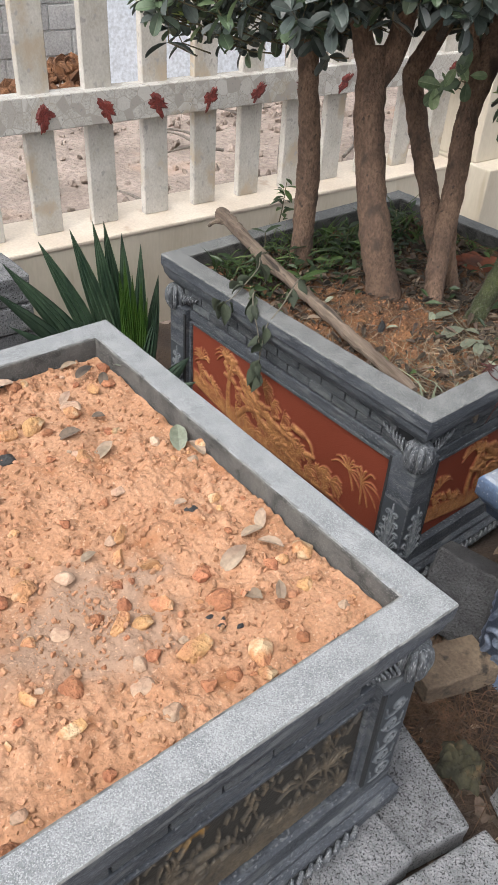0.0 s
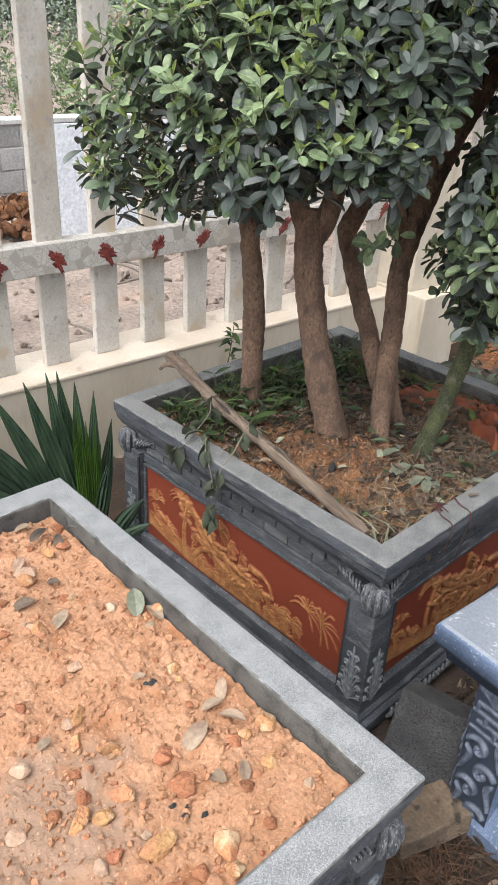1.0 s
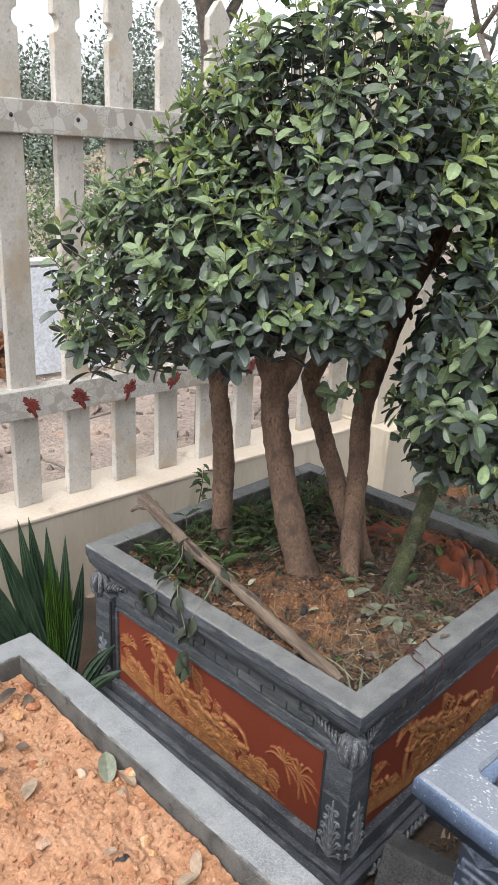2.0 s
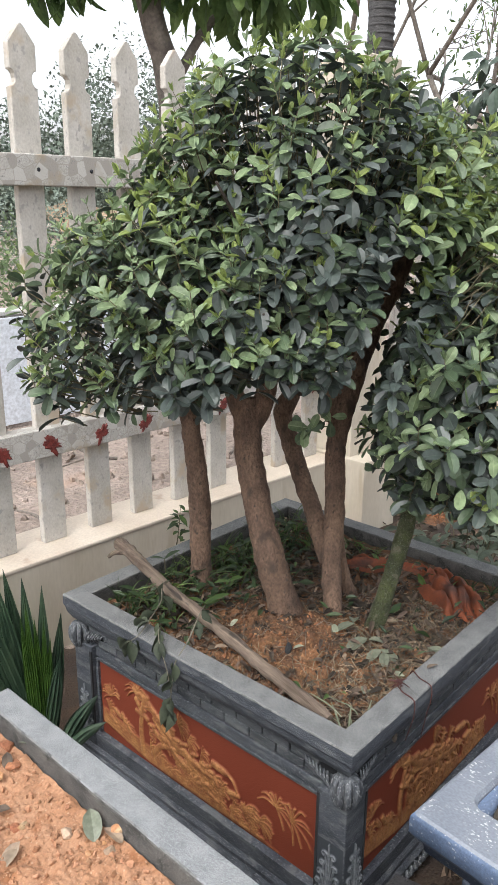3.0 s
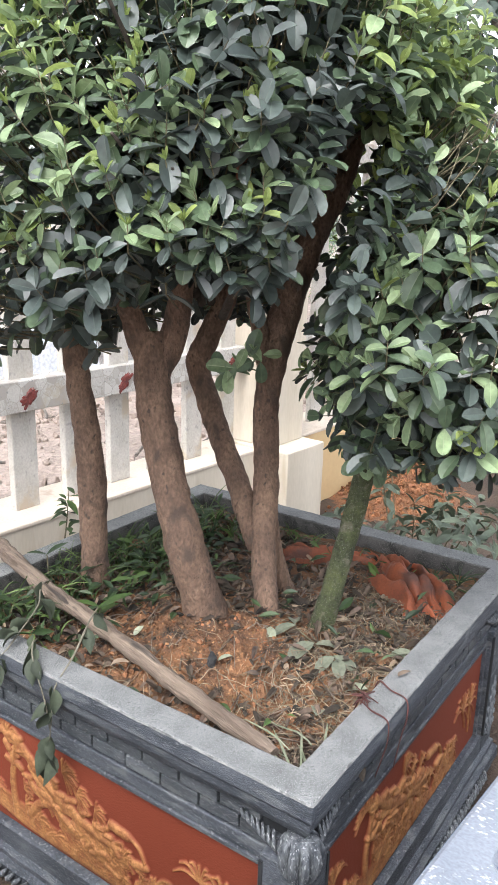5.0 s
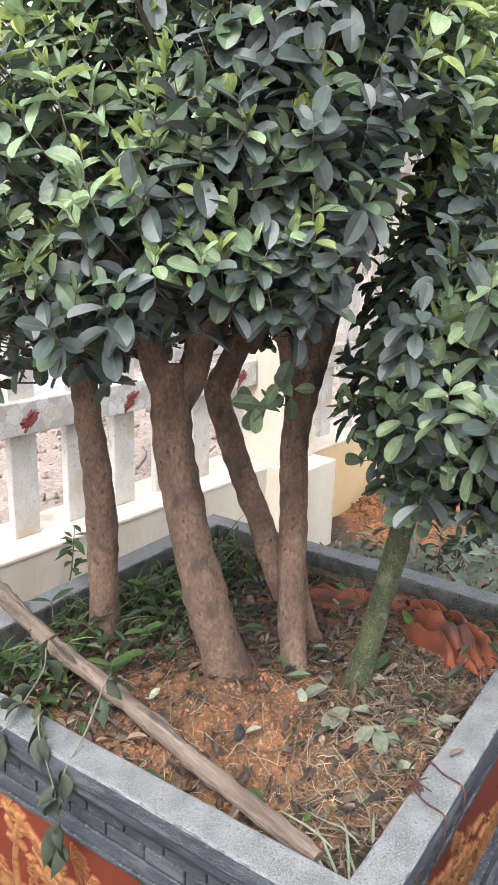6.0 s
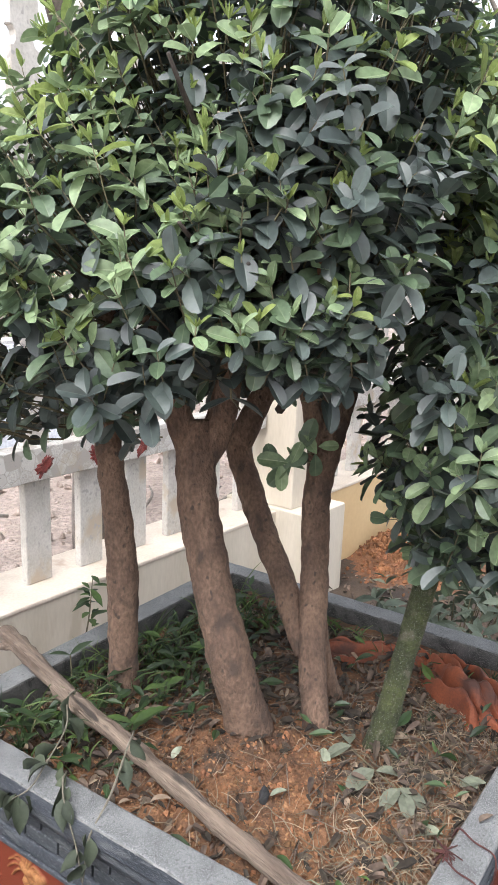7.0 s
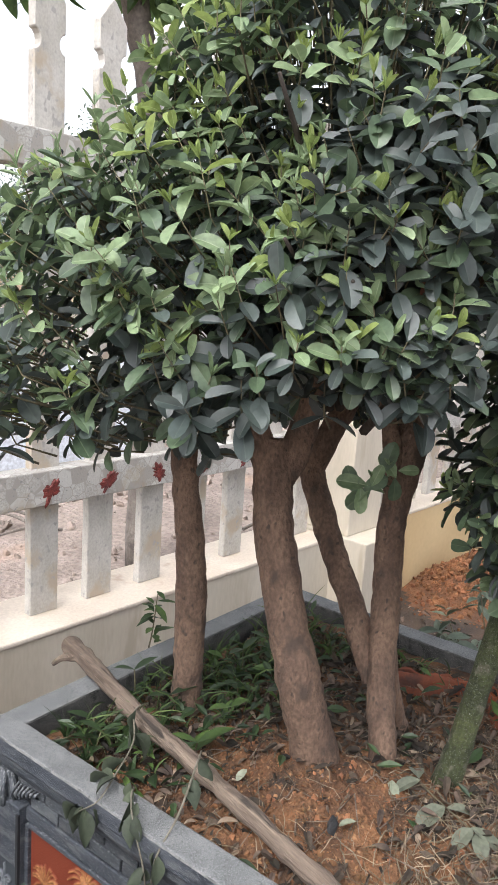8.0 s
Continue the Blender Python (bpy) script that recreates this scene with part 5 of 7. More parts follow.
vine("vine", [(0.245, 0.885, 0.635), (0.185, 0.850, 0.655), (0.110, 0.770, 0.660), (0.030, 0.735, 0.640), (-0.012, 0.725, 0.622), (-0.022, 0.765, 0.585)],
     [(0.25, (-0.2, 0.3, -0.8), 0.07), (0.35, (0.1, -0.3, -0.8), 0.06), (0.5, (0.3, 0.5, -0.6), 0.07), (0.62, (-0.1, 0.8, -0.2), 0.06), (0.98, (-0.2, 0.7, -0.7), 0.075), (0.97, (-0.2, -0.5, -0.9), 0.065), (0.93, (-0.1, 0.1, -1), 0.05)], 3)
vine("vine", [(0.175, 0.655, 0.665), (0.120, 0.620, 0.672), (0.045, 0.585, 0.640), (-0.014, 0.575, 0.60), (-0.016, 0.585, 0.53), (-0.012, 0.605, 0.44)],
     [(0.12, (0.3, -0.5, -0.7), 0.05), (0.25, (-0.3, -0.5, -0.6), 0.055), (0.3, (0.2, 0.7, -0.5), 0.05), (0.62, (-0.3, -0.4, -0.8), 0.05), (0.75, (-0.4, 0.5, -0.7), 0.05), (0.95, (-0.3, 0.5, -0.8), 0.07), (0.98, (-0.3, -0.5, -0.9), 0.07), (0.9, (-0.3, -0.2, -1), 0.06), (1.0, (-0.1, 0.1, -1), 0.065)], 4)
vine("vine", [(0.040, 0.690, 0.640), (0.010, 0.665, 0.650), (-0.008, 0.640, 0.625), (-0.014, 0.605, 0.56), (-0.013, 0.595, 0.50)],
     [(0.05, (-0.2, 0.6, -0.4), 0.05), (0.3, (-0.5, 0.2, -0.8), 0.06), (0.45, (-0.4, -0.4, -0.8), 0.055), (0.75, (-0.4, 0.5, -0.7), 0.05)], 5)

# crumpled cloth
rng = np.random.default_rng(21)


def cloth_piece(name, owner, c, length, width, turn, high, seed, folds_across):
    """A crumpled sheet: sharp ridged folds that run lengthwise and bunch up, with a ragged turned-under edge."""
    n, m = 90, 70
    ct, st = math.cos(turn), math.sin(turn)
    v = []
    for j in range(m):
        for i in range(n):
            a, b = 2 * i / (n - 1) - 1, 2 * j / (m - 1) - 1
            ragged = 1 + 0.25 * n3(a + seed, b, 1.1) + 0.10 * n3(a, b + seed, 3.5)
            bend = 0.35 * n3(a * 1.2, seed, 1.4)
            x, y = a * length / 2 * ragged, (b + bend) * width / 2 * ragged * (1 - 0.3 * a * (1 if a > 0 else 0.3))
            rim = max(0.0, 1 - a ** 4) ** 0.7 * max(0.0, 1 - b ** 6)
            z = 0.0
            for k in range(folds_across):  # long round folds, pressed together with deep creases between
                mid = -0.8 + 1.6 * k / (folds_across - 1) + 0.35 * n3(a * 0.8, k * 3.7 + seed, 1.0)
                wide = 0.82 / folds_across + 0.07 * n3(a, k * 5.1, 1.3, seed)
                tall = max(0.15, 0.62 + 0.75 * n3(a * 1.2, k * 2.3 + seed, 1.1, 5))
                z = max(z, tall * max(0.0, 1 - ((b - mid) / wide) ** 2) ** 0.6)
            z = high * rim * (0.10 + z * (0.75 + 0.6 * n3(a * 2.2, b * 1.6, 1.0, seed + 3)) + 0.22 * abs(n3(a * 3.1 + b, b * 3.4, 1.0, seed)) + 0.05 * n3(a * 6, b * 10, 1.0, seed))
            px, py = c[0] + x * ct - y * st, c[1] + x * st + y * ct
            px, py = min(max(px, 0.08), B1[0] - 0.076), min(max(py, 0.08), 1.02)
            v.append((px, py, soil_level(px, py) + 0.003 + max(0.0, z)))
    f = [(j * n + i, j * n + i + 1, (j + 1) * n + i + 1, (j + 1) * n + i) for j in range(m - 1) for i in range(n - 1)]
    return link(name, from_arrays(name, v, f, CLOTH), owner)


cloth = thing("cloth", "crumpled rust-orange cloth lying on the soil", "cloth")
cloth_piece("cloth_body", cloth, (0.880, 0.275), 0.30, 0.150, radians(55), 0.075, 2.0, 4)
cloth_piece("cloth_tail", cloth, (0.905, 0.520), 0.29, 0.075, radians(-62), 0.034, 9.0, 3)

# red string round the rim
string = thing("string", "frayed dark red string tied over the planter rim", "string")
for k in range(2):
    x = 0.282 + 0.080 * k
    part("cord", tube(bmesh.new(), [(x + 0.02, 0.118, 0.590), (x + 0.016, 0.106, 0.6165), (x, 0.075, 0.6170), (x - 0.010, 0.038, 0.6165), (x - 0.012, 0.034, 0.578), (x - 0.010, 0.042, 0.540), (x - 0.012, 0.052, 0.495 - 0.03 * k)], [0.0015, 0.0015, 0.0012], 6, 4, 0.3), STRING, string, "", True)
bm = bmesh.new()
for k in range(14):
    a = rng.normal(size=3) * 0.014
    tube(bm, [np.array((0.300, 0.100, 0.622)) + a, np.array((0.300, 0.100, 0.628)) + a * 0.3, np.array((0.300, 0.100, 0.624)) + rng.normal(size=3) * (0.016, 0.012, 0.006)], [0.0012, 0.0012], 5, 4)
tagged(part("knot", bm, STRING, string, "frayed knot of red string", True), kind="stuff")


# leaf litter, straw, clods: uncountable
def scatter(rng, count, inside, area=(0.08, 0.08, 0.97, 1.02)):
    got = []
    while len(got) < count:
        x, y = rng.uniform(area[0], area[2]), rng.uniform(area[1], area[3])
        if rng.random() < inside(x, y):
            got.append((x, y))
    return got


def bare_clay(x, y):
    """How bare the clay lies: 1 on the open patch in front of the stems."""
    return math.exp(-((x - 0.30) / 0.20) ** 4 - ((y - 0.47) / 0.28) ** 4)


LITTER_FORMS = [leaf_shape(0.42, 0.9, 0.45), leaf_shape(0.36, 1.4, -0.3), leaf_shape(0.5, 0.5, 0.7)]
bits = []
for x, y in scatter(rng, 3100, lambda x, y: 0.16 + 0.84 * (1 - bare_clay(x, y))):
    a = rng.uniform(0, 2 * math.pi)
    bits.append((int(rng.integers(0, 3)), frame_of(np.array([math.cos(a), math.sin(a), rng.normal() * 0.25]), np.array([rng.normal() * 0.5, rng.normal() * 0.5, 1])), 0.012 + 0.030 * rng.random() ** 1.6, on_soil(x, y, 0.003 + 0.007 * rng.random()), 0 if rng.random() < 0.92 else 1))
tagged(link("leaf_litter", bake_leaves("leaf_litter", bits, LITTER_FORMS, [LITTER, DRY_LEAF])), "brown curled dead leaves over the planter soil", "leaf litter", kind="stuff")


def straw_stuff(name, spots, lengths, width, mat, label, lift=0.012):
    v, f = [], []
    for x, y in spots:
        a, l = rng.uniform(0, math.pi * 2), rng.uniform(*lengths)
        bend = rng.uniform(-0.7, 0.7)
        p, rows = on_soil(x, y, rng.uniform(0.002, lift)), []
        for k in range(5):
            rows.append(p.copy())
            b = a + bend * k / 4
            q = p + np.array([math.cos(b), math.sin(b), 0]) * l / 4
            q[0], q[1] = min(max(q[0], 0.076), B1[0] - 0.076), min(max(q[1], 0.076), B1[1] - 0.076)
            q[2] = soil_level(q[0], q[1]) + lift * rng.uniform(0.2, 1.4)
            p = q
        w = width * rng.uniform(0.6, 1.4)
        s = np.array([-math.sin(a), math.cos(a), 0.3]) * w
        base = len(v)
        for k, r in enumerate(rows):
            t = 1 - 0.8 * abs(k / 4 - 0.4)
            v += [r - s * t, r + s * t + np.array([0, 0, w * 0.4])]
        f += [(base + 2 * k, base + 2 * k + 1, base + 2 * k + 3, base + 2 * k + 2) for k in range(4)]
    return tagged(link(name, from_arrays(name, np.array(v), f, mat)), label, "straw", kind="stuff")


straw_stuff("straw", scatter(rng, 1600, lambda x, y: math.exp(-((x - 0.34) / 0.24) ** 2 - ((y - 0.20) / 0.13) ** 2) + 0.75 * math.exp(-((x - 0.72) / 0.22) ** 2 - ((y - 0.28) / 0.18) ** 2) + 0.10), (0.02, 0.10), 0.0008, STRAW, "dry tan straw strewn over the soil")
tagged(link("dead_twigs", finish("dead_twigs", twig_mesh([(on_soil(x, y, 0.004), on_soil(min(x + 0.03, 0.97), y, 0.012) + rng.normal(size=3) * 0.006, on_soil(min(max(x + rng.normal() * 0.05, 0.08), 0.97), min(max(y + rng.normal() * 0.05, 0.08), 1.02), 0.006)) for x, y in scatter(rng, 260, lambda x, y: 0.15 + 0.7 * (1 - bare_clay(x, y)) * (1 if x > 0.45 else 0.5))], 0.0016, WOOD), WOOD)), "dead brown twigs lying on the soil", "twigs", kind="stuff")


def clod_stuff(name, spots, sizes, level, mat, label, category, seed):
    """Many small rough stones joined into one."""
    rng = np.random.default_rng(seed)
    base = []
    for k in range(5):
        me = rock_mesh("clod", mat, seed * 10 + k, 18, 0.85, 0.0)
        base.append((np.array([q.co[:] for q in me.vertices]), [tuple(fc.vertices) for fc in me.polygons]))
        bpy.data.meshes.remove(me)
    v, f, n = [], [], 0
    for x, y in spots:
        pv, pf = base[int(rng.integers(0, 5))]
        s = sizes[0] * (sizes[1] / sizes[0]) ** (rng.random() ** 2.2)
        turn = np.array(Euler(rng.uniform(0, 6, 3)).to_matrix())
        v.append((pv * s * (1, rng.uniform(0.6, 1), rng.uniform(0.5, 0.8))) @ turn.T + (x, y, level(x, y) + 0.28 * s))
        f += [tuple(i + n for i in q) for q in pf]
        n += len(pv)
    return tagged(link(name, from_arrays(name, np.concatenate(v), f, mat, smooth=False)), label, category, kind="stuff")


clod_stuff("clay_clods", scatter(rng, 2200, lambda x, y: bare_clay(x, y) + 0.12), (0.0014, 0.010), soil_level, CLOD, "crumbled red clay clods on the soil", "clods", 5)


# weeds
def weed_leaf(bm, where, way, size, up=(0, 0, 1)):
    line = [np.array(where) + np.array(way) * size * k / 4 + np.array([0, 0, -0.10 * size * (k / 4) ** 2]) for k in range(5)]
    strip(bm, line, [size * w for w in (0.03, 0.17, 0.21, 0.13, 0.005)], up, 0.35)


def weed(rng, x, y, high, pairs, size, mat):
    w = thing("weed", "leafy green weed growing in the planter soil", "weed", group="weeds in the planter")
    foot = on_soil(x, y, -0.005)
    lean = rng.normal(size=2) * 0.15
    top = foot + np.array([lean[0] * high, lean[1] * high, high])
    part("stem", tube(bmesh.new(), [foot, (foot + top) / 2 + rng.normal(size=3) * 0.006, top], [0.0022, 0.0014], 5, 3), TWIG, w)
    for k in range(pairs):
        a = 2.4 * k + rng.uniform(0, 1)
        for sgn in (1, -1):
            d = np.array([sgn * math.cos(a), sgn * math.sin(a), rng.uniform(0.1, 0.6)])
            bm = bmesh.new()
            weed_leaf(bm, foot + (top - foot) * (0.35 + 0.65 * k / max(1, pairs - 1)), d, size * rng.uniform(0.75, 1.1))
            part("leaf", bm, mat, w, "", True)


spots = [(0.275, 0.775), (0.19, 0.985), (0.14, 0.93), (0.33, 1.015), (0.52, 0.86), (0.62, 0.93), (0.40, 0.80), (0.55, 0.75), (0.36, 0.90), (0.70, 0.90), (0.85, 0.93), (0.93, 0.80), (0.48, 1.0)]
for k, (x, y) in enumerate(spots):
    weed(rng, x, y, rng.uniform(0.04, 0.09), int(rng.integers(2, 4)), 0.055 if k else 0.075, WEED_BRIGHT if k in (0, 4, 6) else WEED)
v_leaves = []
for x, y in scatter(rng, 430, lambda x, y: math.exp(-((x - 0.52) / 0.26) ** 2 - ((y - 0.90) / 0.15) ** 2) + 0.6 * math.exp(-((x - 0.17) / 0.1) ** 2 - ((y - 0.92) / 0.12) ** 2) + 0.05 * (1 - bare_clay(x, y))):
    a = rng.uniform(0, 2 * math.pi)
    v_leaves.append((int(rng.integers(0, 2)), frame_of(np.array([math.cos(a), math.sin(a), rng.uniform(-0.1, 0.9)]), np.array([rng.normal() * 0.5, rng.normal() * 0.5, 1])), rng.uniform(0.025, 0.055), on_soil(x, y, rng.uniform(0.005, 0.05)), 0 if rng.random() < 0.8 else 1))
tagged(link("weed_carpet", bake_leaves("weed_carpet", v_leaves, [leaf_shape(0.38, 0.5, 0.3, 1.2), leaf_shape(0.3, 0.6, 0.15, 1.4)], [WEED, WEED_BRIGHT])), "low green weeds growing between the stems", "weeds", kind="stuff")


def grass_tuft(rng, x, y, blades, high, mat, label, spread=0.5):
    g = thing("grass_tuft", label, "grass", group="grass tufts")
    foot = on_soil(x, y, -0.004)
    for k in range(blades):
        a, h = rng.uniform(0, 2 * math.pi), high * rng.uniform(0.5, 1.1)
        out = np.array([math.cos(a), math.sin(a), 0]) * h * spread * rng.uniform(0.3, 1.2)
        line = [foot + out * (t ** 1.6) + np.array([0, 0, h * (t - 0.35 * t * t)]) + rng.normal(size=3) * (0.0, 0.0, 0.0) for t in np.linspace(0, 1, 6)]
        bm = bmesh.new()
        strip(bm, line, [0.0022, 0.0026, 0.0024, 0.002, 0.0014, 0.0003], (math.sin(a), -math.cos(a), 0.4), 0.3)
        part("blade", bm, mat, g, "", True)


for x, y in ((0.80, 0.86), (0.84, 0.80), (0.76, 0.92), (0.90, 0.92), (0.69, 0.97), (0.13, 1.0), (0.10, 0.90), (0.60, 1.01)):
    grass_tuft(rng, x, y, 14, 0.11, WEED_BRIGHT if rng.random() < 0.5 else WEED, "thin bright green grass tuft in the planter")
for x, y in ((0.955, 0.17), (0.94, 0.11), (0.96, 0.24), (0.90, 0.10)):
    grass_tuft(rng, x, y, 12, 0.075, WEED, "small feathery green weed beside the cloth", 0.7)
g = thing("grass_clump", "flattened pale green dead grass blades near the rim", "grass")
for k in range(9):
    a = rng.uniform(0.3, 1.9)
    p = np.array([0.13 + rng.normal() * 0.03, 0.12 + rng.normal() * 0.02, 0.0])
    line = []
    for t in np.linspace(0, 1, 6):
        q = p + np.array([math.cos(a), math.sin(a), 0]) * 0.16 * t * (0.6 + 0.03 * k)
        q[:2] = np.clip(q[:2], 0.078, 0.95)
        q[2] = soil_level(q[0], q[1]) + 0.010 + 0.028 * math.sin(math.pi * t) * (0.3 + 0.05 * (k % 7))
        line.append(q)
    bm = bmesh.new()
    strip(bm, line, [0.0012, 0.0022, 0.0024, 0.002, 0.0014, 0.0003], (0, 0, 1), 0.3)
    part("blade", bm, PALE_BLADE, g, "", True)


def grass_stuff(name, spots, highs, label):
    """Many thin bent blades, joined."""
    bm = bmesh.new()
    for x, y in spots:
        a, h = rng.uniform(0, 2 * math.pi), rng.uniform(*highs) * (1.0 if y > 0.86 else 0.6)
        out = np.array([math.cos(a), math.sin(a), 0]) * h * rng.uniform(0.2, 0.9)
        foot = on_soil(x, y, -0.003)
        line = [foot + out * t ** 1.7 + np.array([0, 0, h * (t - 0.4 * t * t)]) for t in (0, 0.3, 0.55, 0.8, 1)]
        strip(bm, line, [0.0016, 0.0021, 0.0018, 0.0012, 0.0002], (math.sin(a), -math.cos(a), 0.4), 0.3)
    return tagged(link(name, finish(name, bm, WEED_GRASS)), label, "grass", kind="stuff")


grass_stuff("grass", scatter(rng, 380, lambda x, y: math.exp(-((x - 0.55) / 0.36) ** 4 - ((y - 0.93) / 0.13) ** 4) + 0.7 * math.exp(-((x - 0.15) / 0.08) ** 2 - ((y - 0.92) / 0.12) ** 2) + 0.5 * math.exp(-((x - 0.93) / 0.06) ** 2 - ((y - 0.55) / 0.5) ** 2), (0.08, 0.08, 0.97, 1.02)), (0.05, 0.16), "thin green grass growing between the stems")


def fallen_leaf(x, y, z, size, turn, mat, label, level=None, form=1):
    v, f = LEAF_FORMS[form]
    ob = link("fallen_leaf", from_arrays("fallen_leaf", v * size, f, mat))
    tilt = 6 if mat is GREEN_FALLEN else 16
    ob.matrix_world = pose(x, y, z, rng.uniform(-tilt, tilt), rng.uniform(-tilt, tilt), turn)
    return tagged(ob, label, "leaf", group="fallen leaves")


for x, y, s, turn in ((0.62, 0.30, 0.055, 20), (0.56, 0.135, 0.06, -40), (0.585, 0.125, 0.05, 30), (0.27, 0.18, 0.055, -70), (0.40, 0.14, 0.06, 10), (0.30, 0.40, 0.03, 40), (0.17, 0.30, 0.06, 30), (0.16, 0.34, 0.05, -20), (0.30, 0.65, 0.03, 90), (0.47, 0.42, 0.05, 120)):
    fallen_leaf(x, y, soil_level(x, y) + 0.014, s, turn, GREEN_FALLEN if rng.random() < 0.7 else DRY_LEAF, "pale green-grey fallen leaf on the planter soil")
fallen_leaf(0.441, 0.069, TOP_B + 0.008, 0.032, 60, LITTER, "dark curled dead leaf on the planter rim", form=2)
twig = thing("fallen_sprig", "fallen sprig with pale underside leaves on the soil", "sprig")
part("stem", tube(bmesh.new(), [on_soil(0.525, 0.40, 0.012), on_soil(0.478, 0.31, 0.020), on_soil(0.445, 0.225, 0.014)], [0.0018, 0.0012], 5, 4), TWIG, twig)
for x, y, turn, s in ((0.478, 0.312, 165, 0.070), (0.476, 0.308, -50, 0.062), (0.452, 0.250, -95, 0.060), (0.450, 0.246, 172, 0.055), (0.515, 0.385, 35, 0.055), (0.512, 0.38, 150, 0.055), (0.446, 0.236, 215, 0.052)):
    a = radians(turn)
    ob = link("leaf", from_arrays("leaf", LEAF_FORMS[1][0] * s, LEAF_FORMS[1][1], PALE_LEAF), twig)
    ob.matrix_basis = Matrix.Translation(on_soil(x, y, 0.020)) @ Matrix(frame_of(np.array([math.cos(a), math.sin(a), 0.05]), np.array([rng.normal() * 0.1, rng.normal() * 0.1, 1])).tolist()).to_4x4()

# tall weed between the planter and the base wall
w = thing("weed", "leafy green weed climbing behind the planter", "weed")
part("stem", tube(bmesh.new(), [(0.49, 1.22, 0.0), (0.505, 1.18, 0.45), (0.50, 1.135, 0.62), (0.51, 1.128, 0.74)], [0.004, 0.003, 0.0022, 0.001], 6, 5), TWIG, w)
for k in range(22):
    a, z = 2.4 * k + rng.normal() * 0.5, 0.57 + 0.18 * rng.random()
    out = np.array([math.cos(a), math.sin(a), 0.0]) * rng.uniform(0.0, 0.006)
    bm = bmesh.new()
    weed_leaf(bm, np.array((0.505, 1.13, z)) + out, np.array([math.cos(a) + rng.normal() * 0.3, math.sin(a) + rng.normal() * 0.3, rng.uniform(-0.4, 0.5)]), rng.uniform(0.03, 0.055))
    part("leaf", bm, WEED_BRIGHT if rng.random() < 0.5 else WEED, w, "", True)
lump = link("charred_lump", rock_mesh("charred_lump", CHARCOAL, 3, 16, 1.0, 0.05))
lump.matrix_world = Matrix.Translation((0.269, 0.429, soil_level(0.269, 0.429) + 0.012)) @ Matrix.Diagonal((0.013, 0.011, 0.02, 1))
tagged(lump, "small charred black lump on the clay", "lump")

# ---- stones and leaves on the sand ----
rng = np.random.default_rng(33)
stone_meshes = [rock_mesh("stone", m, k + 3, 16, f, 0.06) for k, (m, f) in enumerate(((STONE, 0.6), (STONE, 0.75), (PALE_STONE, 0.55), (RED_STONE, 0.5), (RED_STONE, 0.7)))]


def stone(x, y, size, kind, turn, tall=1.0):
    ob = link("stone", stone_meshes[kind])
    ob.matrix_world = Matrix.Translation((x, y, sand_level(x, y) + 0.26 * size * tall)) @ pose(0, 0, 0, rng.uniform(-15, 15), rng.uniform(-15, 15), turn) @ Matrix.Diagonal((size, size * 0.72, size * tall, 1))
    return tagged(ob, ("yellow-brown rough stone" if kind in (0, 1) else "pale pinkish stone" if kind == 2 else "red-brown clay lump") + " lying on the orange sand", "stone", group="stones on the sand")


for x, y, s, k, turn, tall in ((-0.736, 0.428, 0.034, 0, 40, 0.9), (-0.790, 0.433, 0.026, 1, 10, 0.9), (-0.643, 0.451, 0.030, 2, -20, 0.4), (-0.526, -0.132, 0.032, 0, -40, 0.8), (-0.780, -0.188, 0.034, 1, 20, 0.8), (-0.845, -0.079, 0.027, 1, 50, 0.7), (-0.815, -0.100, 0.025, 0, 0, 0.7),
                               (-0.867, -0.051, 0.020, 3, 30, 0.8), (-0.697, -0.134, 0.034, 3, -60, 0.6), (-0.705, -0.253, 0.032, 0, 70, 0.8), (-0.874, -0.198, 0.026, 2, 0, 0.7), (-0.858, -0.163, 0.018, 2, 60, 0.8), (-0.932, 0.055, 0.026, 0, 20, 0.7), (-0.700, 0.166, 0.018, 2, 0, 0.9), (-0.769, 0.073, 0.018, 2, 50, 0.9),
                               (-0.517, 0.541, 0.026, 3, 30, 0.8), (-0.503, 0.188, 0.022, 0, 10, 0.8), (-0.535, 0.168, 0.016, 2, 10, 0.8), (-0.565, 0.058, 0.018, 0, 40, 0.8), (-0.605, 0.338, 0.012, 1, 20, 1), (-0.922, -0.045, 0.022, 2, -30, 0.4), (-0.625, -0.202, 0.020, 3, 10, 0.7), (-0.550, -0.262, 0.014, 2, 10, 0.9), (-0.865, -0.262, 0.022, 2, 10, 0.8), (-0.955, -0.142, 0.028, 3, 80, 0.7), (-0.985, -0.202, 0.024, 1, 10, 0.7), (-0.805, -0.012, 0.016, 3, 70, 0.8)):
    stone(x, y, s, k, turn, tall)
taken = 0
while taken < 215:
    x, y = rng.uniform(S0[0] + 0.1, S1[0] - 0.08), rng.uniform(S0[1] + 0.08, S1[1] - 0.08)
    stone(x, y, 0.007 + 0.019 * rng.random() ** 1.7, int(rng.choice((0, 1, 3, 4, 3, 4, 2))), rng.uniform(0, 360), rng.uniform(0.6, 1))
    taken += 1
clod_stuff("sand_crumbs", [(rng.uniform(S0[0] + 0.08, S1[0] - 0.075), rng.uniform(S0[1] + 0.075, S1[1] - 0.075)) for _ in range(8500)], (0.0012, 0.0095), sand_level, PEBBLE, "crumbs and small pebbles of orange clay on the sand", "pebbles", 8)
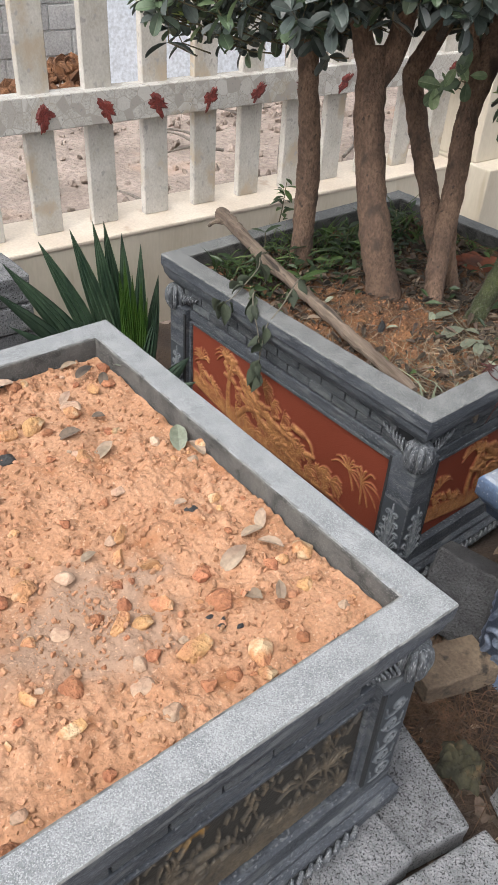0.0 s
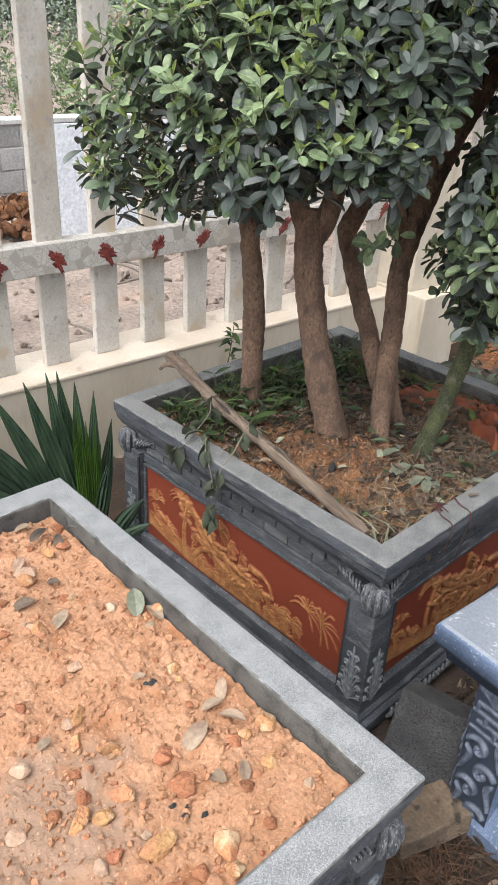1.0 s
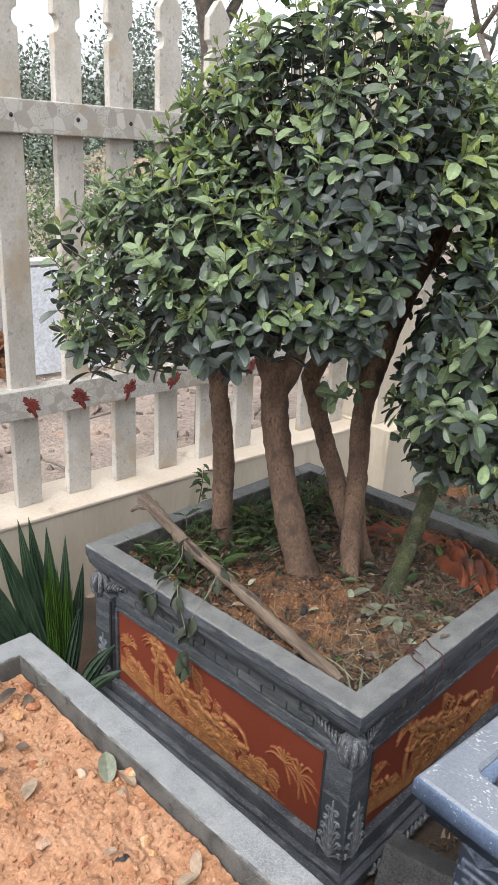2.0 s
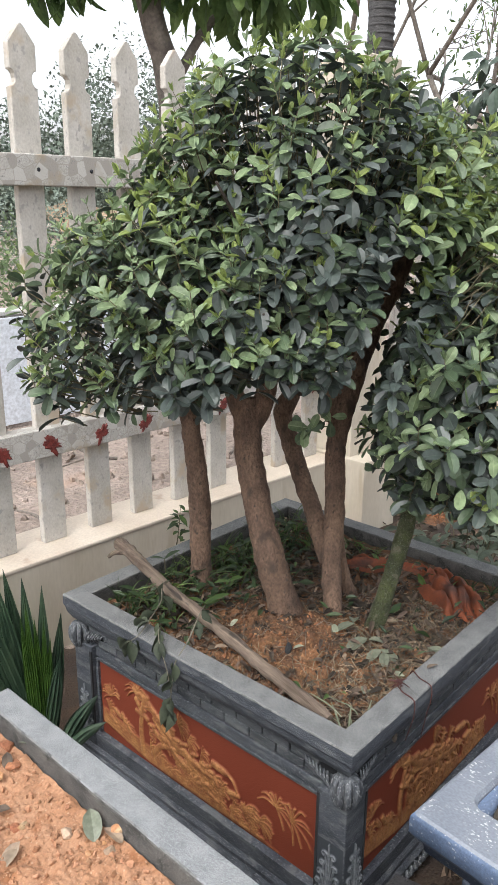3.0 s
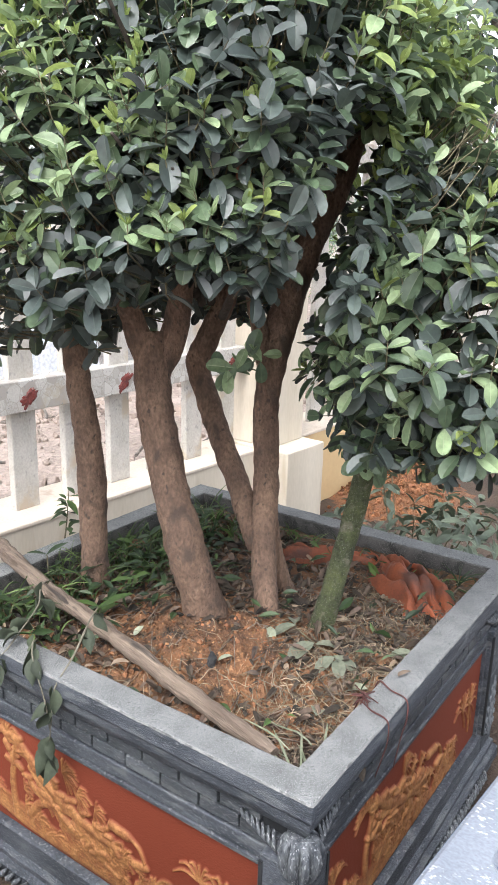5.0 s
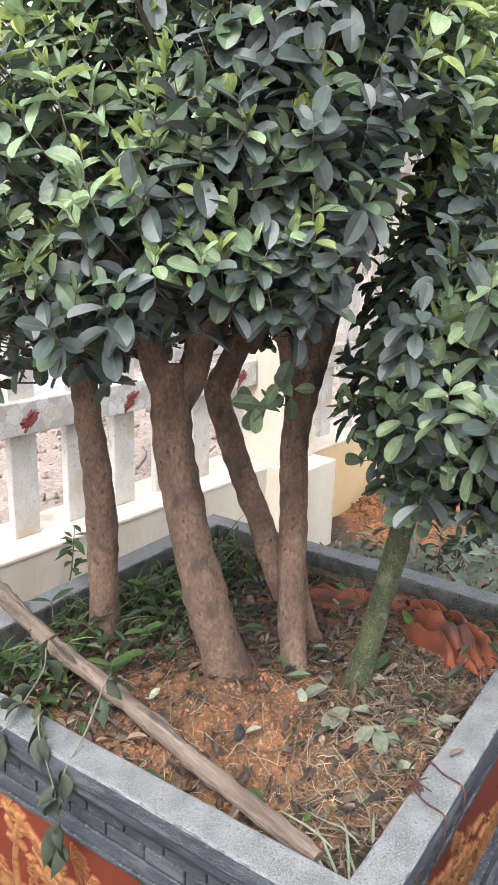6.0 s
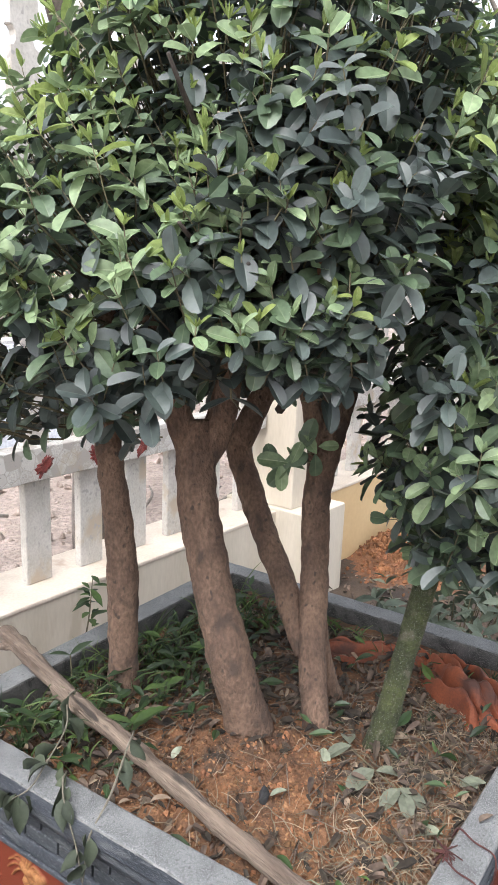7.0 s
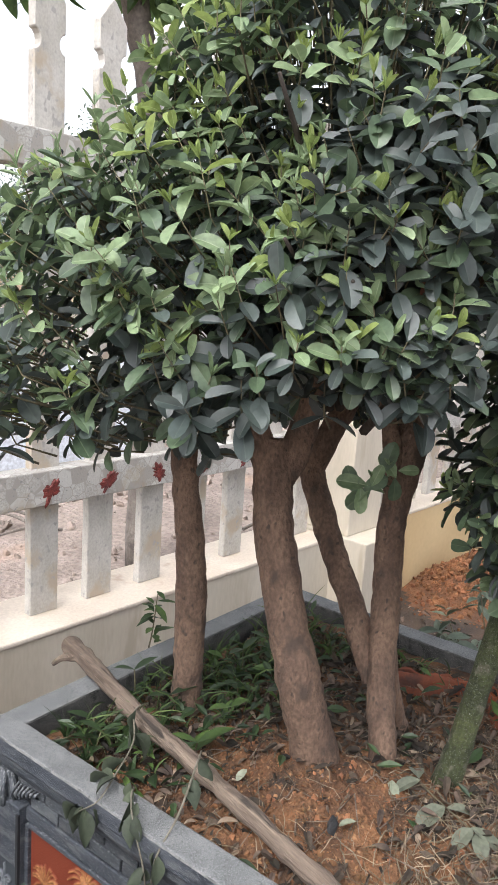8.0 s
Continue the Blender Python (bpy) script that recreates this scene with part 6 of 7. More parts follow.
for x, y, s, turn, mat in ((-0.510, 0.260, 0.066, 150, GREEN_FALLEN), (-0.519, 0.206, 0.054, 190, DRY_LEAF), (-0.625, 0.490, 0.045, 120, DRY_LEAF), (-0.705, 0.578, 0.065, 75, DRY_LEAF), (-0.565, 0.568, 0.05, 60, DRY_LEAF), (-0.602, -0.081, 0.070, 100, DRY_LEAF), (-0.550, -0.062, 0.05, 70, DRY_LEAF), (-0.523, -0.025, 0.05, 130, DRY_LEAF), (-0.555, -0.122, 0.06, 20, DRY_LEAF),
                           (-0.625, 0.058, 0.03, 50, DRY_LEAF), (-0.805, 0.058, 0.035, 80, DRY_LEAF), (-0.648, -0.182, 0.05, 10, DRY_LEAF), (-0.605, -0.170, 0.04, 150, DRY_LEAF), (-0.502, 0.488, 0.03, 0, GREEN_FALLEN), (-0.635, 0.298, 0.055, 110, DRY_LEAF), (-0.645, 0.288, 0.05, 95, DRY_LEAF), (-0.535, 0.508, 0.04, 150, LITTER), (-0.550, 0.528, 0.045, 100, LITTER), (-0.605, 0.378, 0.03, 40, LITTER), (-0.675, 0.348, 0.05, 60, LITTER)):
    fallen_leaf(x, y, sand_level(x, y) + (0.016 if mat is not GREEN_FALLEN else 0.024), s * (0.78 if mat is DRY_LEAF else 0.95), turn, mat, "curled dry leaf lying on the orange sand" if mat is not GREEN_FALLEN else "pale green fallen leaf lying on the sand")
for x, y, s in ((-0.619, 0.048, 0.011), (-0.627, 0.054, 0.008), (-0.723, -0.177, 0.009), (-0.700, -0.194, 0.008), (-0.827, 0.363, 0.026), (-0.727, -0.152, 0.008), (-0.713, -0.167, 0.006)):
    ob = link("charcoal", rock_mesh("charcoal", CHARCOAL, int(-x * 900), 16, 0.6, 0.05))
    ob.matrix_world = Matrix.Translation((x, y, sand_level(x, y) + 0.003)) @ Matrix.Diagonal((s, s * 0.7, s * 0.6, 1))
    tagged(ob, "black charcoal lump half sunk in the sand", "charcoal", group="charcoal lumps")


# ---- young palm between planter and fence ----
def palm_blade(bm, base, tip, width, sag, pleats=4):
    """A long pleated blade from base to tip."""
    base, tip = np.array(base, float), np.array(tip, float)
    way = tip - base
    side = np.cross(way, (0.5, 0.85, 0.15))
    side /= np.linalg.norm(side)
    up = np.cross(side, way)
    up /= np.linalg.norm(up)
    rows, n = [], 12
    for k in range(n + 1):
        t = k / n
        c = base + way * t + np.array([0, 0, sag * math.sin(math.pi * t)])
        w = width * (0.30 + 0.70 * min(1, t / 0.45)) * (1 if t < 0.62 else max(0.02, 1 - ((t - 0.62) / 0.38) ** 1.5))
        rows.append([bm.verts.new(c + side * w * (2 * q / (2 * pleats) - 1) + up * (w * 0.22 * (1 if q % 2 else -1) + w * 0.5 * (2 * q / (2 * pleats) - 1) ** 2)) for q in range(2 * pleats + 1)])
    for a, b in zip(rows, rows[1:]):
        for q in range(2 * pleats):
            bm.faces.new((a[q], a[q + 1], b[q + 1], b[q]))
    return bm


palm = thing("palm_seedling", "young palm with pleated dark green blades beside the fence", "palm")
foot = np.array([-0.13, 1.06, 0.02])
for tx, ty, tz, w, sag, mat in ((-0.118, 1.24, 0.690, 0.026, 0.0, BLADE), (-0.165, 1.22, 0.705, 0.026, 0.0, BLADE), (-0.250, 1.20, 0.705, 0.030, 0.01, BLADE), (-0.350, 1.20, 0.690, 0.030, 0.02, BLADE), (-0.470, 1.18, 0.660, 0.030, 0.04, BLADE), (-0.52, 1.16, 0.60, 0.030, 0.05, BLADE), (-0.50, 1.12, 0.50, 0.026, 0.05, BLADE), (-0.47, 1.08, 0.42, 0.026, 0.05, BLADE), (-0.415, 1.16, 0.600, 0.032, 0.03, BLADE), (-0.40, 1.13, 0.470, 0.028, 0.04, BLADE), (-0.33, 1.05, 0.40, 0.026, 0.04, BLADE),
                                (-0.070, 1.22, 0.650, 0.025, 0.0, BLADE), (-0.015, 1.20, 0.610, 0.022, 0.0, BLADE), (0.035, 1.18, 0.50, 0.022, 0.01, BLADE), (-0.03, 1.10, 0.40, 0.026, 0.03, BLADE), (0.02, 0.98, 0.30, 0.028, 0.03, BLADE), (-0.01, 0.90, 0.26, 0.026, 0.03, BLADE),
                                (-0.105, 1.15, 0.60, 0.014, 0.0, BLADE_YOUNG), (-0.085, 1.14, 0.55, 0.014, 0.0, BLADE_YOUNG), (-0.130, 1.14, 0.57, 0.013, 0.0, BLADE_YOUNG), (-0.06, 1.13, 0.53, 0.013, 0.0, BLADE_YOUNG), (-0.045, 1.12, 0.47, 0.013, 0.0, BLADE_YOUNG)):
    part("blade", palm_blade(bmesh.new(), foot + rng.normal(size=3) * 0.012, (tx, ty, tz), w, sag, 4), mat, palm, "", False)


# ---- blocks and bricks on the ground ----
def block_mesh(name, size, mat, bevel=0.006, chip=0.004, hollow=False):
    bm = bmesh.new()
    box(bm, -size[0] / 2, -size[1] / 2, 0, size[0] / 2, size[1] / 2, size[2], bevel)
    bmesh.ops.subdivide_edges(bm, edges=bm.edges[:], cuts=2, use_grid_fill=True)
    for v in bm.verts:
        v.co += Vector((noise.noise(v.co * 40), noise.noise(v.co * 40 + Vector((7, 0, 0))), noise.noise(v.co * 40 + Vector((0, 7, 0))))) * chip
    return finish(name, bm, mat, False)


whole, narrow, half_block, damp, tan = (block_mesh(n, s, m) for n, s, m in (("cement_block", (0.19, 0.39, 0.09), CEMENT), ("cement_block", (0.158, 0.39, 0.09), CEMENT), ("cement_block", (0.19, 0.19, 0.09), CEMENT), ("cement_block", (0.10, 0.205, 0.215), CEMENT_DARK), ("tan_brick", (0.115, 0.20, 0.06), TAN_STONE)))
for me, x, y, z, rx, ry, rz, label in ((narrow, -0.361, -0.294, 0.012, 0, -2, -14, "porous grey cement block lying beside the planter foot"), (whole, -0.512, -0.585, 0.0, 1, 1, 81, "porous grey cement block lying in the yard"), (half_block, -0.17, -0.60, 0.02, 3, 4, -24, "broken porous grey cement block in the yard"),
                                       (damp, 0.085, -0.125, 0.0, 0, 24, 13, "damp dark cement block standing between the planters"), (tan, -0.035, -0.215, 0.012, 0, 4, 72, "tan brick half buried in litter"),
                                       (whole, -0.50, 1.38, 0.0, 0, 0, 90, "porous grey cement block in a stack"), (whole, -0.51, 1.385, 0.094, 0, 0, 92, "porous grey cement block in a stack"), (whole, -0.52, 1.38, 0.188, 0, 0, 89, "porous grey cement block in a stack"), (whole, -0.515, 1.38, 0.282, 0, 0, 91, "porous grey cement block in a stack"),
                                       (whole, -0.545, 1.38, 0.376, 0, 0, 88, "porous grey cement block in a stack"), (whole, -0.55, 1.375, 0.470, 0, 0, 91, "porous grey cement block in a stack"),
                                       (whole, -0.565, -0.28, 0.024, 0, 0, 0, "porous grey cement block under the planter"), (whole, -0.58, 0.42, 0.024, 0, 0, 0, "porous grey cement block under the planter"), (whole, -1.36, -0.22, 0.024, 0, 0, 0, "porous grey cement block under the planter"), (whole, -1.36, 0.42, 0.024, 0, 0, 0, "porous grey cement block under the planter")):
    ob = link("cement_block" if me is not tan else "tan_brick", me)
    ob.matrix_world = pose(x, y, z, rx, ry, rz)
    tagged(ob, label, "block" if me is not tan else "brick", group="loose blocks")
bits = []
for k in range(1500):
    x, y = (rng.uniform(-0.42, 0.5), rng.uniform(-1.0, 0.0)) if k < 900 else (rng.uniform(1.15, 2.6), rng.uniform(0.1, 1.5))
    a = rng.uniform(0, 6.28)
    bits.append((int(rng.integers(0, 3)), frame_of(np.array([math.cos(a), math.sin(a), rng.normal() * 0.3]), np.array([rng.normal() * 0.6, rng.normal() * 0.6, 1])), rng.uniform(0.015, 0.05), np.array([x, y, yard(x, y) + rng.uniform(0.004, 0.02)]), 0 if rng.random() < 0.85 else 1))
tagged(link("yard_litter", bake_leaves("yard_litter", bits, LITTER_FORMS, [LITTER, DRY_LEAF])), "dead brown leaves on the yard earth", "leaf litter", kind="stuff")
clod_stuff("yard_stones", [(rng.uniform(-0.45, 0.6), rng.uniform(-1.2, 0.0)) for _ in range(700)], (0.003, 0.018), yard, EARTH, "brown clods and stones on the yard earth", "clods", 13)
clod_stuff("heap_clods", [(rng.normal(3.03, 0.17), min(1.56, rng.normal(1.27, 0.13))) for _ in range(4200)], (0.003, 0.024), yard, HEAP_CLOD, "red clay clods on the heap by the wall", "clods", 12)

tagged(link("root_fibres", finish("root_fibres", twig_mesh([[np.array([x, y, yard(x, y) + rng.uniform(0.005, 0.03)]) + np.array([k * 0.05 * math.cos(a), k * 0.05 * math.sin(a), 0]) + rng.normal(size=3) * (0.012, 0.012, 0.006) for k in range(3)] for x, y, a in zip(rng.normal(-0.14, 0.07, 420), rng.normal(-0.30, 0.06, 420), rng.uniform(0, 6.28, 420))], 0.0012, FIBRE), FIBRE)), "tangle of brown root fibres on the yard earth", "roots", kind="stuff")
n = 40
v = []
for j in range(n):
    for i in range(n):
        a, b = 2 * i / (n - 1) - 1, 2 * j / (n - 1) - 1
        fold = abs(n3(a * 1.5, b * 0.8, 1.6, 4)) + 0.5 * abs(n3(a, b, 3.2, 6))
        v.append((-0.205 + 0.036 * a - 0.015 * b + 0.01 * n3(a, b, 2, 1), -0.392 + 0.020 * a + 0.046 * b + 0.01 * n3(a, b, 2, 2), 0.02 + (0.075 * fold + 0.012) * max(0.0, 1 - max(abs(a), abs(b)) ** 5)))
tagged(link("cloth_scrap", from_arrays("cloth_scrap", v, [(j * n + i, j * n + i + 1, (j + 1) * n + i + 1, (j + 1) * n + i) for j in range(n - 1) for i in range(n - 1)], OLIVE)), "crumpled dirty olive cloth scrap between blocks", "cloth")

# stump and soil in the blue planter
bm = bmesh.new()
tube(bm, [(0.38, -0.36, 0.52), (0.27, -0.285, 0.575), (0.17, -0.262, 0.580), (0.085, -0.285, 0.555), (0.075, -0.33, 0.53)], [0.034, 0.027, 0.024, 0.022, 0.016], 12, 8, 0.3)
tube(bm, [(0.30, -0.30, 0.575), (0.20, -0.31, 0.572), (0.13, -0.335, 0.555), (0.10, -0.37, 0.53)], [0.013, 0.010, 0.008, 0.006], 8, 8, 0.25)
tagged(part("root", bm, ROOT, None, "", True), "twisted grey-brown root in the blue planter", "root")
for x, y, s, turn in ((0.13, -0.40, 0.07, 40), (0.19, -0.37, 0.06, 200), (0.22, -0.42, 0.065, 110)):
    fallen_leaf(x, y, 0.578, s, turn, LEAF_MID, "dull green fallen leaf in the blue planter")
bv, bf = heightfield(0.111, -0.689, 0.689, -0.071, 50, 50, lambda x, y: 0.553 + 0.012 * n3(x, y, 10) + 0.006 * n3(x, y, 35))
bed = link("planter_soil", from_arrays("planter_soil", bv, bf, EARTH))
bed.matrix_world = pose(-0.0215, -0.132, 0, 0, 0, -4.0)
tagged(bed, "dark soil filling the blue planter", "soil", kind="stuff")


# ---- behind the fence ----
rng = np.random.default_rng(51)


def block_wall():
    """A low wall of grey blocks across the waste ground."""
    w = thing("wall_far", "low wall of grey cement blocks with pale mortar", "wall", kind="structure")
    w.matrix_world = pose(2.0, 5.8, -0.03, 0, 0, -3)
    part("mortar", box(bmesh.new(), -3.2, 0.012, 0, 6.4, 0.178, 0.76), MORTAR, w)
    bm = box(bmesh.new(), 0, 0, 0, 0.382, 0.19, 0.182, 0.006)
    me = finish("block", bm, BLOCK, False)
    for row in range(4):
        for k in range(24):
            b = link("block", me, w)
            b.matrix_basis = pose(-3.2 + 0.394 * k + (0.197 if row % 2 else 0) + rng.uniform(-0.003, 0.003), rng.uniform(-0.004, 0.004), 0.004 + 0.192 * row)
    part("coping", box(bmesh.new(), -3.25, -0.02, 0.76, 6.7, 0.21, 0.80, 0.006), MORTAR, w)


block_wall()

board = thing("board", "large white board leaning on its edge on the waste ground", "board")
board.matrix_world = pose(2.75, 4.72, 0.0, -6, 0, -4)
part("sheet", box(bmesh.new(), -0.98, -0.012, 0.0, 1.2, 0.012, 0.86, 0.004), SLAB, board)
part("edge_strip", box(bmesh.new(), -1.02, -0.02, 0.0, -0.98, 0.02, 0.90, 0.006), CEMENT_DARK, board, "dark grey edge strip")

clod_stuff("rubble", [(rng.uniform(-1.5, 7), 2.1 + 4.2 * rng.random()) for _ in range(2600)] + [(rng.normal(2.75, 0.35), rng.normal(4.15, 0.16)) for _ in range(260)], (0.006, 0.055), waste, RUBBLE, "grey-brown stones strewn over the waste ground", "rubble", 14)
clod_stuff("clay_heap", [(rng.normal(1.75, 0.22), rng.normal(5.2, 0.12)) for _ in range(320)], (0.03, 0.11), lambda x, y: 0.02 + 0.2 * math.exp(-((x - 1.75) / 0.25) ** 2 - ((y - 5.2) / 0.15) ** 2), MOUND, "heap of orange clay lumps by the far wall", "clay heap", 15)
for k in range(9):
    a = rng.uniform(0, 3)
    x, y = rng.uniform(0.8, 3.4), rng.uniform(2.6, 4.6)
    s = thing("twig", "dead branch lying on the waste ground", "twig", (x, y, 0.01), group="dead branches")
    part("stem", tube(bmesh.new(), [(0, 0, 0), (0.2 * math.cos(a), 0.2 * math.sin(a), 0.03), (0.45 * math.cos(a + 0.2), 0.45 * math.sin(a + 0.2), 0.02)], [0.012, 0.009, 0.004], 7, 5, 0.2), GREY_BARK, s)


# ---- trees and bushes round about ----
BROAD_FORMS = [leaf_shape(0.42, 0.35, 0.35, 0.8), leaf_shape(0.36, 0.5, 0.15, 1.0), leaf_shape(0.46, 0.2, 0.6, 0.8)]


def leaf_cloud(rng, blobs, count, size, droop):
    out = []
    for k in range(count):
        c, r = blobs[int(rng.integers(0, len(blobs)))]
        u = rng.normal(size=3)
        u /= np.linalg.norm(u)
        where = np.array(c) + u * np.array(r) * rng.uniform(0.55, 1.05)
        d = u + rng.normal(size=3) * 0.5 + np.array([0, 0, -droop])
        out.append((int(rng.integers(0, 3)), frame_of(d, np.array([0, 0, 1]) + rng.normal(size=3) * 0.5), size * rng.uniform(0.7, 1.2), where, 0))
    return out


def leafy_tree(name, label, stems, blobs, count, size, mat, bark, droop=0.5):
    t = thing(name, label, "tree")
    for pts, radii in stems:
        part("trunk" if radii[0] > 0.03 else "branch", tube(bmesh.new(), pts, radii, 12 if radii[0] > 0.03 else 6, 6, 0.15), bark, t, "", True)
    tagged(link("crown", bake_leaves("crown", leaf_cloud(rng, blobs, count, size, droop), BROAD_FORMS, [mat]), t), kind="stuff")
    return t


leafy_tree("broadleaf_tree", "broad-leaved tree with drooping leaves behind the fence",
           [([(2.0, 2.75, -0.05), (1.98, 2.75, 1.2), (1.93, 2.72, 2.3), (1.75, 2.68, 2.75), (1.62, 2.62, 3.4)], [0.085, 0.078, 0.072, 0.062, 0.03]), ([(1.93, 2.72, 2.35), (2.2, 2.6, 2.75), (2.7, 2.4, 3.0)], [0.03, 0.022, 0.01]), ([(1.75, 2.68, 2.75), (1.5, 2.75, 2.95), (1.25, 2.85, 3.0)], [0.028, 0.02, 0.008]), ([(1.7, 2.65, 3.0), (2.0, 2.5, 3.2), (2.4, 2.3, 3.2)], [0.028, 0.02, 0.008])],
           [((1.30, 2.85, 2.98), (0.30, 0.25, 0.22)), ((1.7, 2.65, 3.15), (0.5, 0.4, 0.28)), ((2.15, 2.5, 2.92), (0.42, 0.35, 0.22)), ((2.55, 2.4, 3.0), (0.38, 0.35, 0.25)), ((2.0, 2.6, 3.4), (0.7, 0.6, 0.4))], 900, 0.17, BROAD_LEAF, GREY_BARK, 0.9)
leafy_tree("loquat_tree", "dark leafy tree standing past the blue planter",
           [([(3.25, 0.62, 0.0), (3.20, 0.66, 1.0), (3.12, 0.74, 1.9), (3.02, 0.82, 2.8)], [0.07, 0.06, 0.05, 0.02]), ([(3.13, 0.73, 1.8), (2.75, 1.05, 2.1), (2.28, 1.36, 2.2)], [0.025, 0.018, 0.006]), ([(3.10, 0.76, 2.0), (2.80, 0.92, 2.4), (2.55, 1.05, 2.7)], [0.025, 0.018, 0.006])],
           [((2.42, 1.28, 2.13), (0.34, 0.28, 0.20)), ((2.70, 1.04, 2.25), (0.36, 0.34, 0.28)), ((3.0, 0.80, 2.2), (0.4, 0.4, 0.40)), ((2.95, 0.85, 2.7), (0.35, 0.35, 0.3))], 470, 0.115, GREY_LEAF, GREY_BARK, 0.8)

shrub = thing("shrub", "low grey-green leafy shrub behind the tree planter", "shrub", (1.55, 0.55, 0.0))
out = []
for k in range(44):
    a, r = 2.4 * k, 0.30 * math.sqrt(k / 44)
    tip = np.array([r * 1.3 * math.cos(a), r * math.sin(a), 0.30 + 0.26 * rng.random()])
    part("stem", tube(bmesh.new(), [tip * (0.2, 0.2, 0), tip * (0.6, 0.6, 0.6), tip], [0.004, 0.003, 0.002], 5, 3), TWIG, shrub)
    sprig(rng, tip - (0, 0, 0.05), np.array([tip[0], tip[1], 0.5]) + rng.normal(size=3) * 0.1, 0.09, 5, 0.075, 0.0, out)
tagged(link("foliage", bake_leaves("foliage", out, BROAD_FORMS, [SHRUB_LEAF, SHRUB_LEAF, LEAF_MID]), shrub), kind="stuff")

palm_tree = thing("palm_tree", "tall palm with a ringed grey trunk", "palm", (5.0, 3.45, 0))
bm = bmesh.new()
tube(bm, [(0, 0, -0.05), (0.02, 0, 2.5), (0.06, 0.02, 7.5)], [0.135, 0.115, 0.10], 18, 1)
part("trunk", bm, PALM_BARK, palm_tree, "", True)
for k in range(60):
    z = 1.4 + 0.062 * k
    bm = tube(bmesh.new(), [(0.009 * z, 0, z), (0.009 * z, 0, z + 0.012), (0.009 * z, 0, z + 0.024)], [0.1160, 0.1185, 0.1160], 16)
    part("ring", bm, PALM_BARK, palm_tree, "", True)


def bare_tree(name, label, base, height, seed, leafy):
    """A thin pale tree with forking bare limbs and few leaves."""
    r = np.random.default_rng(seed)
    t = thing(name, label, "tree", tuple(base))
    tips = []

    def grow(p, d, length, rad, depth):
        q = p + d * length
        mid = (p + q) / 2 + r.normal(size=3) * length * 0.06
        part("trunk" if depth == 0 else "branch", tube(bmesh.new(), [p, mid, q], [rad, rad * 0.85, rad * 0.68], 9 if depth < 2 else 5, 3), GREY_BARK, t, "", True)
        tips.append(q)
        if depth < 4:
            for k in range(3 if depth else 4):
                e = d + r.normal(size=3) * 0.55 + np.array([0, 0, 0.12])
                grow(q if k else mid, e / np.linalg.norm(e), length * r.uniform(0.55, 0.8), rad * 0.58, depth + 1)

    grow(np.array([0, 0, -0.05]), np.array([0.02, 0.0, 1.0]), height, 0.055, 0)
    leaves = [(int(r.integers(0, 3)), frame_of(r.normal(size=3) + (0, 0, -0.4), np.array([0, 0, 1]) + r.normal(size=3) * 0.5), r.uniform(0.06, 0.13), q + r.normal(size=3) * 0.2, 0) for q in tips[8:] for _ in range(leafy)]
    tagged(link("foliage", bake_leaves("foliage", leaves, BROAD_FORMS, [BROAD_LEAF]), t), kind="stuff")


bare_tree("bare_tree", "thin pale tree with mostly bare limbs", (8.4, 5.0, 0), 3.4, 3, 8)
bare_tree("bare_tree", "thin pale tree with mostly bare limbs", (10.5, 7.2, 0), 3.8, 8, 10)
bare_tree("bare_tree", "thin pale tree with mostly bare limbs", (7.4, 5.6, 0), 3.4, 12, 9)


FAR_FORMS = [(np.array([(-w, 0.45, 0.1), (0, 0, 0), (w, 0.5, 0.1), (0, 1, -c)]), [(1, 2, 3, 0)]) for w, c in ((0.24, 0.1), (0.32, 0.2), (0.19, 0.0))]


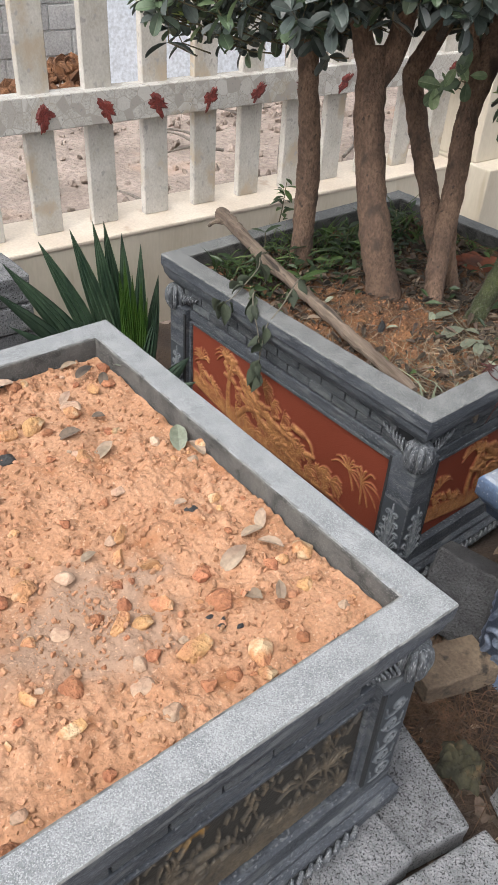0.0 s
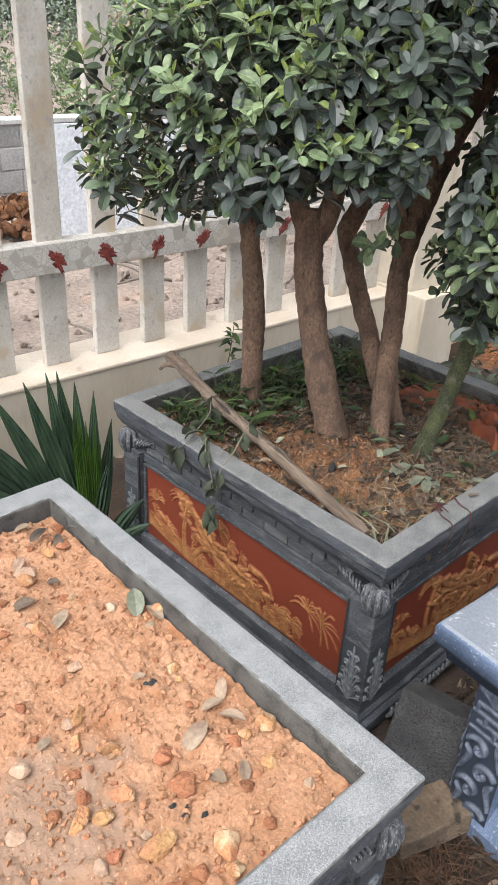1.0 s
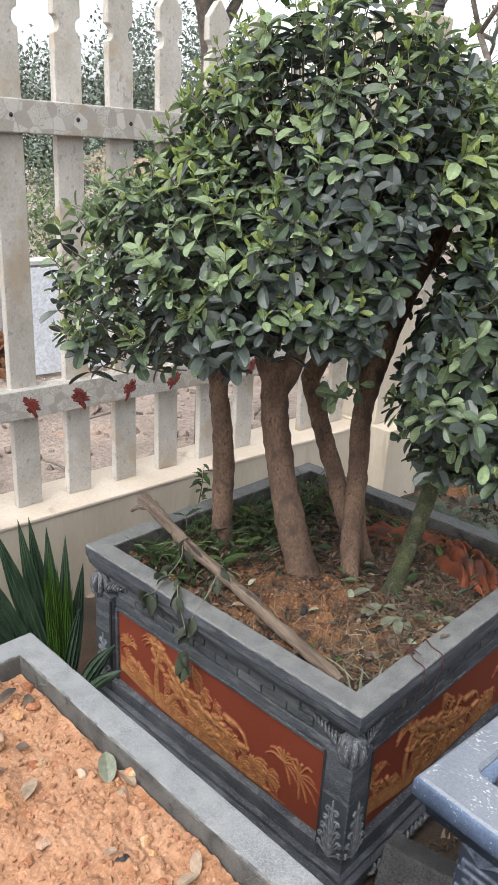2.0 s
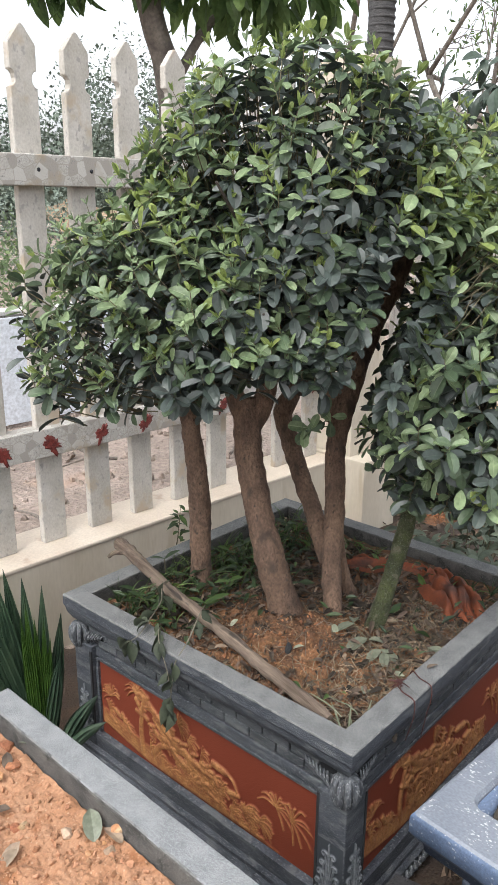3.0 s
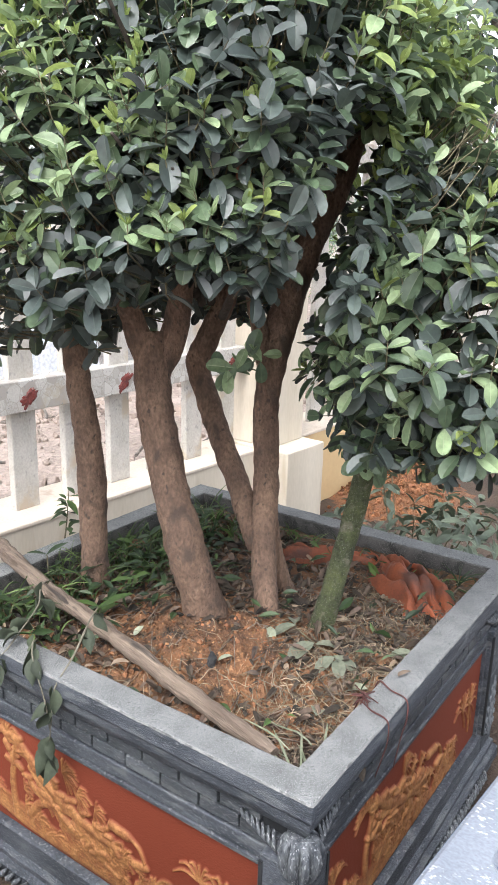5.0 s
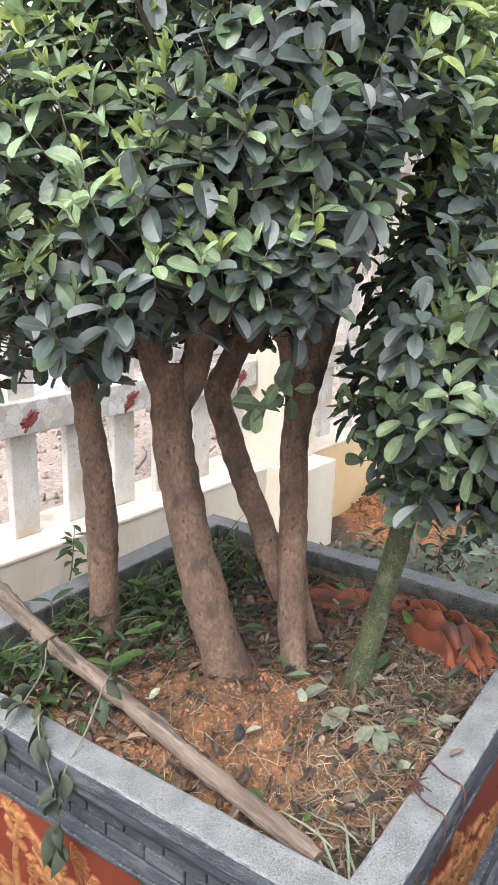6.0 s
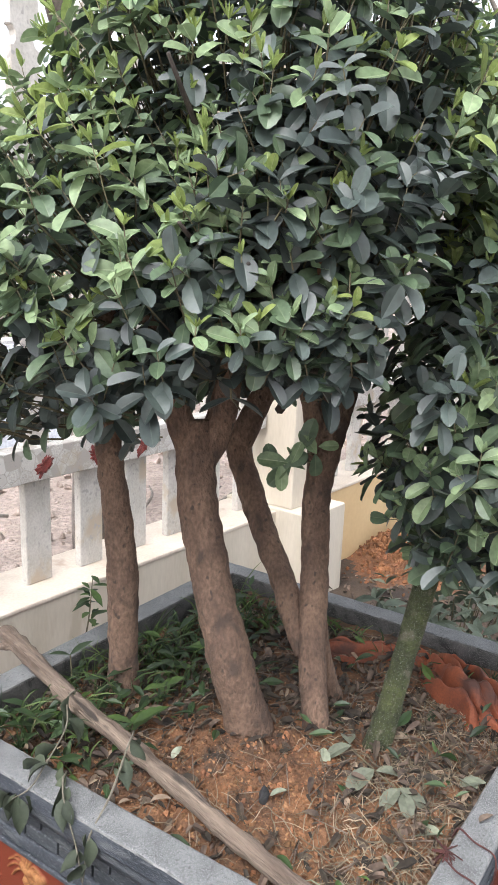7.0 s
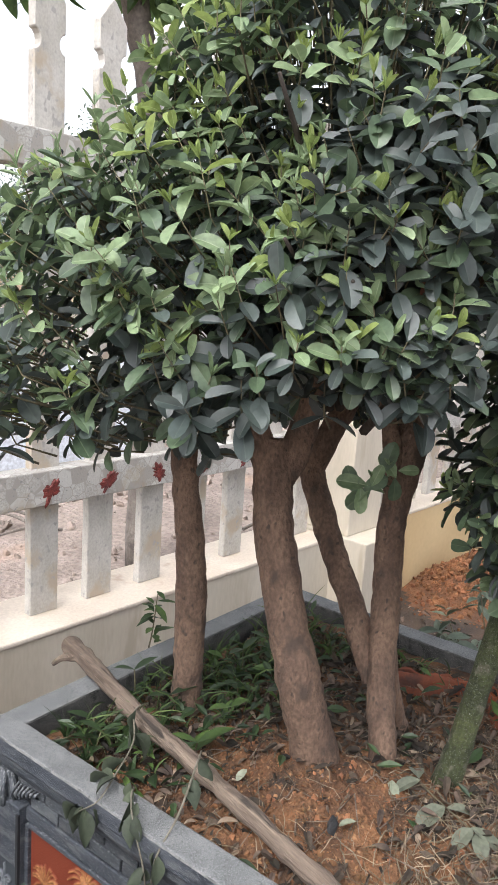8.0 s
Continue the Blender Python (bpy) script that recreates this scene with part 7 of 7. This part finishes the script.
def far_leaves(name, label, category, spots, size, per, mat, seed):
    """A mass of far foliage: clumps of many loose leaves."""
    r = np.random.default_rng(seed)
    leaves = []
    for c, rad in spots:
        for k in range(per):
            u = r.normal(size=3)
            u /= np.linalg.norm(u)
            leaves.append((int(r.integers(0, 3)), frame_of(r.normal(size=3), u + r.normal(size=3) * 0.6 + (0, 0, 0.6)), size * r.uniform(0.6, 1.4), np.array(c) + u * np.array(rad) * (r.uniform(0.5, 1.05) + 0.25 * noise.noise(Vector(u * 2.5 + c[0]))), 0))
    return tagged(link(name, bake_leaves(name, leaves, FAR_FORMS, [mat])), label, category, kind="stuff")


far_leaves("hedge", "light green bushes past the block wall", "bushes", [((x, 8.2 + 1.2 * rng.random(), 0.55 + 0.3 * rng.random()), (0.75, 0.6, 0.6 + 0.5 * rng.random())) for x in np.linspace(-1, 15, 22)], 0.055, 1300, HEDGE, 61)
far_leaves("far_bushes", "dark green bushes farther off", "bushes", [((x, 13 + 4 * rng.random(), 0.9), (1.6, 1.2, 1.2 + 0.7 * rng.random())) for x in np.linspace(2, 32, 18)], 0.10, 1300, FAR_GREEN, 62)
far_leaves("far_woods", "hazy green trees on the far slope", "woods", [((x + rng.normal() * 2, 34 + 10 * rng.random(), 2.4 + 1.0 * rng.random()), (3.0, 2.4, 2.4 + 1.3 * rng.random())) for x in np.linspace(4, 80, 34)] + [((29, 36, 6.2), (3.2, 2.4, 4.2)), ((33, 37, 5.6), (2.8, 2.4, 3.8)), ((26.5, 37, 5.4), (2.6, 2.2, 4.3)), ((22, 37.5, 3.7), (2.4, 2.0, 3.6)), ((18, 36, 3.4), (2.4, 2.0, 3.6))], 0.27, 1700, FAR_GREEN, 63)


def hill(x, y):
    return 9.0 * math.exp(-((y - 120) / 45) ** 2) * (0.75 + 0.4 * n3(x, y, 0.014) + 0.15 * n3(x, y, 0.05)) - 0.4


hv, hf = heightfield(-150, 60, 320, 190, 120, 40, hill)
tagged(link("backdrop_hill", from_arrays("backdrop_hill", hv, hf, FAR_GREEN)), "low wooded hill on the horizon", "hill", kind="structure")
bank = link("clay_bank", from_arrays("clay_bank", *heightfield(20, 30, 40, 33, 60, 12, lambda x, y: 1.9 * (y - 30) / 3 * (0.9 + 0.3 * n3(x, y, 0.6)) - 0.1), CLAY_BANK))
tagged(bank, "bare tan clay bank below the far trees", "bank", kind="structure")
